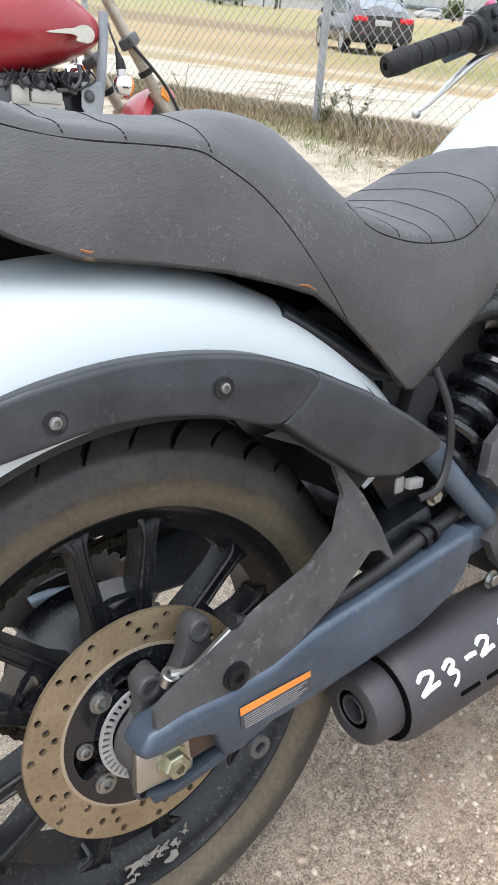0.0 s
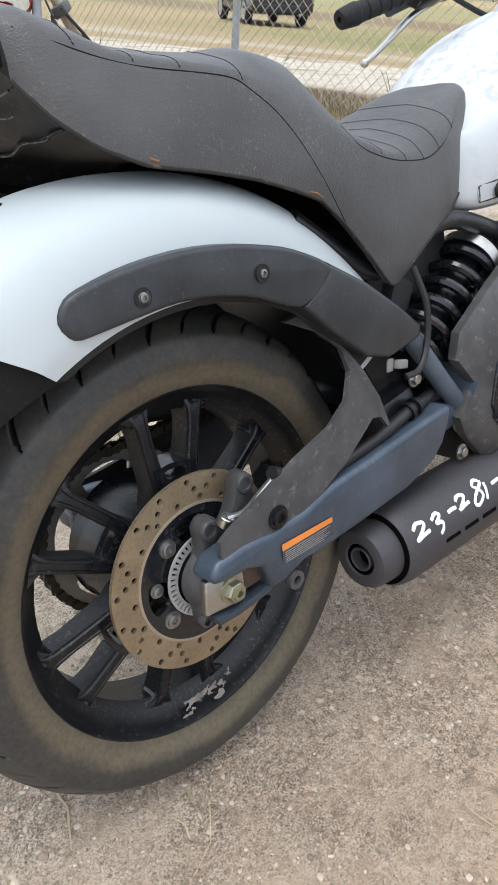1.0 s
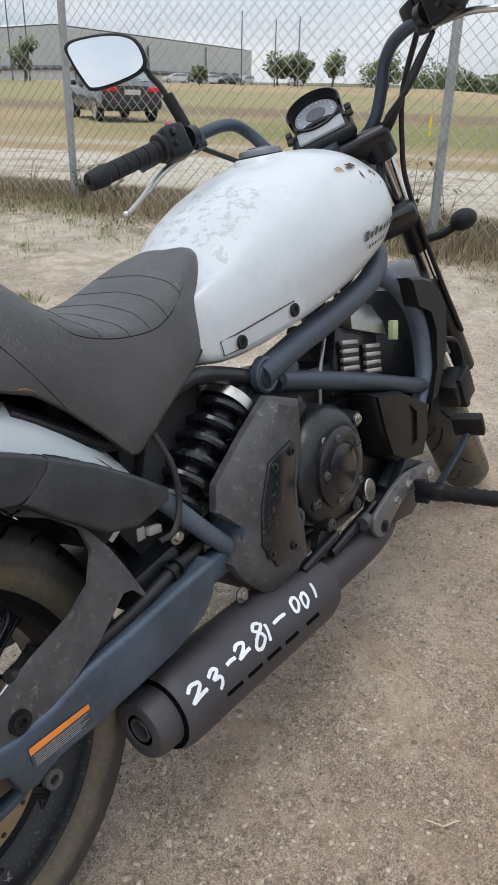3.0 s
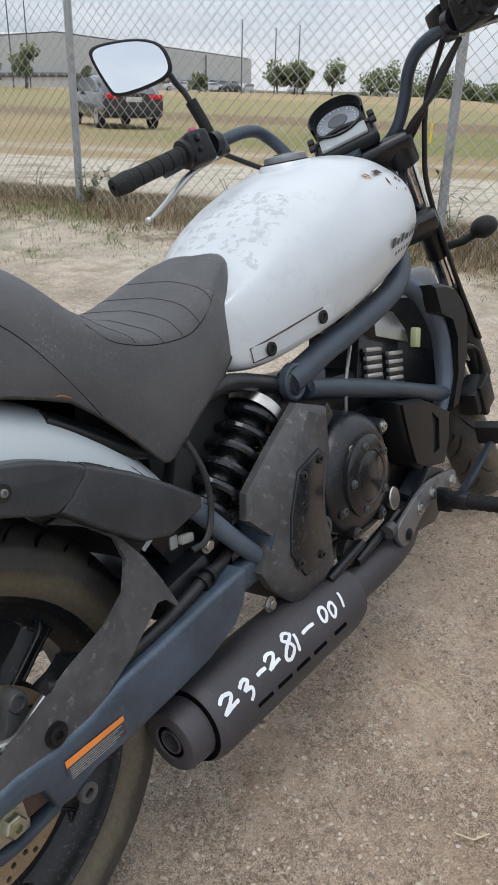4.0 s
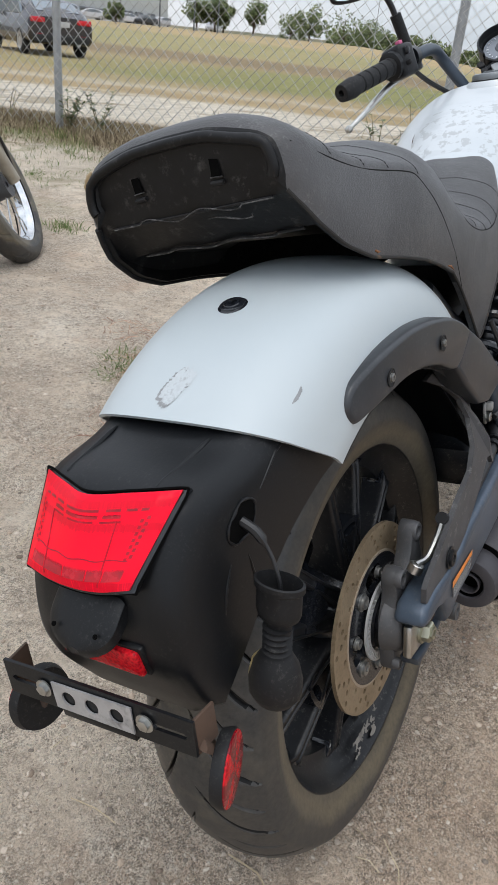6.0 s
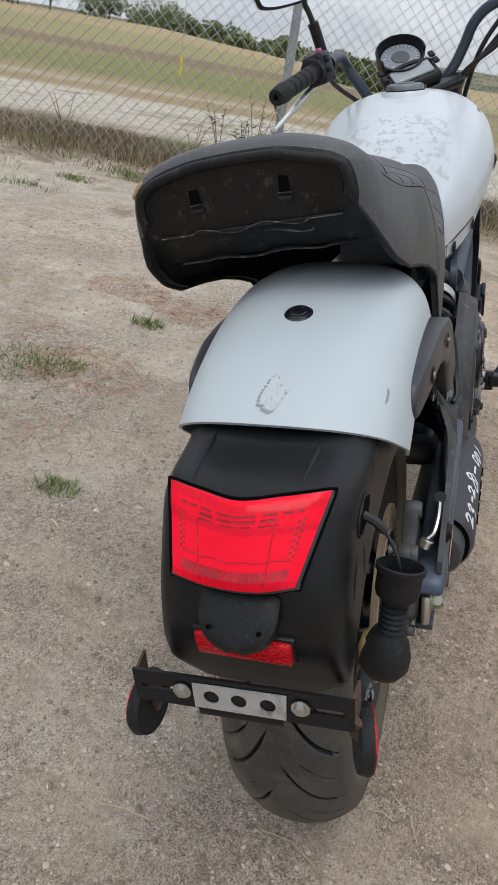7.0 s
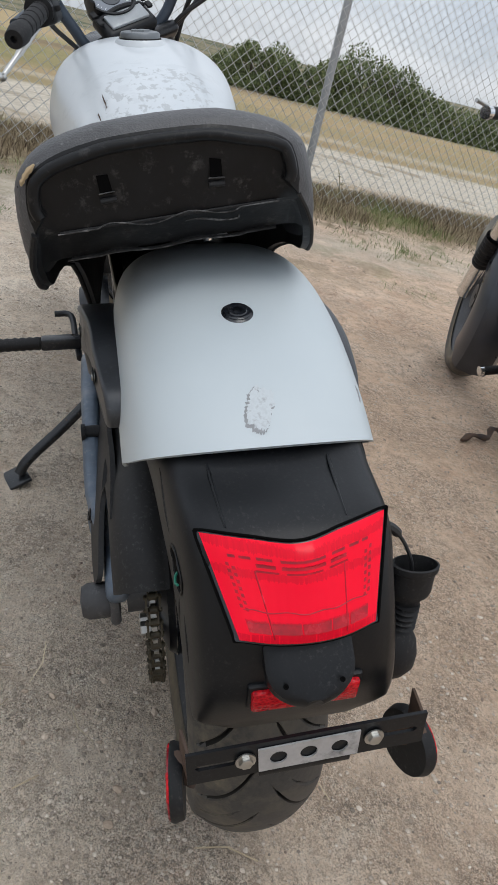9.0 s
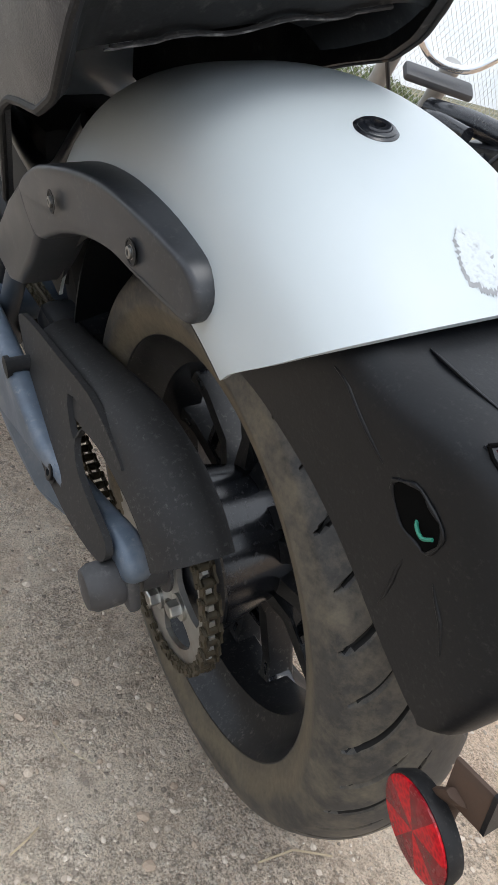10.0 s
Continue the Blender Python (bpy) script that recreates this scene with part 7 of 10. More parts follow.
# tank
TANK = [
    (0.535, 0.643, 0.720, 0.772, 0.085),
    (0.55, 0.637, 0.722, 0.786, 0.104),
    (0.58, 0.631, 0.728, 0.806, 0.118),
    (0.62, 0.630, 0.738, 0.826, 0.131),
    (0.68, 0.636, 0.750, 0.866, 0.151),
    (0.75, 0.647, 0.764, 0.893, 0.17),
    (0.83, 0.662, 0.779, 0.916, 0.188),
    (0.92, 0.680, 0.790, 0.936, 0.197),
    (1.0, 0.700, 0.795, 0.938, 0.192),
    (1.07, 0.715, 0.8, 0.926, 0.176),
    (1.12, 0.722, 0.803, 0.908, 0.153),
    (1.155, 0.735, 0.805, 0.882, 0.12),
    (1.175, 0.76, 0.806, 0.852, 0.085),
]
TX = [q[0] for q in TANK]


def tank_point(x, u, lift=0.0):
    """u from -1 (right lower edge) over the top to 1."""
    zb, zm, zt, w = (float(np.interp(x, TX, [q[k] for q in TANK])) for k in (1, 2, 3, 4))
    a = abs(u)
    bf = float(np.interp(x, [0.55, 0.7, 0.9, 1.1], [0.96, 0.88, 0.72, 0.66]))
    knots = [(0.0, 0.0, zt), (0.16, 0.3, zt - 0.004), (0.3, 0.56, zt - 0.016), (0.42, 0.76, zt - 0.04), (0.54, 0.91, zt - 0.5 * (zt - zm)), (0.66, 1.0, zm), (0.8, 0.75 + 0.25 * bf, zm - 0.45 * (zm - zb)), (0.9, 0.4 + 0.6 * bf, zm - 0.8 * (zm - zb)), (0.95, 0.2 + 0.8 * bf, zb + 0.012), (1.0, bf, zb)]
    us = [k[0] for k in knots]
    y, z = float(np.interp(a, us, [k[1] for k in knots])) * w, float(np.interp(a, us, [k[2] for k in knots]))
    c = Vector((0, 0, 0.8))
    d = Vector((0, y, z)) - c
    d = d * (1 + lift / max(0.05, d.length))
    return Vector((x, y_mid(x) + math.copysign(d.y, u), 0.8 + d.z))


def tank_bm():
    us = list(np.linspace(-1, 1, 49))
    xs = list(np.linspace(0.535, 0.62, 12)) + list(np.linspace(0.635, 1.12, 34)) + list(np.linspace(1.13, 1.175, 6))
    bm = loft([[tank_point(x, u) for u in us] for x in xs], closed=True, caps=True)
    for _ in range(5):
        bmesh.ops.smooth_vert(bm, verts=bm.verts, factor=0.5, use_axis_x=True, use_axis_y=True, use_axis_z=True)
    return bm


tank = part("fuel_tank", tank_bm(), "tank", moto, "white fuel tank with peeling clear coat and rust spots", 50)
tank_skin = BVHTree.FromBMesh(tank_bm())


def rust_bm(seed, at, long_, tall):
    """A ragged rust spot that follows the tank's skin."""
    bm = bmesh.new()
    loc, nrm, _, _ = tank_skin.find_nearest(Vector(at))
    if nrm.dot(Vector((0, -1, 0.6))) < 0:
        nrm = -nrm
    e1 = nrm.cross(Vector((0, 0, 1))).normalized()
    e2 = nrm.cross(e1)

    def on_skin(q):
        p, n_, _, _ = tank_skin.find_nearest(q)
        return p + nrm * 0.0006

    mid = bm.verts.new(on_skin(loc))
    ring = []
    for i in range(40):
        a = 2 * math.pi * i / 40
        k_ = 0.7 + 0.55 * noise.noise((1.5 * math.cos(a) + seed * 3, 1.5 * math.sin(a), 0.2)) + 0.2 * noise.noise((6 * math.cos(a), 6 * math.sin(a), seed))
        ring.append(bm.verts.new(on_skin(loc + e1 * long_ * k_ * math.cos(a) + e2 * tall * k_ * math.sin(a))))
    for i in range(40):
        bm.faces.new((mid, ring[i], ring[(i + 1) % 40]))
    return bm


M["rust_spot"] = surface("tank_rust", (0.16, 0.06, 0.03), grain=260, spots=70, rough=0.9, relief=0.5, wear=(0.3, 0.13, 0.05), amount=0.5, spread=0.4)
M["rust_stain"] = surface("rust_stain", (0.5, 0.36, 0.22), grain=160, spots=40, rough=0.6, relief=0.1, spread=0.25)
for seed, at, w_, h_, mat_ in ((1, (0.918, -0.134, 0.884), 0.017, 0.009, "rust_stain"), (2, (0.919, -0.134, 0.887), 0.016, 0.006, "rust_spot"), (3, (0.975, -0.147, 0.872), 0.006, 0.011, "rust_spot"), (4, (1.02, -0.14, 0.875), 0.014, 0.006, "rust_spot"), (5, (1.035, -0.137, 0.868), 0.008, 0.005, "rust_spot"), (6, (0.99, -0.146, 0.855), 0.003, 0.003, "rust_spot"), (7, (1.045, -0.137, 0.85), 0.004, 0.004, "rust_spot")):
    part("rust_spot", rust_bm(seed, at, w_, h_), mat_, tank, "brown rust spot")
def side_y(x, z):
    """How far out the tank's right skin lies."""
    hit = tank_skin.ray_cast(Vector((x, -0.5, z)), Vector((0, 1, 0)))[0]
    return hit.y if hit else -0.12


flange = part("mounting_flange", plate(smooth2([(0.571, 0.676), (0.6, 0.68), (0.65, 0.69), (0.7, 0.7), (0.738, 0.704), (0.748, 0.692), (0.738, 0.68), (0.7, 0.672), (0.64, 0.662), (0.6, 0.656), (0.576, 0.654)], 3), -0.001, 0.001), "tank", tank, "white flange with rusty edges")
for v in flange.data.vertices:
    v.co.y = side_y(v.co.x, v.co.z) - 0.0012 + v.co.y
for p in ([(0.571, 0.676), (0.573, 0.665), (0.576, 0.654)], [(0.571, 0.676), (0.6, 0.681), (0.63, 0.687), (0.66, 0.693), (0.69, 0.699), (0.72, 0.704)], [(0.576, 0.654), (0.59, 0.655), (0.606, 0.657)]):
    part("rust_line", tube([(x, side_y(x, z) - 0.001, z) for x, z in p], 0.0014, 6), "rust", tank, "rust along the flange")
for bx, bz in ((0.607, 0.667), (0.718, 0.69)):
    part("rubber_plug", turned([(0, 0), (0, 0.0115), (0.004, 0.0105), (0.004, 0.006), (0.001, 0.005), (0.001, 0)], (bx, side_y(bx, bz) - 0.002, bz), (0, -1, 0.0), 20), "rubber", tank)


def patch_bm(seed, x0, u0, lx, lu, lift=0.0012, tear=0.55, n=22):
    """An uneven spot on the tank's skin."""
    rng = random.Random(seed)
    bm = bmesh.new()
    c = bm.verts.new(tank_point(x0, u0, lift))
    vs = []
    for i in range(n):
        a = 2 * math.pi * i / n
        k = 1 - tear * rng.random()
        vs.append(bm.verts.new(tank_point(x0 + lx * math.cos(a) * k, u0 + lu * math.sin(a) * k, lift)))
    for i in range(n):
        bm.faces.new((c, vs[i], vs[(i + 1) % n]))
    return bm


for sd_, x0, u0, lx, lu in ((1, 0.955, -0.445, 0.02, 0.02), (2, 1.05, -0.4, 0.009, 0.014), (3, 1.075, -0.4, 0.012, 0.02), (4, 1.06, -0.44, 0.004, 0.01), (6, 1.09, -0.47, 0.006, 0.012)):
    part("rust_spot", patch_bm(sd_, x0, u0, lx, lu, 0.0025), "rust", tank, "brown rust spot")
for sd_, x0, u0, lx, lu in ((11, 0.68, 0.31, 0.02, 0.006), (12, 0.66, 0.37, 0.012, 0.005)):
    part("paint_crack", patch_bm(sd_, x0, u0, lx, lu, 0.002), "rust", tank, "dark crack in the paint")

# fuel cap
CAPC = Vector((0.91, y_mid(0.91), 0.933))
capn = (-0.03, 0.0, 1.0)
cap = part("fuel_cap", turned([(-0.02, 0.0), (-0.02, 0.056), (-0.004, 0.05), (0.001, 0.046), (0.001, 0.0435), (-0.002, 0.041), (-0.002, 0)], CAPC, capn, 48), "tank", tank, "white raised filler ring")
capm = surface("grey_fuel_cap", (0.2, 0.215, 0.225), grain=260, rough=0.42, metal=0.5, relief=0.05)
part("cap_seal", turned([(-0.002, 0.041), (0.003, 0.041), (0.004, 0.0)], CAPC, capn, 40), "void", tank)
part("cap_lid", turned([(0.002, 0.0), (0.002, 0.0395), (0.009, 0.0395), (0.013, 0.037), (0.0145, 0.031), (0.014, 0)], CAPC, capn, 44), capm, tank, "grey metal fuel cap")
part("cap_flap", turned([(0.014, 0.0), (0.014, 0.021), (0.017, 0.02), (0.017, 0)], CAPC, capn, 5), capm, tank, "key flap of the cap")

# marks on the tank's right side: plain bars for the maker's name and the model's name
darkmark = surface("dark_grey_mark", (0.06, 0.065, 0.07), rough=0.5, relief=0.0)


def side_bar(x0, x1, u0, u1, lift=0.002):
    bm = bmesh.new()
    n = 8
    rows = [[bm.verts.new(tank_point(x0 + (x1 - x0) * i / n, u, lift)) for i in range(n + 1)] for u in (u0, u1)]
    for i in range(n):
        bm.faces.new((rows[0][i], rows[0][i + 1], rows[1][i + 1], rows[1][i]))
    return bm


for k in range(8):
    x0 = 0.915 + k * 0.0205
    part("maker_mark", side_bar(x0, x0 + (0.0115 if k % 3 else 0.0135), -0.735, -0.703 + (0.014 if k in (0, 2, 6) else 0.0)), darkmark, tank, "dark plain lettering bar")
for k in range(6):
    x0 = 0.935 + k * 0.014
    part("model_mark", side_bar(x0, x0 + 0.008, -0.785, -0.768), darkmark, tank, "dark plain lettering bar")

# ---- front end, turned to the left about the steering axis ----
STEER_A, STEER_D = Vector((1.695, 0.012, 0.0)), Vector((-math.sin(radians(31)), 0, math.cos(radians(31))))
STEER = Matrix.Translation(STEER_A) @ Matrix.Rotation(radians(32), 4, STEER_D) @ Matrix.Translation(-STEER_A)


def fp(name, bm, mat, parent, label="", sharp=38.0, off=(0, 0, 0)):
    return part(name, bm, mat, parent, label, sharp, STEER @ Matrix.Translation((off[0], 0.012 + off[1], off[2])))


def on_axis(z):
    """A point of the steering axis at that height, before the turn."""
    return 1.695 - math.tan(radians(31)) * z


FAX = (1.575, 0.0, 0.3125)
bars = fp("handlebar", tube(spline([(0.97, 0.33, 1.04), (1.05, 0.22, 1.055), (1.13, 0.165, 1.06), (1.178, 0.14, 1.035), (1.19, 0.115, 0.98), (1.195, 0.085, 0.93), (1.195, 0.0, 0.922), (1.185, -0.07, 0.923), (1.168, -0.108, 0.945), (1.145, -0.138, 0.985), (1.12, -0.16, 1.022), (1.08, -0.19, 1.043), (1.02, -0.24, 1.043), (0.94, -0.345, 1.03)], 6), 0.0125, 14), "frame_steel", moto, "blue-black handlebar turned to the left")
for s in (1, -1):
    end_off = (0, 0, 0) if s > 0 else (-0.03, -0.018, -0.011)
    a, b = Vector((0.965, s * 0.275, 1.05)), Vector((0.845, s * 0.394, 1.033))
    d = (b - a).normalized()
    ln = (b - a).length
    grip_prof = [(0.0, 0.0), (0.0, 0.0215), (0.006, 0.0215), (0.008, 0.0175)]
    for k in range(5):
        f = 0.016 + k * 0.024
        grip_prof += [(f, 0.0175), (f + 0.002, 0.0155), (f + 0.004, 0.0155), (f + 0.006, 0.0175)]
    grip_prof += [(ln - 0.038, 0.0178), (ln - 0.036, 0.0195), (ln - 0.03, 0.0195), (ln - 0.002, 0.0165), (ln, 0.015), (ln, 0.006), (ln - 0.01, 0.005), (ln - 0.01, 0)]
    fp("grip", turned(grip_prof, a, d, 24), "rubber", bars, "ribbed black rubber grip", off=end_off)
    sw = fp("switch_box", box((0.052, 0.05, 0.062), (0.99, s * 0.256, 1.052), (0, 0, -s * 42), 0.01, 3), "dark_plastic", bars, "black switch box", off=end_off)
    fp("switch_lip", turned([(0, 0.0), (0, 0.026), (0.012, 0.027), (0.016, 0.02), (0.016, 0)], (0.972, s * 0.272, 1.051), d, 24), "dark_plastic", bars, off=end_off)
    fp("button", box((0.012, 0.012, 0.008), (0.985, s * 0.248, 1.086), (0, 0, -s * 42), 0.002), surface("pink_red_button", (0.6, 0.05, 0.12), rough=0.4) if s < 0 else surface("faded_pink_button", (0.55, 0.12, 0.25), rough=0.5), bars, "faded red button", off=end_off)
    fp("button", box((0.008, 0.016, 0.014), (0.966, s * 0.242, 1.066), (0, 10, -s * 42), 0.003), "engine", bars, off=end_off)
    fp("button", box((0.008, 0.02, 0.01), (0.964, s * 0.246, 1.044), (0, 0, -s * 42), 0.003), "rubber", bars, off=end_off)
    fp("lever_clamp", join(tube([(1.02, s * 0.232, 1.054), (1.035, s * 0.222, 1.055)], 0.0215, 18), box((0.03, 0.04, 0.035), (1.045, s * 0.228, 1.045), (0, 0, -s * 30), 0.006)), "engine", bars, off=end_off)
    fp("mirror_stem", tube([(1.03, s * 0.228, 1.065), (1.025, s * 0.23, 1.1), (1.016, s * 0.234, 1.14)], 0.0115, 14), "rubber", bars, off=end_off)
    fp("mirror_arm", tube(spline([(1.018, s * 0.233, 1.12), (1.01, s * 0.237, 1.155), (1.0, s * 0.244, 1.178), (0.985, s * 0.245, 1.19), (0.965, s * 0.255, 1.2)], 5), 0.006, 10), "engine", bars, off=end_off)
    c = Vector((0.942, s * 0.293, 1.222))
    ax1, ax2 = Vector((-0.45, s * 0.55, 0.55)).normalized(), None
    nrm = Vector((-0.9, -s * 0.1, -0.12)).normalized()
    ax1 = (Vector((-0.2, s * 1.0, 0.28)) - nrm * Vector((-0.2, s * 1.0, 0.28)).dot(nrm)).normalized()
    ax2 = nrm.cross(ax1).normalized()
    if ax2.z < 0:
        ax2 = -ax2
    outline = smooth2([(-0.08, -0.012), (-0.066, 0.03), (-0.02, 0.049), (0.05, 0.052), (0.082, 0.044), (0.082, 0.02), (0.06, -0.035), (0.045, -0.05), (0.0, -0.048), (-0.06, -0.034)], 3)
    shell = loft([[c + ax1 * p * k + ax2 * q * k - nrm * dd for p, q in outline] for k, dd in ((0.84, 0.0), (0.885, 0.004), (0.88, 0.012), (0.73, 0.026), (0.35, 0.036))])
    mir = fp("mirror_shell", shell, "rubber", bars, "black mirror shell", off=end_off)
    glass = loft([[c + ax1 * p * 0.8 + ax2 * q * 0.78 + nrm * dd for p, q in outline] for dd in (-0.002, 0.0022)])
    gm, gnt, gp = node_mat("mirror_glass")
    gp.inputs["Base Color"].default_value, gp.inputs["Metallic"].default_value, gp.inputs["Roughness"].default_value = (0.88, 0.9, 0.92, 1), 1.0, 0.02
    fp("mirror_glass", glass, gm, bars, "mirror glass showing the sky", 20, off=end_off)
    lev = [(1.045, s * 0.222, 1.035), (1.0, s * 0.285, 1.02), (0.985, s * 0.33, 1.0), (0.975, s * 0.37, 0.982), (0.968, s * 0.39, 0.974)]
    fp("lever", tube(spline(lev, 5), [0.0075] * 12 + [0.0058] * 6 + [0.0048] * 3, 10, squash=0.75), "bare", bars, "bare silver lever", off=end_off)
    fp("lever_ball", turned([(-0.009, 0.0), (-0.006, 0.006), (0.0, 0.0085), (0.006, 0.006), (0.009, 0)], (0.966, s * 0.394, 0.972), (0, 1, 0), 14), "bare", bars, off=end_off)
    # fork leg
    off = Vector((math.cos(radians(31)), 0, math.sin(radians(31)))) * 0.045
    top_ = Vector((on_axis(0.895), s * 0.095, 0.895)) + off
    bot_ = Vector((FAX[0] + 0.0, s * 0.095, FAX[2]))
    fp("fork_tube", tube([top_, top_.lerp(bot_, 0.62)], 0.0205, 20), "chrome", bars, "chrome fork tube")
    fp("fork_slider", tube([top_.lerp(bot_, 0.55), bot_], [0.028, 0.027], 20), "engine", bars, "black fork slider")
    fp("fork_cover", tube([top_.lerp(bot_, 0.3), top_.lerp(bot_, 0.42)], 0.027, 18), "engine", bars)
    fp("indicator_arm", tube([top_.lerp(bot_, 0.4), top_.lerp(bot_, 0.4) + Vector((-0.01, s * 0.06, -0.008)), top_.lerp(bot_, 0.4) + Vector((-0.02, s * 0.092, -0.002))], 0.0095, 12), "rubber", bars, "black rubber indicator stalk")
    ic = top_.lerp(bot_, 0.4) + Vector((-0.024, s * 0.112, 0.004))
    fp("front_indicator", loft([[ic + Vector((dx, w * math.cos(t), 0.8 * w * math.sin(t))) for t in np.linspace(0, 2 * math.pi, 20, endpoint=False)] for dx, w in ((-0.03, 0.006), (-0.024, 0.02), (-0.008, 0.03), (0.012, 0.03), (0.02, 0.022))]), "rubber", bars, "black front indicator")
fp("brake_reservoir", box((0.05, 0.075, 0.035), (1.075, -0.235, 1.075), (0, 0, 25), 0.006), "dark_plastic", bars, "black brake fluid reservoir", off=(-0.03, -0.018, -0.011))
fp("upper_clamp", join(box((0.09, 0.25, 0.03), (on_axis(0.9) + 0.03, 0, 0.9), (0, 31, 0), 0.012, 3), *[tube([(on_axis(0.88) + 0.04, q, 0.875), (on_axis(0.925) + 0.04, q, 0.925)], 0.032, 20) for q in (-0.095, 0.095)]), "engine", bars, "black upper fork clamp")
fp("lower_clamp", box((0.08, 0.24, 0.035), (on_axis(0.74) + 0.03, 0, 0.74), (0, 31, 0), 0.01, 2), "engine", bars)
for k in range(3):
    fp("control_cable", tube(spline([(1.02, -0.25, 1.015), (1.08, -0.205 + k * 0.008, 0.985 - k * 0.012), (1.15, -0.14 + k * 0.01, 0.925), (1.2, -0.09, 0.88 - 0.01 * k), (1.2, -0.06, 0.8)], 6), 0.0048, 8), "hose", bars, "black control cable")
fp("control_cable", tube(spline([(1.06, 0.225, 1.035), (1.12, 0.19, 1.0), (1.18, 0.12, 0.93), (1.21, 0.08, 0.85)], 6), 0.0052, 8), "hose", bars)
fp("brake_hose", tube(spline([(1.06, -0.23, 1.035), (1.14, -0.175, 0.965), (1.2, -0.14, 0.88), (1.24, -0.12, 0.8), (1.35, -0.115, 0.62), (1.48, -0.12, 0.42)], 6), 0.0058, 8), "hose", bars)
# meter
MC, MN = Vector((1.203, 0.0, 1.005)), Vector((-0.62, 0, 0.78)).normalized()
meter = fp("instrument", turned([(-0.05, 0.0), (-0.05, 0.03), (-0.03, 0.052), (0.0, 0.057), (0.012, 0.057), (0.012, 0.052), (0.002, 0.049), (0.002, 0.0)], MC, MN, 44), "dark_plastic", moto, "round speedometer over a grey display in a black housing")
fp("hood", loft([[MC + MN * h + (Vector((0.78, 0, 0.62)) * math.cos(a) + Vector((0, 1, 0)) * math.sin(a)) * r for a in np.linspace(-1.9, 1.9, 26)] for h, r in ((-0.01, 0.057), (0.024, 0.06), (0.026, 0.056), (0.0, 0.052))], closed=False, caps=False), "dark_plastic", meter)
fp("dial", turned([(0.004, 0.0), (0.004, 0.047), (0.0055, 0.047), (0.0055, 0.0)], MC, MN, 40), surface("grey_dial", (0.2, 0.22, 0.25), rough=0.3, relief=0.0, grain=60), meter, "grey dial with white scale")
fp("dial_hub", turned([(0.0055, 0.0), (0.0055, 0.022), (0.007, 0.021), (0.007, 0)], MC, MN, 32), surface("dark_dial_hub", (0.06, 0.065, 0.075), rough=0.4, relief=0.0), meter)
ud, vd = Vector((0.78, 0, 0.62)), Vector((0, -1, 0))
for k in range(19):
    a = radians(-130 + 260 * k / 18)
    p = MC + MN * 0.0062 + (ud * math.cos(a) + vd * math.sin(a)) * (0.041)
    q = MC + MN * 0.0062 + (ud * math.cos(a) + vd * math.sin(a)) * (0.036 if k % 2 == 0 else 0.038)
    fp("scale_mark", tube([p, q], 0.0009, 5), "paint_white", meter)
disp = box((0.04, 0.1, 0.008), bevel=0.003)
disp.transform(Matrix.Translation(MC + MN * 0.004 - ud * 0.062) @ Matrix(((ud.x, 0, MN.x, 0), (0, 1, 0, 0), (ud.z, 0, MN.z, 0), (0, 0, 0, 1))))
fp("display", disp, surface("grey_lcd", (0.3, 0.32, 0.33), rough=0.25, relief=0.0, grain=60), meter, "blank grey display")
hous = box((0.075, 0.135, 0.03), bevel=0.012, seg=3)
hous.transform(Matrix.Translation(MC - MN * 0.014 - ud * 0.058) @ Matrix(((ud.x, 0, MN.x, 0), (0, 1, 0, 0), (ud.z, 0, MN.z, 0), (0, 0, 0, 1))))
fp("display_housing", hous, "dark_plastic", meter)
brow = tube([MC + MN * 0.008 - ud * 0.036 + Vector((0, y, -0.012 * (y / 0.06) ** 2)) for y in np.linspace(-0.06, 0.06, 9)], 0.006, 8)
fp("housing_brow", brow, "dark_plastic", meter)
for s in (1, -1):
    for k in range(2):
        bb = box((0.018, 0.014, 0.008), bevel=0.003)
        bb.transform(Matrix.Translation(MC + MN * 0.006 - ud * (0.03 + 0.024 * k) + Vector((0, s * 0.066, 0))) @ Matrix(((ud.x, 0, MN.x, 0), (0, 1, 0, 0), (ud.z, 0, MN.z, 0), (0, 0, 0, 1))))
        fp("meter_button", bb, "rubber", meter)
fp("headlamp_shell", loft([[(1.3 + dx, w * math.cos(a), 0.86 + w * math.sin(a)) for a in np.linspace(0, 2 * math.pi, 24, endpoint=False)] for dx, w in ((-0.05, 0.04), (-0.02, 0.075), (0.04, 0.085), (0.06, 0.08))]), "black_paint", moto, "black headlamp shell")
# front wheel, fender and caliper
fw = fp("front_wheel", lathe([(-0.04, 0.015), (-0.045, 0.035), (0, 0.04), (0.045, 0.035), (0.04, 0.015)], 32, FAX), "black_paint", moto, "black cast front wheel turned to the left")
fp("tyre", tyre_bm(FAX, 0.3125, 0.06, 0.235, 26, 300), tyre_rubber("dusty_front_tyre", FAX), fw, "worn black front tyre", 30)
fp("rim", rim_bm(FAX, 0.24, 0.045), "black_paint", fw)
for k in range(10):
    a = radians(36 * k)
    fp("spoke", tube([(FAX[0] + 0.03 * math.cos(a), 0, FAX[2] + 0.03 * math.sin(a)), (FAX[0] + 0.21 * math.cos(a), 0, FAX[2] + 0.21 * math.sin(a))], 0.011, 8), "black_paint", fw)
ffr = []
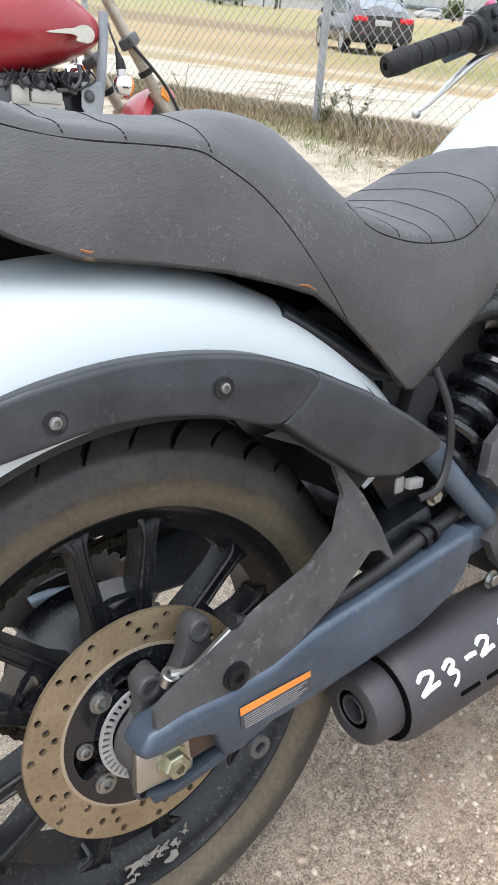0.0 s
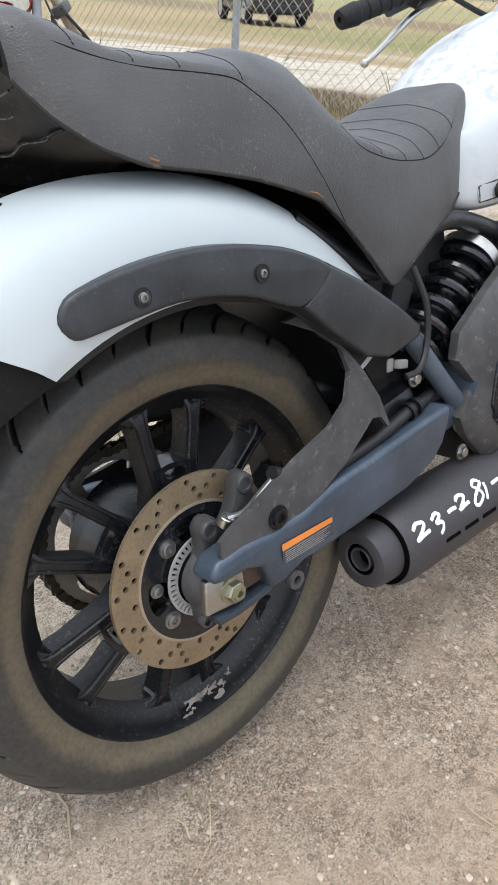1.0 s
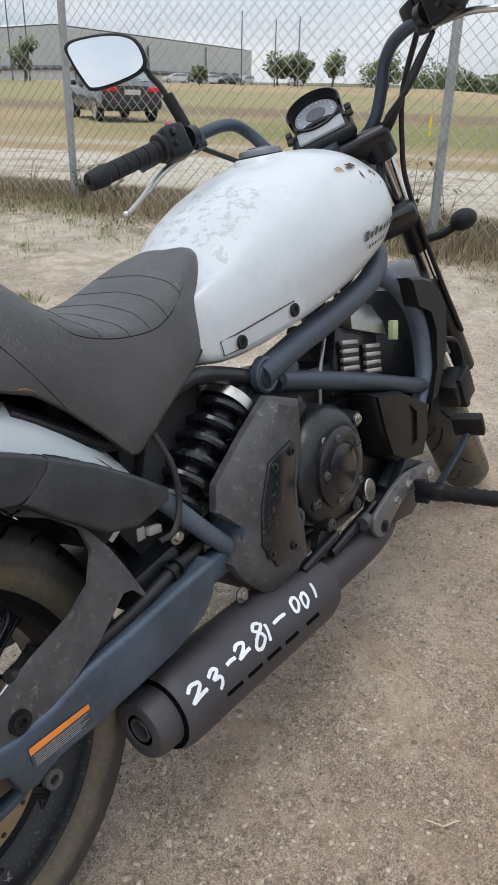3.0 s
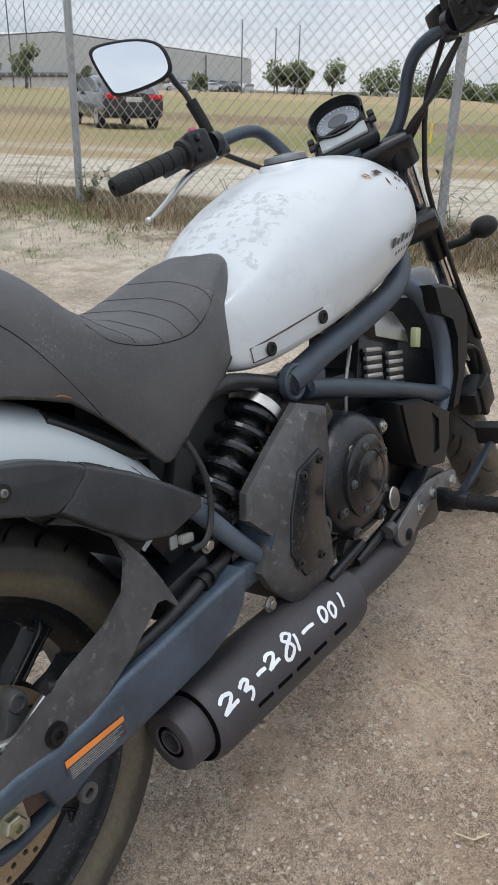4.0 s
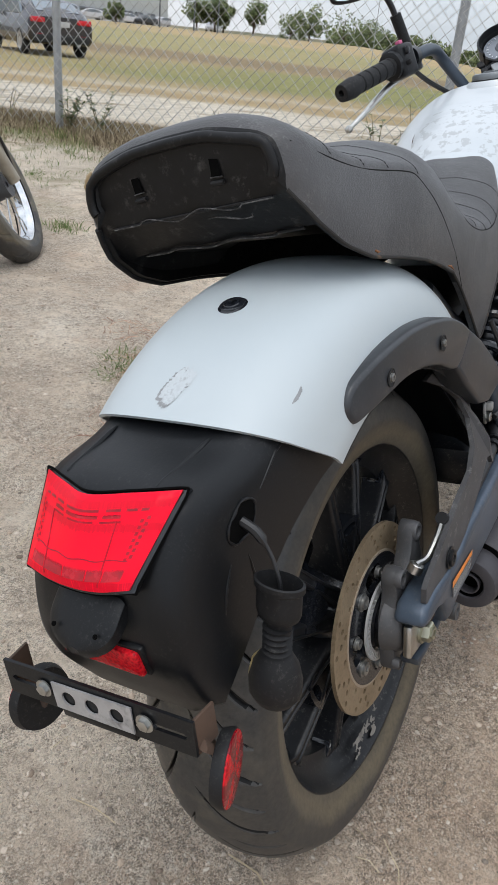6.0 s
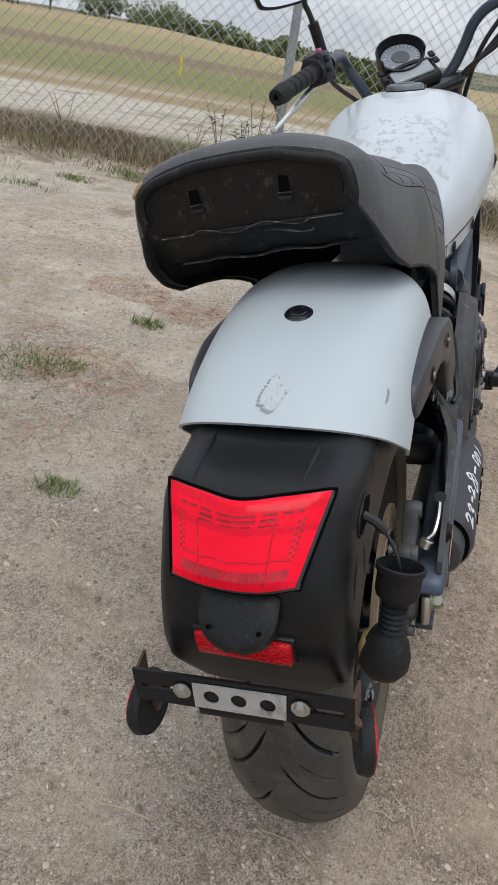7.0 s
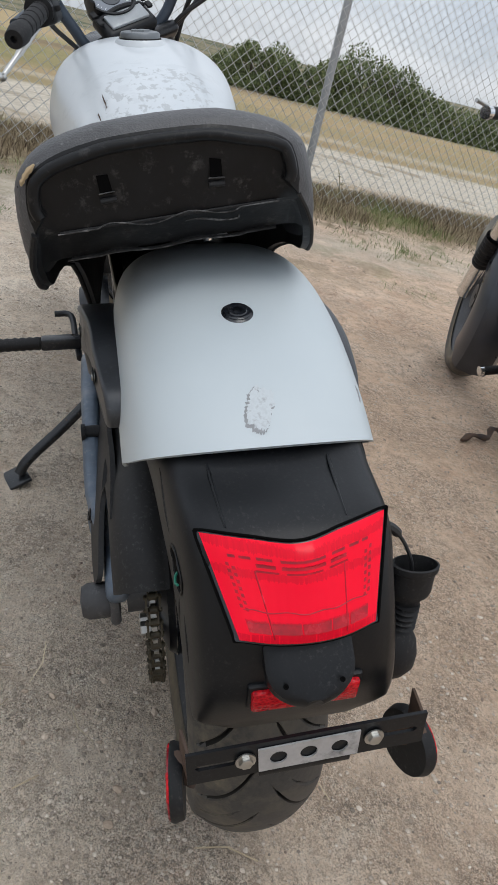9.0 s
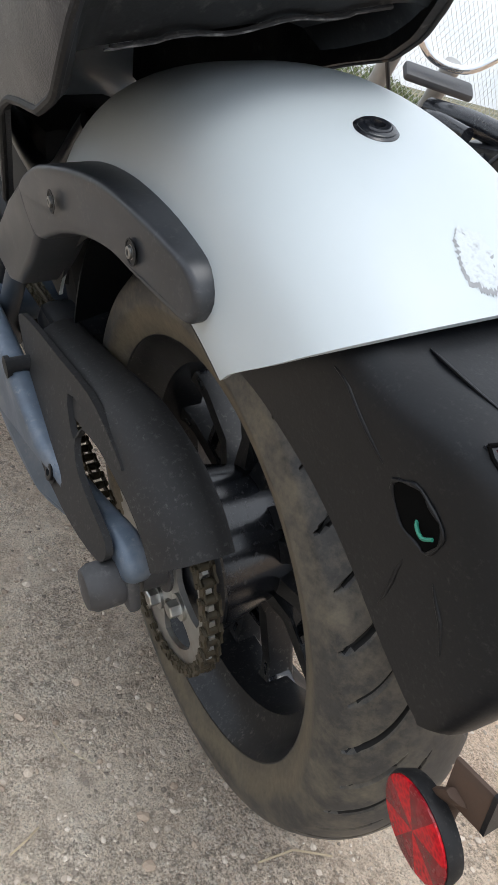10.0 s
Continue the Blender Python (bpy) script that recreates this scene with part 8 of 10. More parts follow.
for i in range(16):
    a = radians(35 + 125 * i / 15)
    ffr.append([(FAX[0] + (0.335 - dr) * math.cos(a), y, FAX[2] + (0.335 - dr) * math.sin(a)) for y, dr in ((-0.075, 0.05), (-0.072, 0.02), (-0.05, 0.005), (0, 0), (0.05, 0.005), (0.072, 0.02), (0.075, 0.05), (0.071, 0.05), (0.068, 0.024), (0.05, 0.009), (0, 0.004), (-0.05, 0.009), (-0.068, 0.024), (-0.071, 0.05))])
fp("front_fender", loft(ffr), "black_paint", moto, "black front fender")
part("lower_cowl", join(box((0.085, 0.05, 0.06), (1.3, -0.14, 0.375), (0, -20, 0), 0.008), box((0.06, 0.012, 0.075), (1.31, -0.166, 0.375), (0, -20, 0), 0.003), box((0.02, 0.03, 0.03), (1.325, -0.15, 0.335), (0, -10, 0), 0.004), tube(spline([(1.26, -0.14, 0.5), (1.31, -0.15, 0.48), (1.335, -0.15, 0.43), (1.33, -0.15, 0.39)], 4), 0.006, 8)), "dark_plastic", moto, "black horn and hose bracket")


# ---- chain-link fence ----
galv = surface("galvanised_steel", (0.36, 0.375, 0.385), grain=80, spots=6, rough=0.5, metal=0.55, relief=0.08, wear=(0.22, 0.22, 0.2), amount=0.3)
wire_m = surface("dull_zinc_wire", (0.42, 0.42, 0.41), grain=80, spots=5, rough=0.55, metal=0.15, relief=0.0, spread=0.25)
POSTS = [(2.95, 10.15), (3.48, 7.22), (4.0, 4.3), (4.5, 1.4), (5.1, -1.47), (5.62, -4.35), (6.14, -7.2), (6.66, -10.1)]
fence = empty("chain_link_fence", "galvanised chain-link fence on round steel posts beyond the yard", "fence")
FENCE_H = 2.3
for i, (x, y) in enumerate(POSTS):
    z = ground_z(x, y)
    r = 0.03
    post = part("post", tube([(x, y, z - 0.3), (x, y, z + FENCE_H + 0.05)], r, 16), galv, fence, "round galvanised steel post")
    post["label"] = "round galvanised steel post"
    for k in range(5):
        part("tie", tube([(x + 0.033 * math.cos(a), y + 0.033 * math.sin(a), z + 0.35 + 0.42 * k + 0.01 * math.cos(a)) for a in np.linspace(0, 2 * math.pi, 13)], 0.0022, 5), galv, post)
part("top_rail", tube([(x, y, ground_z(x, y) + FENCE_H + 0.03) for x, y in POSTS], 0.02, 12), galv, fence)


def wire_mesh():
    """Zigzag wires hooked into one another, from post to post."""
    verts, faces = [], []
    pitch, rise, r = 0.041, 0.043, 0.0023

    def bar(p, q):
        d = (q - p).normalized()
        a = d.orthogonal().normalized()
        b = d.cross(a)
        base = len(verts)
        for o in (p, q):
            for k in range(3):
                t = 2 * math.pi * k / 3
                verts.append(o + r * (math.cos(t) * a + math.sin(t) * b))
        for k in range(3):
            faces.append((base + k, base + (k + 1) % 3, base + 3 + (k + 1) % 3, base + 3 + k))

    for (x0, y0), (x1, y1) in zip(POSTS[1:], POSTS[2:-1]):
        p0, p1 = Vector((x0, y0, 0)), Vector((x1, y1, 0))
        ln = (p1 - p0).length
        d = (p1 - p0).normalized()
        nrm = Vector((d.y, -d.x, 0)) * 0.036
        n = int(ln / pitch)
        step_w = ln / n
        for i in range(n):
            k = 0
            prev = None
            while k * rise < FENCE_H:
                side = (k + i) % 2
                s = (i + (0.0 if side == 0 else 1.0)) * step_w
                q = p0 + d * s + nrm
                q.z = ground_z(q.x, q.y) + 0.03 + k * rise
                q += nrm.normalized() * (0.0022 if (k % 2) else -0.0022)
                if prev is not None:
                    bar(prev, q)
                prev = q
                k += 1
    me = bpy.data.meshes.new("wire_mesh")
    me.from_pydata([tuple(v) for v in verts], [], faces)
    me.materials.append(wire_m)
    me.shade_smooth()
    ob = new("wire_mesh", me)
    ob.parent = fence
    return tagged(ob, "diamond wire mesh", kind="stuff")


wire_mesh()

# ---- grasses and weeds along the fence ----
def fence_xy(s_along, off):
    """A place by its distance along the fence from the third post and its offset beyond it."""
    d = Vector((0.187, -0.982, 0))
    p = Vector((4.0, 4.3, 0)) + d * s_along + FENCE_N * off
    return p.x, p.y


def blades(name, label, spots, stops, seed, wide=0.004, category="grass"):
    """Many bent blades, each of two triangles; spots: x, y, height, lean."""
    rng = random.Random(seed)
    verts, faces = [], []
    for x, y, h, lean in spots:
        a = rng.uniform(0, 2 * math.pi)
        c, s = math.cos(a), math.sin(a)
        w = wide * rng.uniform(0.6, 1.4)
        la = rng.uniform(0, 2 * math.pi)
        lx, ly = math.cos(la) * lean, math.sin(la) * lean
        z = ground_z(x, y) - 0.005
        b = len(verts)
        verts += [(x - c * w, y - s * w, z), (x + c * w, y + s * w, z), (x + lx * 0.35 - c * w * 0.7, y + ly * 0.35 - s * w * 0.7, z + h * 0.6), (x + lx * 0.35 + c * w * 0.7, y + ly * 0.35 + s * w * 0.7, z + h * 0.6), (x + lx, y + ly, z + h)]
        faces += [(b, b + 1, b + 3, b + 2), (b + 2, b + 3, b + 4)]
    me = bpy.data.meshes.new(name)
    me.from_pydata(verts, [], faces)
    m, nt, p = node_mat(name + "_blades")
    geo = nt.nodes.new("ShaderNodeNewGeometry")
    nt.links.new(ramp(nt, geo.outputs["Random Per Island"], stops), p.inputs["Base Color"])
    p.inputs["Roughness"].default_value = 0.8
    p.inputs["Specular IOR Level"].default_value = 0.2
    me.materials.append(m)
    return tagged(new(name, me), label, category, kind="stuff")


def litter_straw(name, label, spots, stops, seed):
    """Dry stalks lying flat on the ground; spots: x, y, length."""
    rng = random.Random(seed)
    verts, faces = [], []
    for x, y, ln in spots:
        a = rng.uniform(0, 2 * math.pi)
        c, s = math.cos(a), math.sin(a)
        w = rng.uniform(0.0006, 0.0013)
        bend = rng.uniform(-0.2, 0.2) * ln
        b = len(verts)
        for f in (0.0, 0.5, 1.0):
            px, py = x + c * ln * f - s * bend * f * (1 - f) * 4, y + s * ln * f + c * bend * f * (1 - f) * 4
            z = rough_z(px, py) + 0.003 + rng.uniform(0, 0.006)
            verts += [(px - s * w, py + c * w, z), (px + s * w, py - c * w, z + 0.0006)]
        faces += [(b, b + 1, b + 3, b + 2), (b + 2, b + 3, b + 5, b + 4)]
    me = bpy.data.meshes.new(name)
    me.from_pydata(verts, [], faces)
    m, nt, p = node_mat(name + "_stalks")
    geo = nt.nodes.new("ShaderNodeNewGeometry")
    nt.links.new(ramp(nt, geo.outputs["Random Per Island"], stops), p.inputs["Base Color"])
    p.inputs["Roughness"].default_value = 0.85
    me.materials.append(m)
    return tagged(new(name, me), label, "straw", kind="stuff")


rng = random.Random(21)
dry_spots, green_spots = [], []
while len(dry_spots) + len(green_spots) < 64000:
    along_, off = rng.uniform(-6.5, 13.5), rng.uniform(-0.95, 0.85)
    x, y = fence_xy(along_, off)
    dens = 0.5 + 0.5 * noise.noise((x * 1.3, y * 1.3, 4.0)) + 0.35 * noise.noise((x * 4.5, y * 4.5, 1.0))
    rank = step(1.8, 3.4, along_)
    near = step(-0.95, -0.3, off) * step(0.85, 0.4, off)
    if rng.random() > (dens + 0.1) * (0.25 + 0.75 * near):
        continue
    h = rng.uniform(0.015, 0.06) * (0.5 + near) * (0.6 + 0.8 * dens) * (1 + 0.25 * rank)
    lush = noise.noise((x * 1.1, y * 1.1, 9.0)) + 0.5 * noise.noise((x * 3.7, y * 3.7, 6.0)) - 0.7 * (off + 0.4) * (1 if off > -0.4 else 0.1) - 0.1
    (green_spots if lush + rng.uniform(-0.2, 0.2) > 0.08 else dry_spots).append((x, y, h, rng.uniform(0.02, 0.08)))
blades("dry_grass", "low dry brown grass along the fence", dry_spots, [(0.0, (0.1, 0.075, 0.05)), (0.35, (0.2, 0.155, 0.1)), (0.75, (0.32, 0.255, 0.165)), (1.0, (0.45, 0.375, 0.25))], 3, 0.0032)
blades("fence_grass", "short green grass in front of the fence", green_spots, [(0.0, (0.1, 0.13, 0.045)), (0.5, (0.17, 0.2, 0.075)), (0.85, (0.27, 0.26, 0.12)), (1.0, (0.38, 0.32, 0.19))], 4, 0.0026)
spots = []
for cx, cy, rad_, n, hh in ((1.44, 0.98, 0.045, 160, 0.05), (0.94, 1.1, 0.11, 420, 0.05), (0.98, 1.0, 0.05, 120, 0.04), (0.8, 1.13, 0.05, 120, 0.035), (0.4, 0.74, 0.045, 130, 0.04), (3.2, 2.24, 0.09, 260, 0.06), (3.57, 2.08, 0.16, 500, 0.07), (2.87, 2.3, 0.16, 420, 0.05), (1.9, 2.3, 0.1, 200, 0.07), (2.6, 3.2, 0.3, 600, 0.06), (3.1, 2.9, 0.3, 600, 0.06), (2.55, 1.35, 0.12, 200, 0.04), (3.3, 1.3, 0.25, 500, 0.06), (2.9, 0.7, 0.12, 220, 0.05), (3.6, -0.6, 0.3, 600, 0.06), (3.9, -1.9, 0.4, 900, 0.07), (2.9, -1.6, 0.2, 260, 0.05), (2.5, 4.0, 0.4, 700, 0.06), (1.2, 2.5, 0.25, 350, 0.06), (1.05, 2.1, 0.15, 260, 0.06), (3.3, 3.6, 0.5, 1000, 0.07), (3.7, 0.5, 0.35, 700, 0.07), (3.0, -0.5, 0.12, 120, 0.04)):
    for _ in range(n):
        a, d = rng.uniform(0, 6.283), rad_ * rng.random() ** 0.8
        x, y = cx + d * math.cos(a), cy + d * math.sin(a) * 1.3
        if rad_ > 0.13 and noise.noise((x * 7, y * 7, 2.0)) < rng.uniform(-0.3, 0.2):
            continue
        spots.append((x, y, hh * rng.uniform(0.2, 0.7), rng.uniform(0.01, 0.05)))
blades("green_tuft", "low green tufts in the yard", spots, [(0.0, (0.08, 0.13, 0.035)), (0.5, (0.14, 0.2, 0.06)), (0.85, (0.22, 0.25, 0.1)), (1.0, (0.4, 0.34, 0.2))], 5, 0.0017)
spots = []
for cx, cy, rad_, n in ((1.72, 1.18, 0.13, 240), (1.64, 0.9, 0.12, 240), (0.98, 0.97, 0.16, 330), (2.82, 1.75, 0.12, 120), (1.15, 1.25, 0.12, 90), (2.2, 1.5, 0.2, 150), (0.6, 0.9, 0.1, 60), (2.4, -1.0, 0.3, 120)):
    for _ in range(n):
        a, d = rng.uniform(0, 6.283), rad_ * math.sqrt(rng.random())
        spots.append((cx + d * math.cos(a), cy + 1.3 * d * math.sin(a), rng.uniform(0.02, 0.07)))
litter_straw("red_straw", "reddish dry straw matted on the dirt", spots, [(0.0, (0.2, 0.1, 0.06)), (0.5, (0.42, 0.23, 0.15)), (1.0, (0.55, 0.36, 0.24))], 8)
spots = [(0.4 + rng.gauss(0, 1.2), rng.gauss(0, 1.2), rng.uniform(0.015, 0.09)) for _ in range(260)]
litter_straw("loose_straw", "single pale straws scattered over the yard", spots, [(0.0, (0.2, 0.15, 0.1)), (0.6, (0.5, 0.4, 0.26)), (1.0, (0.65, 0.55, 0.38))], 9)


def weed(x, y, h, seed, dry=False):
    """A tall weed: thin bent stems with small leaves."""
    rg = random.Random(seed)
    z = ground_z(x, y)
    bm = bmesh.new()
    th = tagged(new("weed"), "tall green weed growing by the fence" if not dry else "tall dry weed growing by the fence", "weed", "weeds along the fence")
    th.matrix_world = Matrix.Translation((x, y, z))
    stems = []
    for k in range(rg.randint(3, 6)):
        a = rg.uniform(0, 6.283)
        hh = h * rg.uniform(0.55, 1.0)
        lean = rg.uniform(0.05, 0.22) * hh
        stems.append([(0.02 * math.cos(a) * i + lean * math.cos(a) * (i / 6) ** 2, 0.02 * math.sin(a) * i * 0.3 + lean * math.sin(a) * (i / 6) ** 2, hh * i / 6) for i in range(7)])
    sb = join(*[tube(s, [0.004 - 0.0004 * i for i in range(7)], 5) for s in stems])
    tagged(part("stem", sb, mat_weed_stem, th), "", kind="stuff")
    for s in stems:
        for i in range(22 if not dry else 4):
            f = rg.uniform(0.2, 1.0) * 6
            j = min(5, int(f))
            p = Vector(s[j]).lerp(Vector(s[j + 1]), f - j)
            a = rg.uniform(0, 6.283)
            d = Vector((math.cos(a), math.sin(a), rg.uniform(-0.3, 0.6))).normalized() * rg.uniform(0.03, 0.07)
            w = d.cross(Vector((0, 0, 1))).normalized() * 0.012
            v = [bm.verts.new(q) for q in (p, p + d * 0.5 + w, p + d, p + d * 0.5 - w)]
            bm.faces.new(v)
    leafy = part("foliage", bm, mat_weed_leaf if not dry else mat_weed_stem, th)
    tagged(leafy, "", kind="stuff")


mat_weed_stem = surface("weed_stem", (0.22, 0.19, 0.1), grain=60, rough=0.8, relief=0.0)
mat_weed_leaf = surface("weed_leaf", (0.075, 0.105, 0.03), grain=60, spots=30, rough=0.6, relief=0.0, spread=0.4)
for k, (al, off, h, dry) in enumerate(((0.12, -0.05, 0.35, False), (0.3, 0.1, 0.3, False), (-0.5, 0.05, 0.3, True), (2.55, -0.05, 0.5, False), (2.7, 0.08, 0.4, False), (2.8, -0.1, 0.55, False), (3.0, 0.05, 0.6, False), (2.35, 0.05, 0.3, True), (3.6, 0.1, 0.25, True), (4.6, 0.0, 0.28, True), (5.3, 0.1, 0.3, True), (5.7, 0.0, 0.25, True), (6.3, 0.1, 0.25, True), (1.4, 0.05, 0.35, True), (-1.5, 0.0, 0.35, True))):
    x, y = fence_xy(al, off)
    weed(x, y, h, 40 + k, dry)

# ---- beyond the fence: parked car, warehouse, trees, hedge, hill ----
car_paint = surface("dark_car_paint", (0.016, 0.013, 0.018), grain=40, rough=0.22, relief=0.0, coat=0.5)
car_glass = surface("dark_car_glass", (0.2, 0.23, 0.26), grain=20, rough=0.08, relief=0.0)
car_lamp = surface("red_car_lamp", (0.6, 0.01, 0.02), grain=40, rough=0.25, relief=0.0)
tyre_far = surface("car_tyre", (0.02, 0.02, 0.02), grain=60, rough=0.8)
alloy_far = surface("car_alloy_wheel", (0.45, 0.45, 0.45), grain=60, rough=0.4, metal=0.8)


def build_car(name, label, m, paint, group=""):
    """A hatch-backed car: x ahead from its tail, y to the left."""
    car = empty(name, label, "car", m, group)
    prof = [(0.0, 0.35, 0.86, 0.98), (0.06, 0.32, 0.92, 1.0), (0.35, 0.3, 0.94, 1.16), (0.9, 0.28, 0.945, 1.38), (1.6, 0.27, 0.95, 1.47), (2.3, 0.27, 0.95, 1.48), (3.0, 0.27, 0.945, 1.36), (3.55, 0.28, 0.93, 1.03), (4.3, 0.3, 0.9, 0.92), (4.62, 0.34, 0.8, 0.78), (4.7, 0.38, 0.7, 0.68)]
    rings = []
    for x, zb, w, zt in prof:
        belt = min(0.98, zt - 0.02)
        rw = w * (0.74 if zt > 1.2 else 0.9)
        rings.append([(x, -w * 0.9, zb), (x, -w, zb + 0.12), (x, -w, belt - 0.12), (x, -w * 0.95, belt), (x, -rw, zt - 0.06), (x, -rw * 0.8, zt), (x, 0, zt + 0.02), (x, rw * 0.8, zt), (x, rw, zt - 0.06), (x, w * 0.95, belt), (x, w, belt - 0.12), (x, w, zb + 0.12), (x, w * 0.9, zb)])
    part("body", loft(rings), paint, car, sharp=30)
    part("rear_window", loft([[(0.3 - o, y * 0.62, 1.13), (0.82 - o, y * 0.58, 1.37)] for y in (-1, -0.5, 0, 0.5, 1) for o in (0.03,)], closed=False, caps=False), car_glass, car)
    for s in (-1, 1):
        part("side_window", plate([(0.75, 1.02), (1.0, 1.32), (1.7, 1.41), (2.5, 1.41), (3.05, 1.25), (3.35, 1.02)], *sorted((s * 0.83, s * 0.9))), car_glass, car)
        part("tail_light", box((0.1, 0.42, 0.13), (0.015, s * 0.66, 0.9), (0, 0, s * 10), 0.02), car_lamp, car)
        part("reflector_strip", box((0.04, 0.22, 0.05), (0.02, s * 0.62, 0.55), (0, 0, 0), 0.01), car_lamp, car)
        part("door_mirror", box((0.12, 0.2, 0.14), (3.0, s * 1.02, 1.05), (0, 0, 0), 0.03), paint, car)
        for wx in (0.85, 3.7):
            wh = part("wheel", lathe([(-0.1, 0.2), (-0.11, 0.3), (-0.08, 0.34), (0.08, 0.34), (0.11, 0.3), (0.1, 0.2)], 28, (wx, s * 0.84, 0.34)), tyre_far, car)
            part("rim", lathe([(-s * -0.1, 0.0), (s * 0.1, 0.22), (s * 0.112, 0.23), (s * 0.09, 0.0)], 20, (wx, s * 0.84, 0.34)), alloy_far, wh)
    part("plate_panel", box((0.02, 0.5, 0.14), (-0.005, 0, 0.82), (0, 0, 0), 0.01), surface("pale_number_plate", (0.5, 0.5, 0.5), grain=60, rough=0.5), car, "blank pale number plate")
    part("bumper", box((0.12, 1.6, 0.2), (0.0, 0, 0.45), (0, 0, 0), 0.04), tyre_far, car)
    part("exhaust", tube([(-0.04, -0.5, 0.33), (0.2, -0.5, 0.33)], 0.045, 12), alloy_far, car)
    return car


CAR_AT = Vector((17.2, 16.6, ground_z(17.2, 16.6)))
build_car("dark_car", "dark purple-black hatchback parked beyond the fence", Matrix.Translation(CAR_AT) @ Matrix.Rotation(radians(62), 4, "Z"), car_paint)


def far_point(az, dist, z=0.0):
    return Vector((dist * math.cos(radians(az)), dist * math.sin(radians(az)), z))


wall_m = surface("pale_metal_cladding", (0.44, 0.46, 0.46), grain=4, spots=0.1, rough=0.6, relief=0.0, spread=0.06)
low_m = surface("white_lower_cladding", (0.56, 0.57, 0.57), grain=4, spots=0.1, rough=0.6, relief=0.0, spread=0.05)
dark_m = surface("dark_trim", (0.1, 0.11, 0.12), grain=4, rough=0.6, relief=0.0)
shed = empty("warehouse", "long pale metal-clad warehouse with a low gabled roof", "warehouse")
PL, PR = far_point(62, 104), far_point(36.3, 168)
along_w = (PR - PL).normalized()
out_w = Vector((along_w.y, -along_w.x, 0))
if out_w.dot(PL) > 0:
    out_w = -out_w


def wall_at(az):
    d = Vector((math.cos(radians(az)), math.sin(radians(az)), 0))
    k = PL.cross(along_w).z / d.cross(along_w).z
    return d * k


tops = [(62, 2.5), (54.5, 2.9), (49.4, 3.4), (41.4, 2.68), (36.3, 2.18)]
ring_f = [wall_at(az) + Vector((0, 0, wall_at(az).length * math.tan(radians(el)) + 1.0)) for az, el in tops]
base_f = [Vector((q.x, q.y, 0.3)) for q in ring_f]
back = -out_w * 60
part("wall", loft([base_f, ring_f, [q + back for q in ring_f], [q + back for q in base_f]], closed=False, caps=False), wall_m, shed)
low_top = [q.lerp(t, 0.33) for q, t in zip(base_f, ring_f)]
part("lower_wall", loft([[q + out_w * 0.25 for q in base_f], [q + out_w * 0.25 for q in low_top], [q for q in low_top]], closed=False, caps=False), low_m, shed, "white lower cladding")
part("canopy", tube([q + out_w * 0.5 for q in low_top], 0.3, 8), dark_m, shed, "dark canopy line")
for az in (39.5, 43.4, 46.5, 51.5, 57):
    q = wall_at(az)
    h = q.length * math.tan(radians(2.5)) + 0.6
    part("downpipe", tube([q + out_w * 0.3 + Vector((0, 0, 0.4)), q + out_w * 0.3 + Vector((0, 0, h))], 0.13 if az != 43.4 else 0.2, 6), dark_m, shed)
for az in (37.5, 38.3, 39.0, 46.8, 48.0):
    q = wall_at(az)
    part("door", box((0.3, 2.2, 2.6), q + out_w * 0.4 + Vector((0, 0, 2.0)), (0, 0, math.degrees(math.atan2(out_w.y, out_w.x))), 0.02), dark_m, shed)
roof = loft([[q + Vector((0, 0, 0.15)) for q in ring_f], [q + back + Vector((0, 0, 0.15)) for q in ring_f]], closed=False, caps=False)
part("roof", roof, low_m, shed)
for az, hh in ((52.3, 13.0), (51.2, 12.0), (36.9, 10.0), (34.6, 9.0), (33.0, 9.5)):
    p = far_point(az, 95)
    pole = tagged(new("light_pole"), "tall thin street light pole", "light pole", "light poles by the warehouse")
    pole.matrix_world = Matrix.Translation((p.x, p.y, ground_z(p.x, p.y)))
    part("mast", tube([(0, 0, 0), (0, 0, hh * 0.75)], [0.09, 0.06], 8), dark_m, pole)
    part("lamp_arm", tube([(0, 0, hh * 0.74), (0.6, 0.6, hh * 0.75)], 0.05, 6), dark_m, pole)
for k, (az, dd, tone) in enumerate(((40.4, 132, 0.5), (39.4, 136, 0.1), (38.4, 140, 0.55), (37.2, 142, 0.03), (36.4, 146, 0.4), (33.0, 150, 0.3))):
    p = far_point(az, dd)
    paint = surface("far_car_paint", (tone, tone, tone * 1.03), grain=20, rough=0.3, relief=0.0)
    build_car("parked_car", "small parked car far off by the warehouse", Matrix.Translation((p.x, p.y, ground_z(p.x, p.y))) @ Matrix.Rotation(radians(az + 100 + 13 * k), 4, "Z"), paint, "cars by the warehouse")

leaf_m, lnt, lp_ = node_mat("tree_leaf")
lgeo = lnt.nodes.new("ShaderNodeNewGeometry")
lnt.links.new(ramp(lnt, lgeo.outputs["Random Per Island"], [(0.0, (0.05, 0.07, 0.025)), (0.6, (0.115, 0.15, 0.05)), (1.0, (0.22, 0.24, 0.1))]), lp_.inputs["Base Color"])
lp_.inputs["Roughness"].default_value = 0.7
bark = surface("tree_bark", (0.09, 0.07, 0.05), grain=20, rough=0.9, relief=0.3)


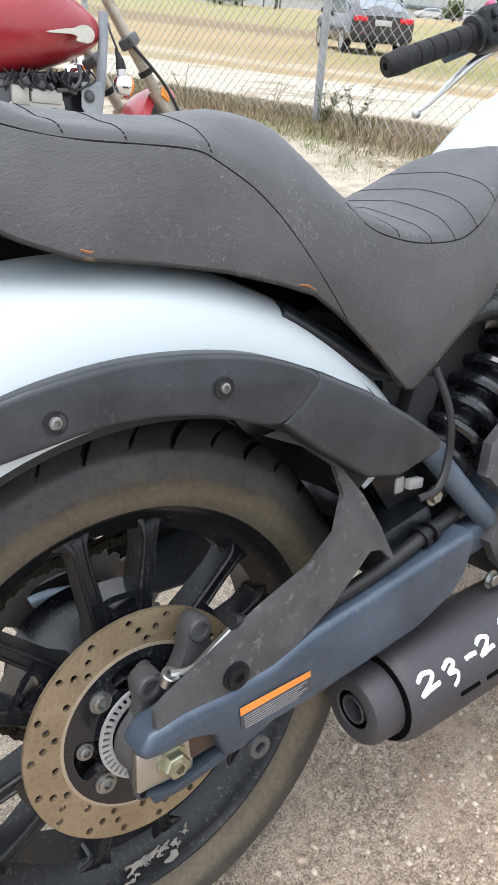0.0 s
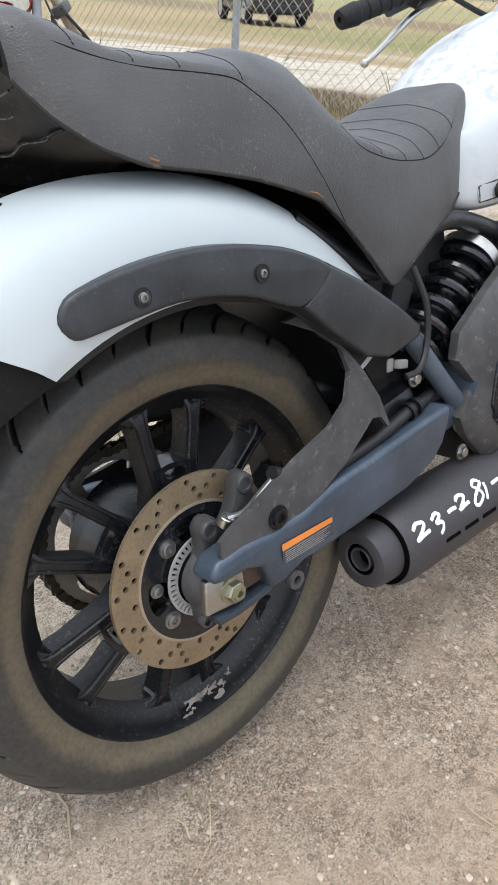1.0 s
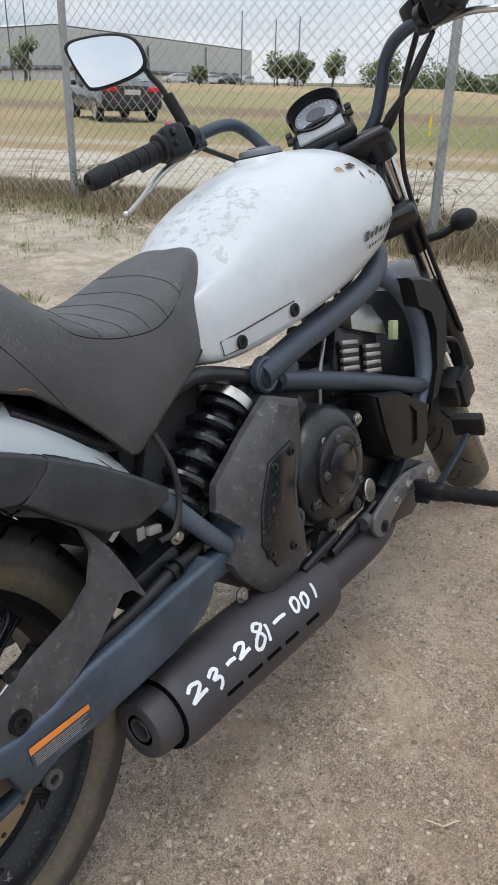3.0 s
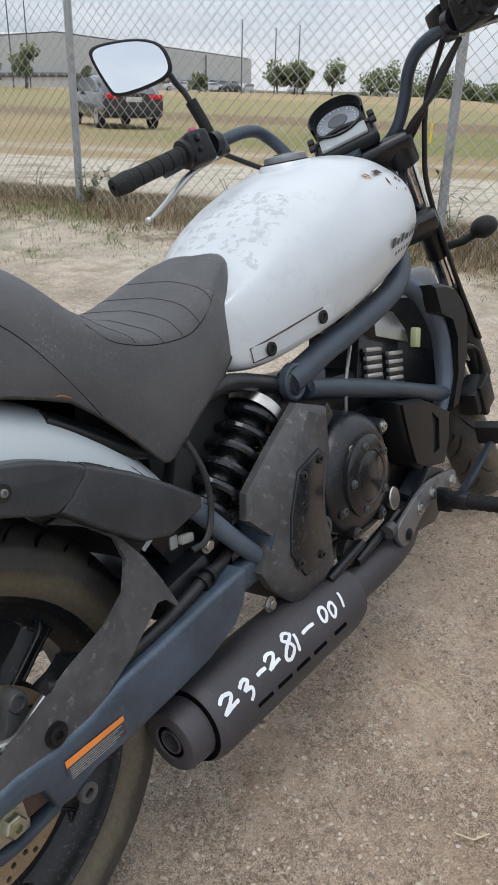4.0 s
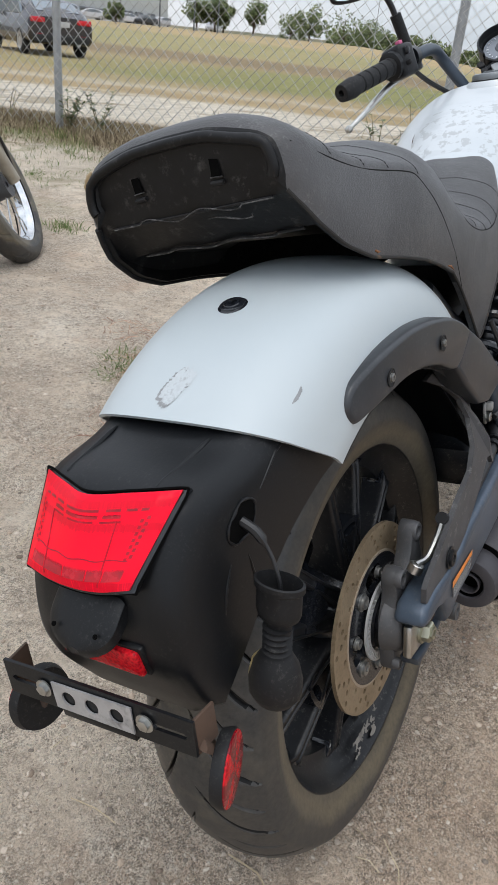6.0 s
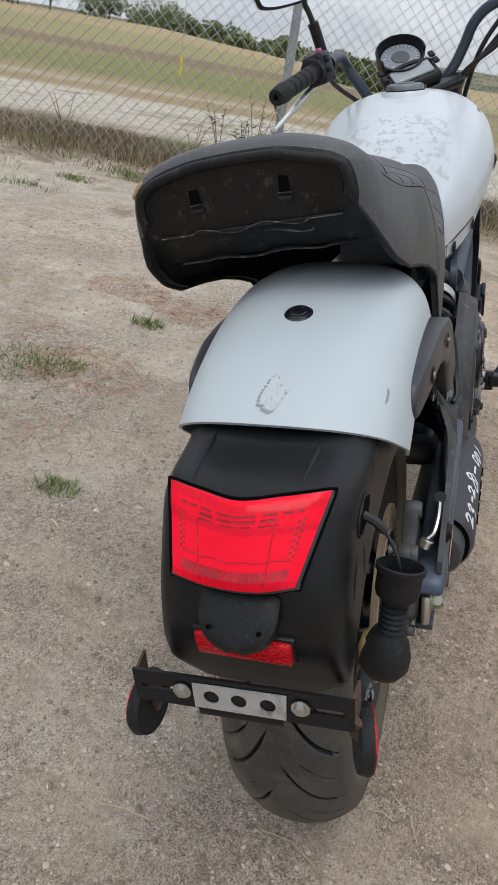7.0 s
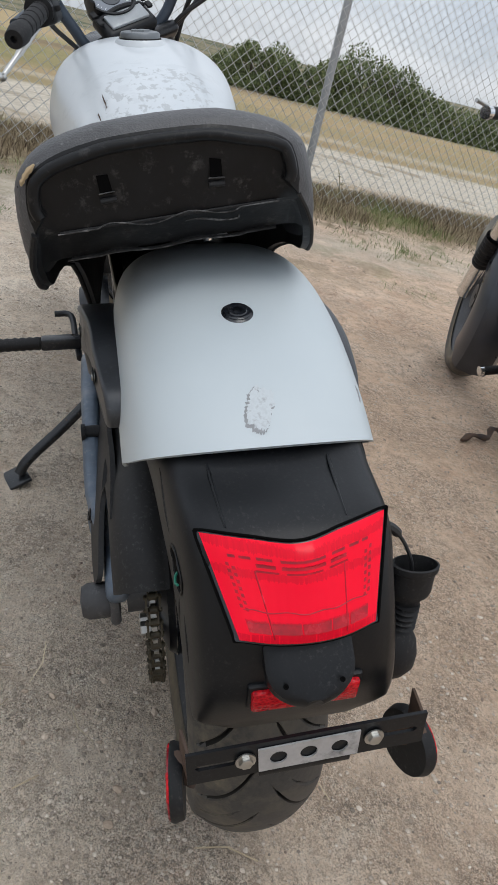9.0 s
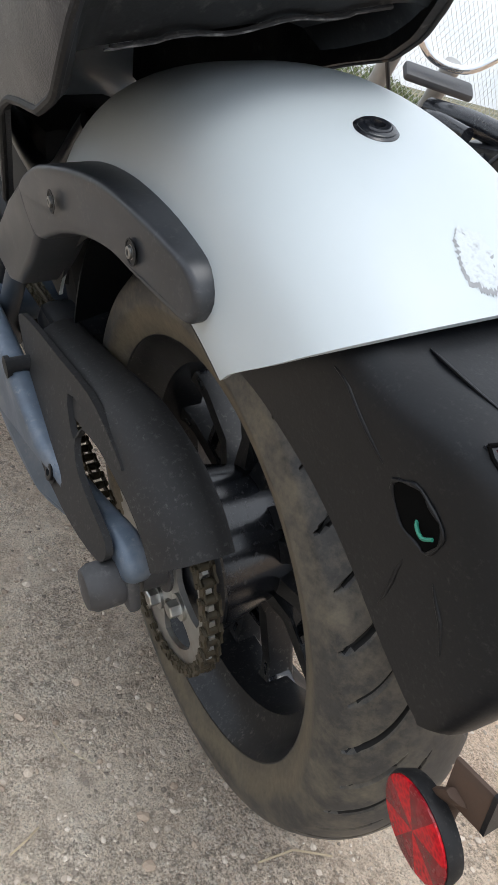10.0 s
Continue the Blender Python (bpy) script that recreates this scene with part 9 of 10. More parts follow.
def tree_meshes(seed, h, wid, low, leaves=2600, size=0.2):
    """Trunk with limbs, and a crown of small leaf clumps with gaps."""
    rg = random.Random(seed)
    trunk = [tube([(0, 0, 0), (0.04 * h * rg.uniform(-1, 1), 0, h * 0.3), (0.05 * h * rg.uniform(-1, 1), 0.02 * h, h * 0.75)], [0.035 * h, 0.025 * h, 0.008 * h], 8)]
    lobes = []
    for k in range(11):
        a = rg.uniform(0, 6.283)
        z = h * rg.uniform(low, 0.9)
        rr = wid * rg.uniform(0.15, 0.75) * (1.1 - 0.5 * abs(z / h - 0.5))
        c = Vector((rr * math.cos(a), rr * math.sin(a), z))
        lobes.append((c, wid * rg.uniform(0.3, 0.5)))
        trunk.append(tube([(0, 0, h * rg.uniform(0.15, 0.45)), c * 0.6 + Vector((0, 0, 0.2 * z)), c], [0.014 * h, 0.009 * h, 0.003 * h], 5))
    if low < 0.1:
        for k in range(5):
            lobes.append((Vector((wid * 0.5 * math.cos(1.26 * k), wid * 0.5 * math.sin(1.26 * k), h * 0.18)), wid * 0.42))
    verts, faces = [], []
    for i in range(leaves):
        c, r = lobes[i % len(lobes)]
        d = Vector((rg.gauss(0, 1), rg.gauss(0, 1), rg.gauss(0, 0.8))).normalized() * r * rg.uniform(0.55, 1.08)
        p = c + d
        if p.z < 0.05 * h:
            p.z = 0.05 * h + rg.random() * 0.1 * h
        u = Vector((rg.gauss(0, 1), rg.gauss(0, 1), rg.gauss(0, 1))).normalized()
        v = u.orthogonal().normalized()
        s = size * rg.uniform(0.5, 1.3)
        b = len(verts)
        verts += [tuple(p - u * s), tuple(p + v * s * 0.6), tuple(p + u * s), tuple(p - v * s * 0.6)]
        faces.append((b, b + 1, b + 2, b + 3))
    me = bpy.data.meshes.new("crown")
    me.from_pydata(verts, [], faces)
    me.materials.append(leaf_m)
    return join(*trunk), me


def plant_tree(name, label, seed, az, dist, h, wid, low=0.3, category="tree", group="", leaves=2600, size=0.2):
    p = far_point(az, dist)
    t = tagged(new(name), label, category, group)
    t.matrix_world = Matrix.Translation((p.x, p.y, ground_z(p.x, p.y) - 0.05))
    tb, me = tree_meshes(seed, h, wid, low, leaves, size)
    part("trunk", tb, bark, t)
    ob = new("crown", me)
    ob.parent = t


for k, (az, dist, h, wid, low) in enumerate(((34.4, 100, 3.5, 1.9, 0.35), (33.2, 101, 3.7, 2.0, 0.35), (32.6, 102, 3.2, 1.6, 0.35), (30.6, 100, 3.9, 1.9, 0.3), (26.8, 104, 3.6, 2.3, 0.25), (51.5, 92, 4.2, 1.6, 0.35), (47.6, 93, 2.4, 1.0, 0.4), (39.8, 93, 2.0, 1.3, 0.3), (53.7, 92, 2.4, 1.6, 0.25), (55.2, 92, 2.6, 1.9, 0.25), (28.0, 140, 3.5, 3.0, 0.1), (24.5, 140, 4.0, 5.0, 0.1), (22.8, 140, 3.5, 4.0, 0.1))):
    plant_tree("tree", "small round green tree far across the field", 100 + k, az, dist, h, wid, low, group="trees across the field", leaves=900, size=0.24)
for k, (az, dist, h, wid) in enumerate(((10.9, 62, 1.7, 1.6), (9.0, 63, 1.4, 1.3), (7.4, 66, 1.3, 1.3), (-9.6, 64, 2.3, 1.7), (-11.5, 62, 3.2, 2.0), (-13.5, 63, 3.3, 2.1), (-15.4, 65, 2.5, 1.8), (-17.4, 60, 3.3, 2.0), (-19.3, 60, 4.2, 2.4), (-21.4, 60, 4.0, 2.4), (-23.4, 61, 3.1, 2.2), (-25.6, 63, 2.2, 2.0), (-28, 66, 2.4, 2.3), (-31, 66, 2.6, 2.4), (-34, 66, 2.4, 2.3), (-37, 66, 2.8, 2.4), (-40, 66, 2.5, 2.3))):
    plant_tree("bush", "dense dark green bush beyond the brown field", 200 + k, az, dist, h, wid, 0.06, "bush", "bushes beyond the field", 9000, 0.095)
for k in range(16):
    az = 24.5 - 1.15 * k - 0.3 * (k % 3)
    plant_tree("bush", "low dark green scrub on the far slope", 300 + k, az, 150 + 11 * (k % 4), 1.9 + 0.6 * (k % 3), 3.0, 0.08, "bush", "scrub on the far slope", 700, 0.5)


def far_hill():
    """Low ridge behind the fields."""
    rings = []
    for j, (dist, f) in enumerate(((260, 0.0), (330, 0.35), (420, 0.75), (520, 1.0), (600, 0.9), (700, 0.0))):
        ring = []
        for i in range(90):
            az = 70 - 160 * i / 89
            h = 4.0 + 4.5 * step(14, -6, az) + 1.4 * noise.noise((az * 0.11, 0.5, 0)) + 0.5 * noise.noise((az * 0.5, 2.5, j))
            p = far_point(az, dist)
            ring.append((p.x, p.y, -1.4 + (h + 1.4) * f))
        rings.append(ring)
    return loft(rings, closed=False, caps=False)


hill_m, hnt, hp = node_mat("scrub_hillside")
hv = coords(hnt)
hc = mix(hnt, ramp(hnt, noise_tex(hnt, hv, 0.06, 5.0, 0.7), [(0.48, (0, 0, 0)), (0.54, (1, 1, 1))]), (0.2, 0.165, 0.09), (0.055, 0.07, 0.03))
hnt.links.new(hc, hp.inputs["Base Color"])
hp.inputs["Roughness"].default_value = 0.95
tagged(link_mesh("hill", far_hill(), hill_m), "low scrub-covered ridge on the horizon", "hill", kind="structure")

# guy wire with a yellow guard beyond the fence
gx, gy = 18.6, 7.75
gz = ground_z(gx, gy)
guy = tagged(new("guy_wire"), "thin steel guy wire with a yellow plastic guard", "guy wire")
guy.matrix_world = Matrix.Translation((gx, gy, gz))
part("wire", tube([(0, 0, 0), (0.5, 0.25, 5.5)], 0.008, 6), galv, guy)
part("guard", tube([(0.0, 0, 0.02), (0.045, 0.02, 0.52)], 0.03, 8), surface("yellow_plastic", (0.75, 0.55, 0.03), grain=20, rough=0.5, relief=0.0), guy, "yellow plastic guard")
tw = tagged(link_mesh("dead_branch", tube(spline([(0, 0, 0.012), (0.06, 0.02, 0.02), (0.12, 0.01, 0.015), (0.16, 0.045, 0.03), (0.22, 0.05, 0.02)], 4), [0.006 + 0.006 * math.sin(i * 0.7) ** 2 for i in range(17)], 8), M["rust"]), "short brown twig lying on the gravel", "twig")
tw.matrix_world = Matrix.Translation((1.15, -1.0, ground_z(1.15, -1.0))) @ Matrix.Rotation(radians(-78), 4, "Z")


# ---- two more motorcycles in the yard ----
def simple_wheel(parent, axle, r, half, steer=None, spokes=12, fat_hub=0.05, rim_mat="chrome"):
    w = part("wheel", lathe([(-0.05, 0.012), (-0.055, fat_hub), (0.055, fat_hub), (0.05, 0.012)], 24, axle), "alloy", parent, m=steer)
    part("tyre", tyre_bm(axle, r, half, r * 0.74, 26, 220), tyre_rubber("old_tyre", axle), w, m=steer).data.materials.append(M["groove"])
    part("rim", rim_bm(axle, r * 0.76, half * 0.75, 0.02, 64), rim_mat, w, m=steer)
    for k in range(spokes):
        a = 2 * math.pi * k / spokes
        part("spoke", tube([(axle[0] + fat_hub * math.cos(a), axle[1] + 0.03 * (-1) ** k, axle[2] + fat_hub * math.sin(a)), (axle[0] + r * 0.73 * math.cos(a + 0.1), axle[1], axle[2] + r * 0.73 * math.sin(a + 0.1))], 0.004, 5), rim_mat, w, m=steer)
    return w


def teardrop(x0, x1, zc, h, w, n=22):
    """A teardrop tank between x0 (rear) and x1 (front)."""
    rings = []
    for i in range(15):
        f = i / 14
        x = x0 + (x1 - x0) * f
        s = max(0.05, math.sin(math.pi * (0.06 + 0.9 * f) ** 0.8)) ** 0.55
        rings.append([(x, w * s * math.cos(a) * (0.6 + 0.4 * f), zc + h * s * (math.sin(a) * (0.62 if math.sin(a) > 0 else 0.45))) for a in np.linspace(0, 2 * math.pi, n, endpoint=False)])
    return loft(rings)


M["aged"] = surface("aged_tan_aluminium", (0.4, 0.36, 0.29), grain=120, spots=20, rough=0.42, metal=0.6, relief=0.1, wear=(0.2, 0.16, 0.11), amount=0.4)


def build_red_bike(m):
    b = empty("red_motorcycle", "old red motorcycle with a dusty front wheel and chrome indicators", "motorcycle", m)
    rake = radians(29)
    fax = (0.0, 0.0, 0.31)
    ax = Vector((-math.sin(rake), 0, math.cos(rake)))
    A = Vector((0.1, 0, 0))
    st = Matrix.Translation(A + Vector((0.038, 0.046, -0.03))) @ Matrix.Rotation(radians(34), 4, ax) @ Matrix.Translation(-A)
    simple_wheel(b, fax, 0.31, 0.05, st, 16)
    for s in (-1, 1):
        t0 = Vector((0, s * 0.085, 0.31))
        part("fork_leg", tube([t0, t0 + ax * 0.33], [0.026, 0.03], 14), M["aged"], b, m=st)
        part("fork_tube", tube([t0 + ax * 0.32, t0 + ax * 0.78], 0.02, 14), M["aged"], b, m=st)
        part("fork_seal", tube([t0 + ax * 0.385, t0 + ax * 0.405], 0.027, 14), "rubber", b, m=st)
        ip = Vector((-0.325, s * 0.18, 0.578 if s < 0 else 0.66))
        ind = part("front_indicator", turned([(-0.034, 0), (-0.032, 0.012), (-0.022, 0.026), (-0.004, 0.035), (0.014, 0.036), (0.018, 0.034), (0.018, 0)], ip, (0.95, 0, -0.15), 24), "chrome", b, "chrome indicator")
        part("indicator_lens", turned([(0.018, 0), (0.018, 0.0335), (0.028, 0.03), (0.034, 0.015), (0.035, 0)], ip, (0.95, 0, -0.15), 20), surface("amber_lens", (0.7, 0.2, 0.02), rough=0.3), ind)
        part("stalk", join(tube([ip + Vector((0, 0, 0.03)), ip + Vector((0, 0, 0.052))], 0.016, 12)), "bare", ind)
        part("boot", tube([ip + Vector((0, 0, 0.05)), ip + Vector((0.0, 0, 0.075)), ip + Vector((-0.006, -s * 0.01, 0.115))], [0.018, 0.014, 0.004], 10), "rubber", ind, "black rubber boot")
        part("wire", tube(spline([ip + Vector((-0.006, 0, 0.11)), ip + Vector((-0.01, -s * 0.03, 0.17)), (-0.3, s * 0.08, 0.78)], 4), 0.004, 6), "hose", ind)
        part("side_reflector", box((0.045, 0.01, 0.045), t0 + ax * 0.3 + Vector((0, s * 0.03, 0)), (0, 29, 0), 0.006), surface("amber_reflector", (0.75, 0.25, 0.02), rough=0.3), b, "amber side reflector", m=st)
        part("fork_clamp", box((0.07, 0.06, 0.04), t0 + ax * 0.51, (0, -29, 0), 0.01), "alloy", b, m=st)
    rr = []
    for i in range(14):
        a = radians(84 + 106 * i / 13)
        rr.append([(fax[0] + (0.34 - d) * math.cos(a), y, fax[2] + (0.34 - d) * math.sin(a)) for y, d in ((-0.068, 0.05), (-0.06, 0.016), (-0.03, 0.002), (0.03, 0.002), (0.06, 0.016), (0.068, 0.05), (0.063, 0.05), (0.055, 0.02), (0.03, 0.007), (-0.03, 0.007), (-0.055, 0.02), (-0.063, 0.05))])
    part("front_fender", loft(rr), "red_bike", b, "red front fender", m=st)
    part("brake_hose", tube(spline([(-0.28, -0.1, 0.75), (-0.16, -0.13, 0.6), (-0.06, -0.12, 0.45), (0.0, -0.1, 0.36)], 5), 0.006, 8), "hose", b, m=st)
    part("handlebar", tube(spline([(-0.55, -0.38, 1.0), (-0.42, -0.2, 1.06), (-0.36, 0, 1.02), (-0.42, 0.2, 1.06), (-0.55, 0.38, 1.0)], 6), 0.012, 10), "chrome", b, m=st)
    tk = part("fuel_tank", teardrop(-0.99, -0.325, 0.76, 0.31, 0.185), "red_bike", b, "faded red teardrop tank")
    em = plate(smooth2([(-0.557, 0.738), (-0.5, 0.748), (-0.46, 0.752), (-0.43, 0.762), (-0.395, 0.76), (-0.378, 0.742), (-0.385, 0.722), (-0.41, 0.71), (-0.455, 0.714), (-0.452, 0.726), (-0.47, 0.734), (-0.51, 0.735)], 3), -0.004, 0.004)
    for v in em.verts:
        v.co.y += -0.142 + 0.4 * max(0.0, v.co.x + 0.44) - 0.05 * min(0.0, v.co.x + 0.44)
    part("tank_badge", em, surface("worn_silver_badge", (0.55, 0.53, 0.47), grain=120, rough=0.5, metal=0.4, wear=(0.3, 0.2, 0.12), amount=0.4), b, "worn silver winged tank badge")
    part("engine", join(box((0.3, 0.18, 0.12), (-0.7, 0, 0.55), (0, 0, 0), 0.02), box((0.45, 0.24, 0.2), (-0.7, 0, 0.4), (0, 0, 0), 0.05)), "alloy", b, "dirty grey engine")
    part("head_cover", join(box((0.11, 0.2, 0.045), (-0.565, 0, 0.553), (0, 4, 0), 0.006), box((0.06, 0.2, 0.06), (-0.655, 0, 0.558), (0, 4, 0), 0.006), box((0.19, 0.19, 0.03), (-0.6, 0, 0.525), (0, 0, 0), 0.004)), surface("dull_cast_head", (0.42, 0.4, 0.36), grain=180, rough=0.55, metal=0.3, relief=0.3), b, "dull grey cast cylinder head")
    part("inner_block", box((0.42, 0.12, 0.17), (-0.59, 0, 0.55), (0, 0, 0), 0.02), "engine", b)
    rng = random.Random(9)
    for k in range(11):
        q = (-0.7 + 0.03 * k + rng.uniform(-0.01, 0.01), -0.075 - 0.02 * rng.random(), 0.575 + 0.035 * rng.random())
        kind = k % 3
        bmq = tube([q, (q[0] + rng.uniform(-0.02, 0.03), q[1], q[2] + 0.03 + 0.02 * rng.random())], rng.uniform(0.008, 0.016), 10) if kind < 2 else box((rng.uniform(0.02, 0.04), 0.03, rng.uniform(0.02, 0.04)), q, (rng.uniform(-20, 20), rng.uniform(-40, 40), 0), 0.004)
        part("carburettor_piece", bmq, ("engine", "rubber", "alloy")[kind], b)
        part("cable", tube(spline([(q[0], q[1] - 0.02, 0.635), (q[0] + rng.uniform(-0.03, 0.03), q[1] - 0.025, 0.6), (q[0] + rng.uniform(-0.06, 0.06), q[1] - 0.02, 0.57)], 4), rng.uniform(0.002, 0.004), 6), "hose", b)
    for k in range(6):
        part("fin", box((0.26, 0.27, 0.008), (-0.68, 0, 0.44 + 0.014 * k), (0, 0, 0), 0.002), "alloy", b)
    part("down_tube", tube(spline([(-0.3, -0.05, 0.82), (-0.315, -0.05, 0.72), (-0.36, -0.06, 0.54), (-0.45, -0.07, 0.28)], 5), 0.017, 12), surface("grey_frame_paint", (0.25, 0.27, 0.3), rough=0.5), b)
    part("engine_mount", plate([(-0.435, 0.598), (-0.365, 0.6), (-0.355, 0.555), (-0.375, 0.5), (-0.43, 0.49), (-0.445, 0.52)], -0.1, -0.09, bevel=0.003), surface("grey_mount_plate", (0.3, 0.32, 0.34), rough=0.5), b)
    part("mount_bolt", bolt((-0.415, -0.1, 0.552), (0, -1, 0), 0.014, 0.01, False), "alloy", b)
    part("hose", tube(spline([(-0.43, -0.08, 0.65), (-0.44, -0.1, 0.605), (-0.475, -0.1, 0.575), (-0.53, -0.1, 0.572)], 5), 0.007, 8), "alloy", b)
    part("airbox", box((0.2, 0.18, 0.1), (-0.88, 0, 0.6), (0, 0, 0), 0.03), "engine", b)
    part("seat", loft([[(x, w * math.cos(a), z + h * math.sin(a)) for a in np.linspace(0, 2 * math.pi, 18, endpoint=False)] for x, z, w, h in ((-1.7, 0.84, 0.09, 0.04), (-1.5, 0.83, 0.12, 0.06), (-1.2, 0.78, 0.14, 0.06), (-0.98, 0.8, 0.09, 0.05))]), "vinyl", b, "black seat")
    simple_wheel(b, (-1.45, 0.0, 0.31), 0.31, 0.06, None, 16)
    part("rear_fender", loft([[(-1.45 + (0.35 - d) * math.cos(radians(a)), y, 0.31 + (0.35 - d) * math.sin(radians(a))) for y, d in ((-0.08, 0.05), (-0.06, 0.01), (0.06, 0.01), (0.08, 0.05), (0.07, 0.055), (-0.07, 0.055))] for a in range(20, 190, 14)]), "red_bike", b)
    part("swing_arm", tube([(-1.45, -0.11, 0.31), (-0.95, -0.11, 0.36)], 0.022, 10), "engine", b)
    part("footpeg", tube([(-0.34, -0.12, 0.22), (-0.34, -0.26, 0.22)], 0.016, 12), "rubber", b, "rubber footpeg with a chrome tip")
    part("peg_tip", tube([(-0.34, -0.26, 0.22), (-0.34, -0.275, 0.22)], 0.016, 12), "chrome", b)
    part("exhaust", tube(spline([(-0.62, -0.1, 0.5), (-0.64, -0.13, 0.35), (-0.75, -0.15, 0.25), (-1.1, -0.16, 0.24), (-1.6, -0.17, 0.28)], 5), 0.024, 12), "rust", b)
    part("side_stand", tube([(-0.75, 0.1, 0.25), (-0.72, 0.3, 0.06)], 0.012, 8), "engine", b)
    return b


def leaned(x, y, yaw, lean):
    return Matrix.Translation((x, y, ground_z(x, y) + 0.005)) @ Matrix.Rotation(radians(yaw), 4, "Z") @ Matrix.Rotation(radians(-lean), 4, "X")


build_red_bike(leaned(1.405, 2.09, 0, 12))


def build_cruiser(m):
    b = empty("chrome_cruiser", "black and chrome cruiser motorcycle with its fuel tank removed", "motorcycle", m)
    rake = radians(34)
    fax = (0.0, 0.0, 0.33)
    ax = Vector((-math.sin(rake), 0, math.cos(rake)))
    A = Vector((0.12, 0, 0))
    st = Matrix.Translation(A) @ Matrix.Rotation(radians(-26), 4, ax) @ Matrix.Translation(-A)
    simple_wheel(b, fax, 0.33, 0.065, st, 18, rim_mat="alloy")
    navy = surface("dark_slate_paint", (0.034, 0.038, 0.048), grain=60, rough=0.3, relief=0.0, coat=0.2)
    for s in (-1, 1):
        t0 = Vector((0, s * 0.1, 0.33))
        part("fork_cover", tube([t0 + ax * 0.42, t0 + ax * 0.71], [0.03, 0.032], 16), surface("grey_fork_cover", (0.3, 0.3, 0.29), rough=0.4, metal=0.5), b, "grey fork cover", m=st)
        part("fork_leg", tube([t0, t0 + ax * 0.45], [0.03, 0.03], 14), "chrome", b, m=st)
        part("fork_boot", lathe([(0.3 + 0.01 * i, 0.036 + 0.004 * (i % 2)) for i in range(16)], 14, axis="z"), "rubber", b, m=st @ Matrix.Translation(t0) @ ax.to_track_quat("Z", "Y").to_matrix().to_4x4() @ Matrix.Translation((0, 0, -0.12)))
        grip_a, grip_b = Vector((-0.66, s * 0.3, 1.09)), Vector((-0.8, s * 0.42, 1.07))
        part("grip", tube([grip_a, grip_b], 0.017, 14), "rubber", b, "black rubber grip", m=st)
        part("bar_end", tube([grip_b, grip_b + (grip_b - grip_a).normalized() * 0.02], 0.018, 14), "chrome", b, m=st)
        part("switch_box", box((0.06, 0.06, 0.06), (-0.63, s * 0.275, 1.09), (0, 0, -s * 40), 0.015), surface("white_switch_box", (0.6, 0.6, 0.58), rough=0.4, wear=(0.2, 0.2, 0.2), amount=0.4), b, "white switch box", m=st)
        part("lever", tube([(-0.58, s * 0.27, 1.08), (-0.68, s * 0.4, 1.08), (-0.74, s * 0.46, 1.09)], 0.006, 8), "bare", b, m=st)
        part("mirror_arm", tube(spline([(-0.6, s * 0.26, 1.1), (-0.58, s * 0.27, 1.18), (-0.64, s * 0.3, 1.24)], 5), 0.006, 8), "chrome", b, m=st)
        part("mirror", box((0.03, 0.15, 0.09), (-0.68, s * 0.36, 1.27), (0, 0, 0), 0.014), "chrome", b, "chrome mirror", m=st)
    part("handlebar", tube(spline([(-0.66, -0.3, 1.09), (-0.52, -0.2, 1.11), (-0.46, -0.15, 1.05), (-0.45, -0.06, 0.98), (-0.45, 0.06, 0.98), (-0.46, 0.15, 1.05), (-0.52, 0.2, 1.11), (-0.66, 0.3, 1.09)], 6), 0.0135, 12), "chrome", b, "chrome handlebar", m=st)
    part("top_clamp", box((0.07, 0.24, 0.03), (-0.44, 0, 0.94), (0, -34, 0), 0.012), "alloy", b, m=st)
    part("cable", tube(spline([(-0.56, 0.24, 1.06), (-0.46, 0.2, 0.98), (-0.38, 0.12, 0.86), (-0.4, 0.06, 0.72)], 5), 0.007, 8), "hose", b, m=st)
    rr = []
    for i in range(16):
        a = radians(30 + 190 * i / 15)
        rr.append([(fax[0] + (0.37 - d) * math.cos(a), y, fax[2] + (0.37 - d) * math.sin(a)) for y, d in ((-0.085, 0.14), (-0.082, 0.04), (-0.06, 0.012), (0, 0), (0.06, 0.012), (0.082, 0.04), (0.085, 0.14), (0.08, 0.14), (0.077, 0.042), (0.056, 0.017), (0, 0.005), (-0.056, 0.017), (-0.077, 0.042), (-0.08, 0.14))])
    part("front_fender", loft(rr), navy, b, "dark navy front fender", m=st)
    part("frame", tube(spline([(-0.5, 0.05, 0.86), (-0.44, 0.09, 0.72), (-0.42, 0.11, 0.5), (-0.5, 0.12, 0.26), (-0.8, 0.12, 0.2)], 5), 0.022, 12), "black_paint", b, "black frame tube")
    part("frame_panel", loft([[(-0.6, y, 0.86), (-0.42, y, 0.8), (-0.36, y, 0.7), (-0.4, y, 0.55), (-0.45, y, 0.55), (-0.46, y, 0.7), (-0.58, y, 0.76)] for y in (0.08, 0.13)]), "black_paint", b)
    part("amber_reflector", box((0.03, 0.01, 0.06), (-0.4, 0.137, 0.67), (0, 10, 0), 0.004), surface("amber_plate", (0.75, 0.28, 0.02), rough=0.3), b, "amber side reflector")
    part("radiator", box((0.04, 0.2, 0.26), (-0.43, 0, 0.5), (0, 8, 0), 0.01), "engine", b)
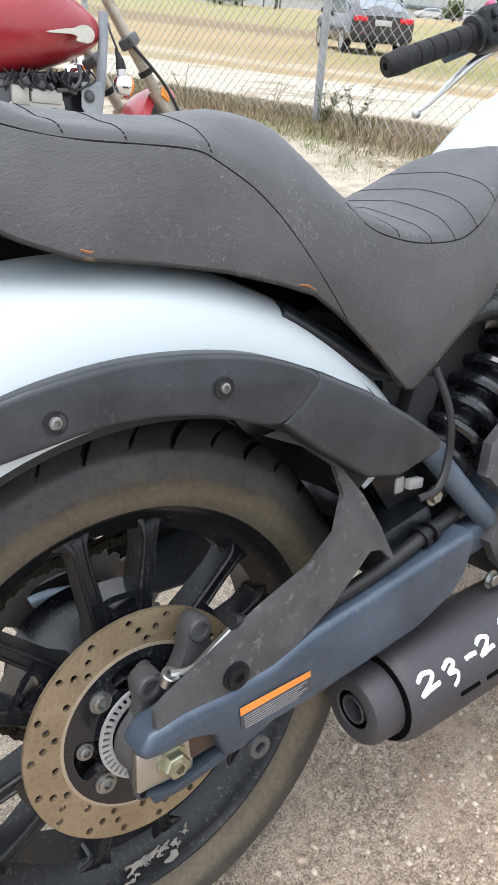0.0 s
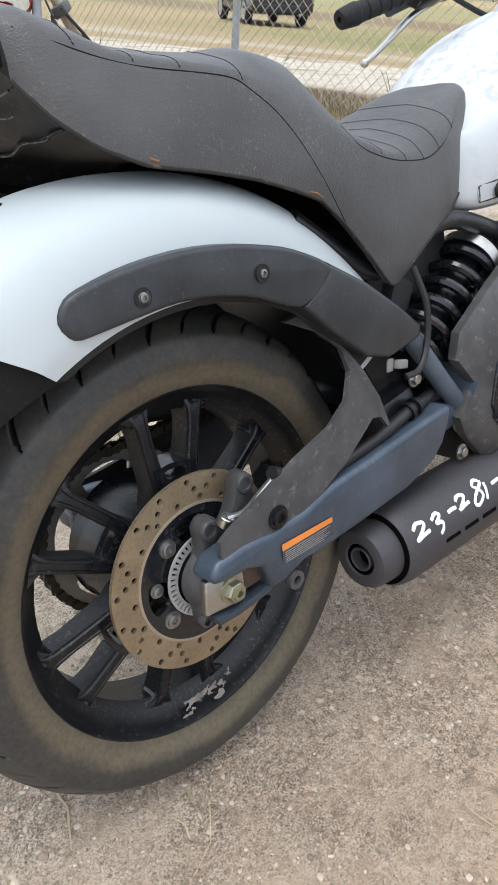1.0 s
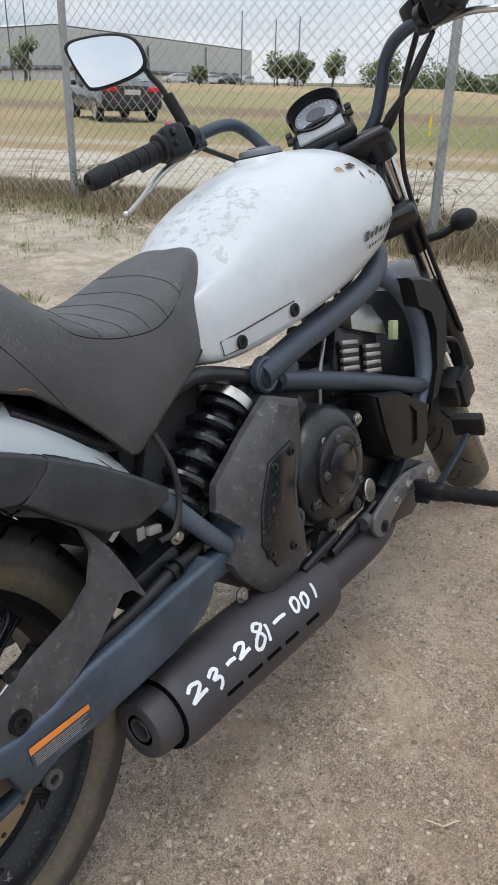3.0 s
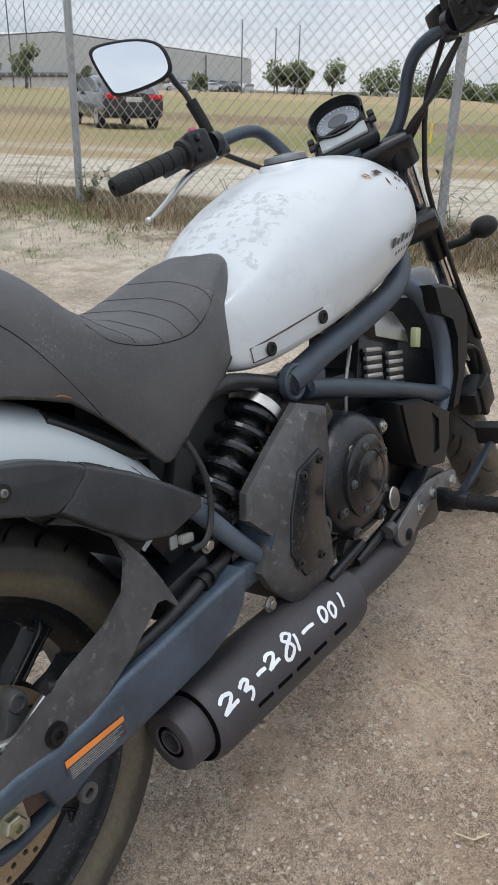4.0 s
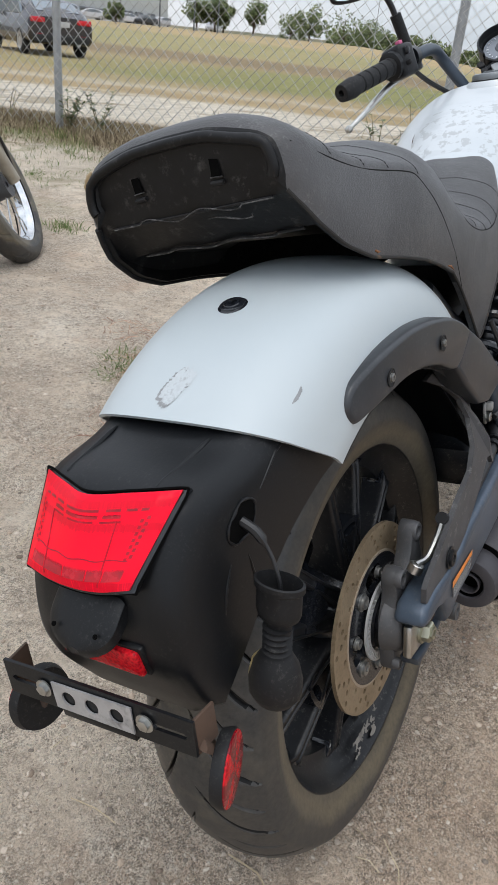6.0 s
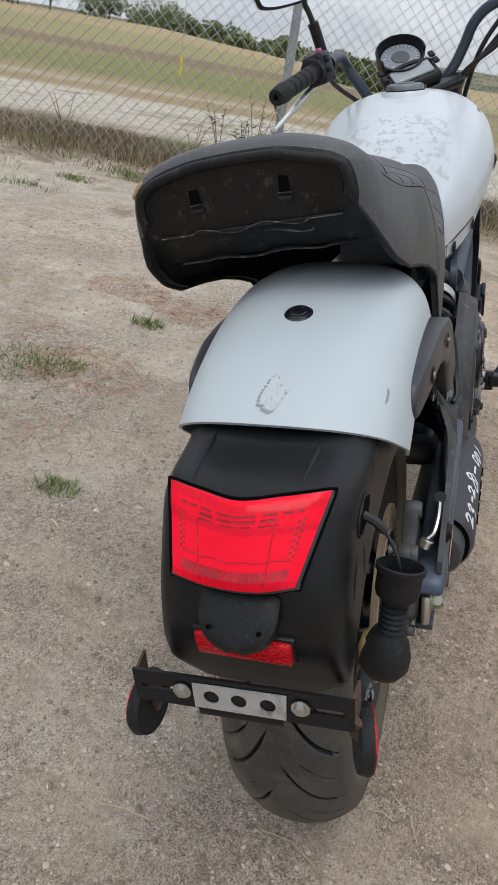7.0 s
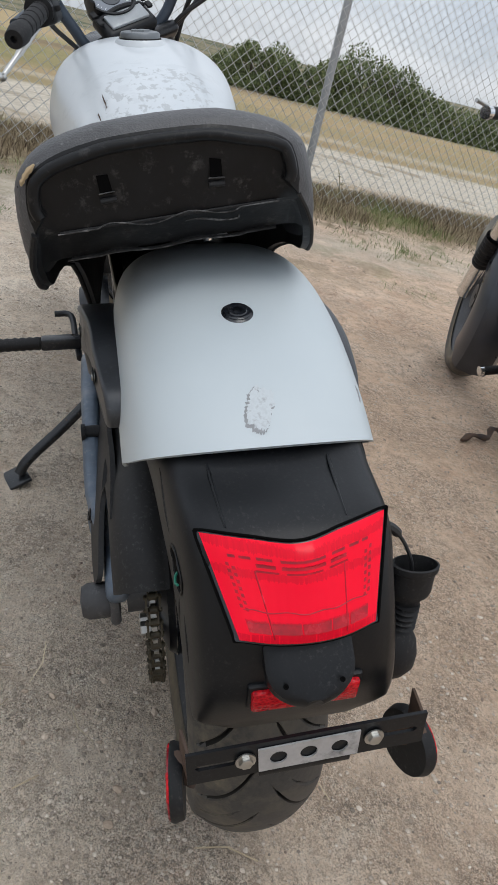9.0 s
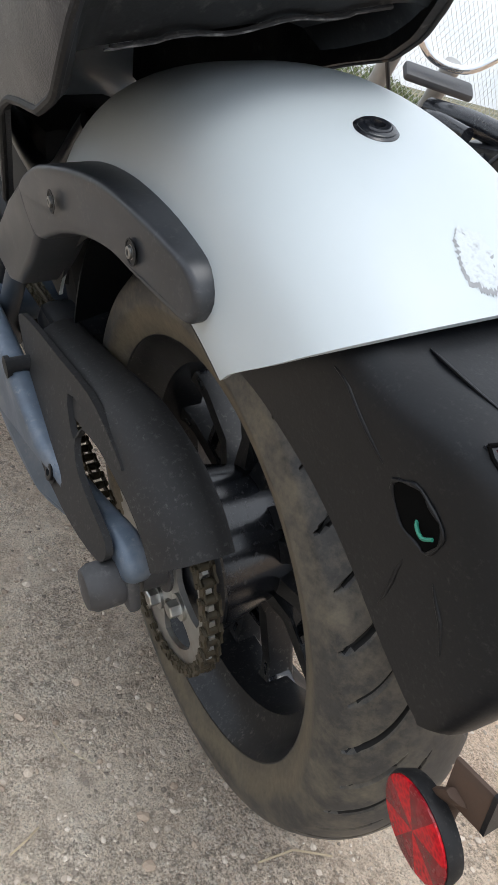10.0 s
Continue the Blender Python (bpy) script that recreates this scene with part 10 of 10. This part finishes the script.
    for name, x0, lean_ in (("front_cylinder", -0.62, 16), ("rear_cylinder", -0.94, -16)):
        prof = [(0.0, 0.0)]
        for k in range(13):
            z = 0.013 * k
            prof += [(z, 0.058), (z + 0.001, 0.078 - 0.0006 * k), (z + 0.005, 0.078 - 0.0006 * k), (z + 0.006, 0.058)]
        up_ = Vector((math.sin(radians(lean_)), 0, math.cos(radians(lean_))))
        base_ = Vector((x0, 0.03, 0.47))
        cyl = part(name, turned([*prof, (0.172, 0.058), (0.172, 0.0)], base_, up_, 28), "bare", b, "polished finned cylinder")
        head = box((0.15, 0.15, 0.075), bevel=0.022, seg=3)
        head.transform(Matrix.Translation(base_ + up_ * 0.21) @ Matrix.Rotation(radians(lean_), 4, "Y"))
        part("rocker_cover", head, "chrome", cyl, "chrome rocker cover")
        for sx in (-0.05, 0.05):
            part("head_bolt", bolt(base_ + up_ * 0.245 + Vector((sx, 0.055, 0)), up_, 0.008, 0.008, False), "bolt", cyl)
    for q in (((-0.78, 0.06, 0.78), (-0.7, 0.1, 0.74), (-0.52, 0.1, 0.72)), ((-0.8, 0.08, 0.6), (-0.78, 0.12, 0.55), (-0.7, 0.13, 0.5)), ((-0.5, 0.06, 0.62), (-0.47, 0.1, 0.52), (-0.5, 0.12, 0.4))):
        part("hose", tube(spline(q, 6), 0.011, 10), "hose", b)
    part("intake_cover", turned([(0, 0), (0, 0.062), (0.02, 0.06), (0.03, 0.045), (0.032, 0)], (-0.79, 0.08, 0.62), (0, 1, 0.1), 32), "engine", b, "round black intake cover")
    for k in range(8):
        part("case_bolt", bolt((-0.6 + 0.085 * math.cos(k * 0.785), 0.165, 0.4 + 0.085 * math.sin(k * 0.785)), (0, 1, 0), 0.006, 0.006), "bolt", b)
    part("crankcase", box((0.5, 0.24, 0.22), (-0.78, 0.0, 0.36), (0, 0, 0), 0.05), "alloy", b)
    part("case_cover", turned([(0, 0), (0, 0.1), (0.04, 0.095), (0.06, 0.07), (0.065, 0)], (-0.6, 0.12, 0.4), (0, 1, 0), 32), "bare", b, "round bright metal engine cover")
    part("case_cover", loft([[(-0.78 + 0.17 * k * math.cos(a), 0.12 + dy, 0.35 + 0.1 * k * math.sin(a)) for a in np.linspace(0, 2 * math.pi, 24, endpoint=False)] for k, dy in ((1.0, 0), (0.97, 0.03), (0.85, 0.05), (0.3, 0.055))]), "bare", b)
    part("footpeg", tube([(-0.42, 0.04, 0.31), (-0.42, 0.19, 0.31)], 0.017, 12), "rubber", b, "rubber footpeg")
    part("peg_tip", tube([(-0.42, 0.19, 0.31), (-0.42, 0.205, 0.31)], 0.018, 12), "chrome", b)
    # added dark block that closes the view through the frame
    part("dark_box", box((0.5, 0.12, 0.17), (-0.9, 0.0, 0.74), (0, 4, 0), 0.02), "engine", b)
    part("spine", tube(spline([(-0.46, 0, 0.86), (-0.7, 0, 0.85), (-1.0, 0, 0.8), (-1.3, 0, 0.7)], 5), 0.035, 16), "black_paint", b, "black frame spine")
    part("frame_arch", tube(spline([(-0.46, 0.1, 0.72), (-0.5, 0.11, 0.82), (-0.6, 0.11, 0.86), (-0.75, 0.1, 0.84)], 6), 0.024, 14), "black_paint", b, "black arched frame cover")
    rgc = random.Random(31)
    for k in range(12):
        q = Vector((-0.55 - 0.045 * k, rgc.uniform(-0.04, 0.1), 0.8 + rgc.uniform(-0.05, 0.03)))
        part("cable", tube(spline([q, q + Vector((rgc.uniform(-0.06, 0.06), 0.03, -0.05)), q + Vector((rgc.uniform(-0.1, 0.1), 0.02, -0.12))], 5), rgc.uniform(0.004, 0.008), 8), "hose" if k % 4 else "bare", b)
    for k in range(6):
        part("bracket", box((rgc.uniform(0.03, 0.07), 0.04, rgc.uniform(0.02, 0.05)), (-0.6 - 0.09 * k, rgc.uniform(0.02, 0.1), 0.79 + rgc.uniform(-0.03, 0.03)), (rgc.uniform(-30, 30), rgc.uniform(-30, 30), 0), 0.005), ("engine", "alloy", "engine")[k % 3], b)
    part("seat", loft([[(x, w * math.cos(a), z + h * math.sin(a)) for a in np.linspace(0, 2 * math.pi, 18, endpoint=False)] for x, z, w, h in ((-2.0, 0.86, 0.1, 0.04), (-1.7, 0.8, 0.13, 0.07), (-1.4, 0.72, 0.17, 0.07), (-1.1, 0.76, 0.1, 0.05))]), "vinyl", b, "black seat")
    simple_wheel(b, (-1.65, 0.0, 0.32), 0.32, 0.085, None, 18)
    part("rear_fender", loft([[(-1.65 + (0.37 - d) * math.cos(radians(a)), y, 0.32 + (0.37 - d) * math.sin(radians(a))) for y, d in ((-0.11, 0.1), (-0.08, 0.01), (0.08, 0.01), (0.11, 0.1), (0.1, 0.105), (-0.1, 0.105))] for a in range(10, 190, 12)]), navy, b)
    part("exhaust", tube(spline([(-0.7, -0.12, 0.6), (-0.6, -0.16, 0.4), (-0.7, -0.17, 0.25), (-1.2, -0.18, 0.22), (-2.0, -0.19, 0.24)], 5), 0.035, 12), "chrome", b)
    for ob in b.children:
        kind = ob.name.split(".")[0]
        if kind in ("grip", "bar_end", "switch_box", "lever", "mirror_arm", "mirror", "handlebar"):
            ob.matrix_basis = Matrix.Translation((-0.07, 0, -0.075)) @ ob.matrix_basis
        elif kind not in ("wheel", "front_wheel", "rear_wheel", "fork_cover", "fork_leg", "fork_boot", "front_fender", "rear_fender", "seat", "tyre", "rim", "spoke"):
            ob.matrix_basis = Matrix.Translation((-0.05, 0, -0.09)) @ ob.matrix_basis
    return b


build_cruiser(leaned(1.815, -1.345, 0, 12) @ Matrix.Scale(0.95, 4))
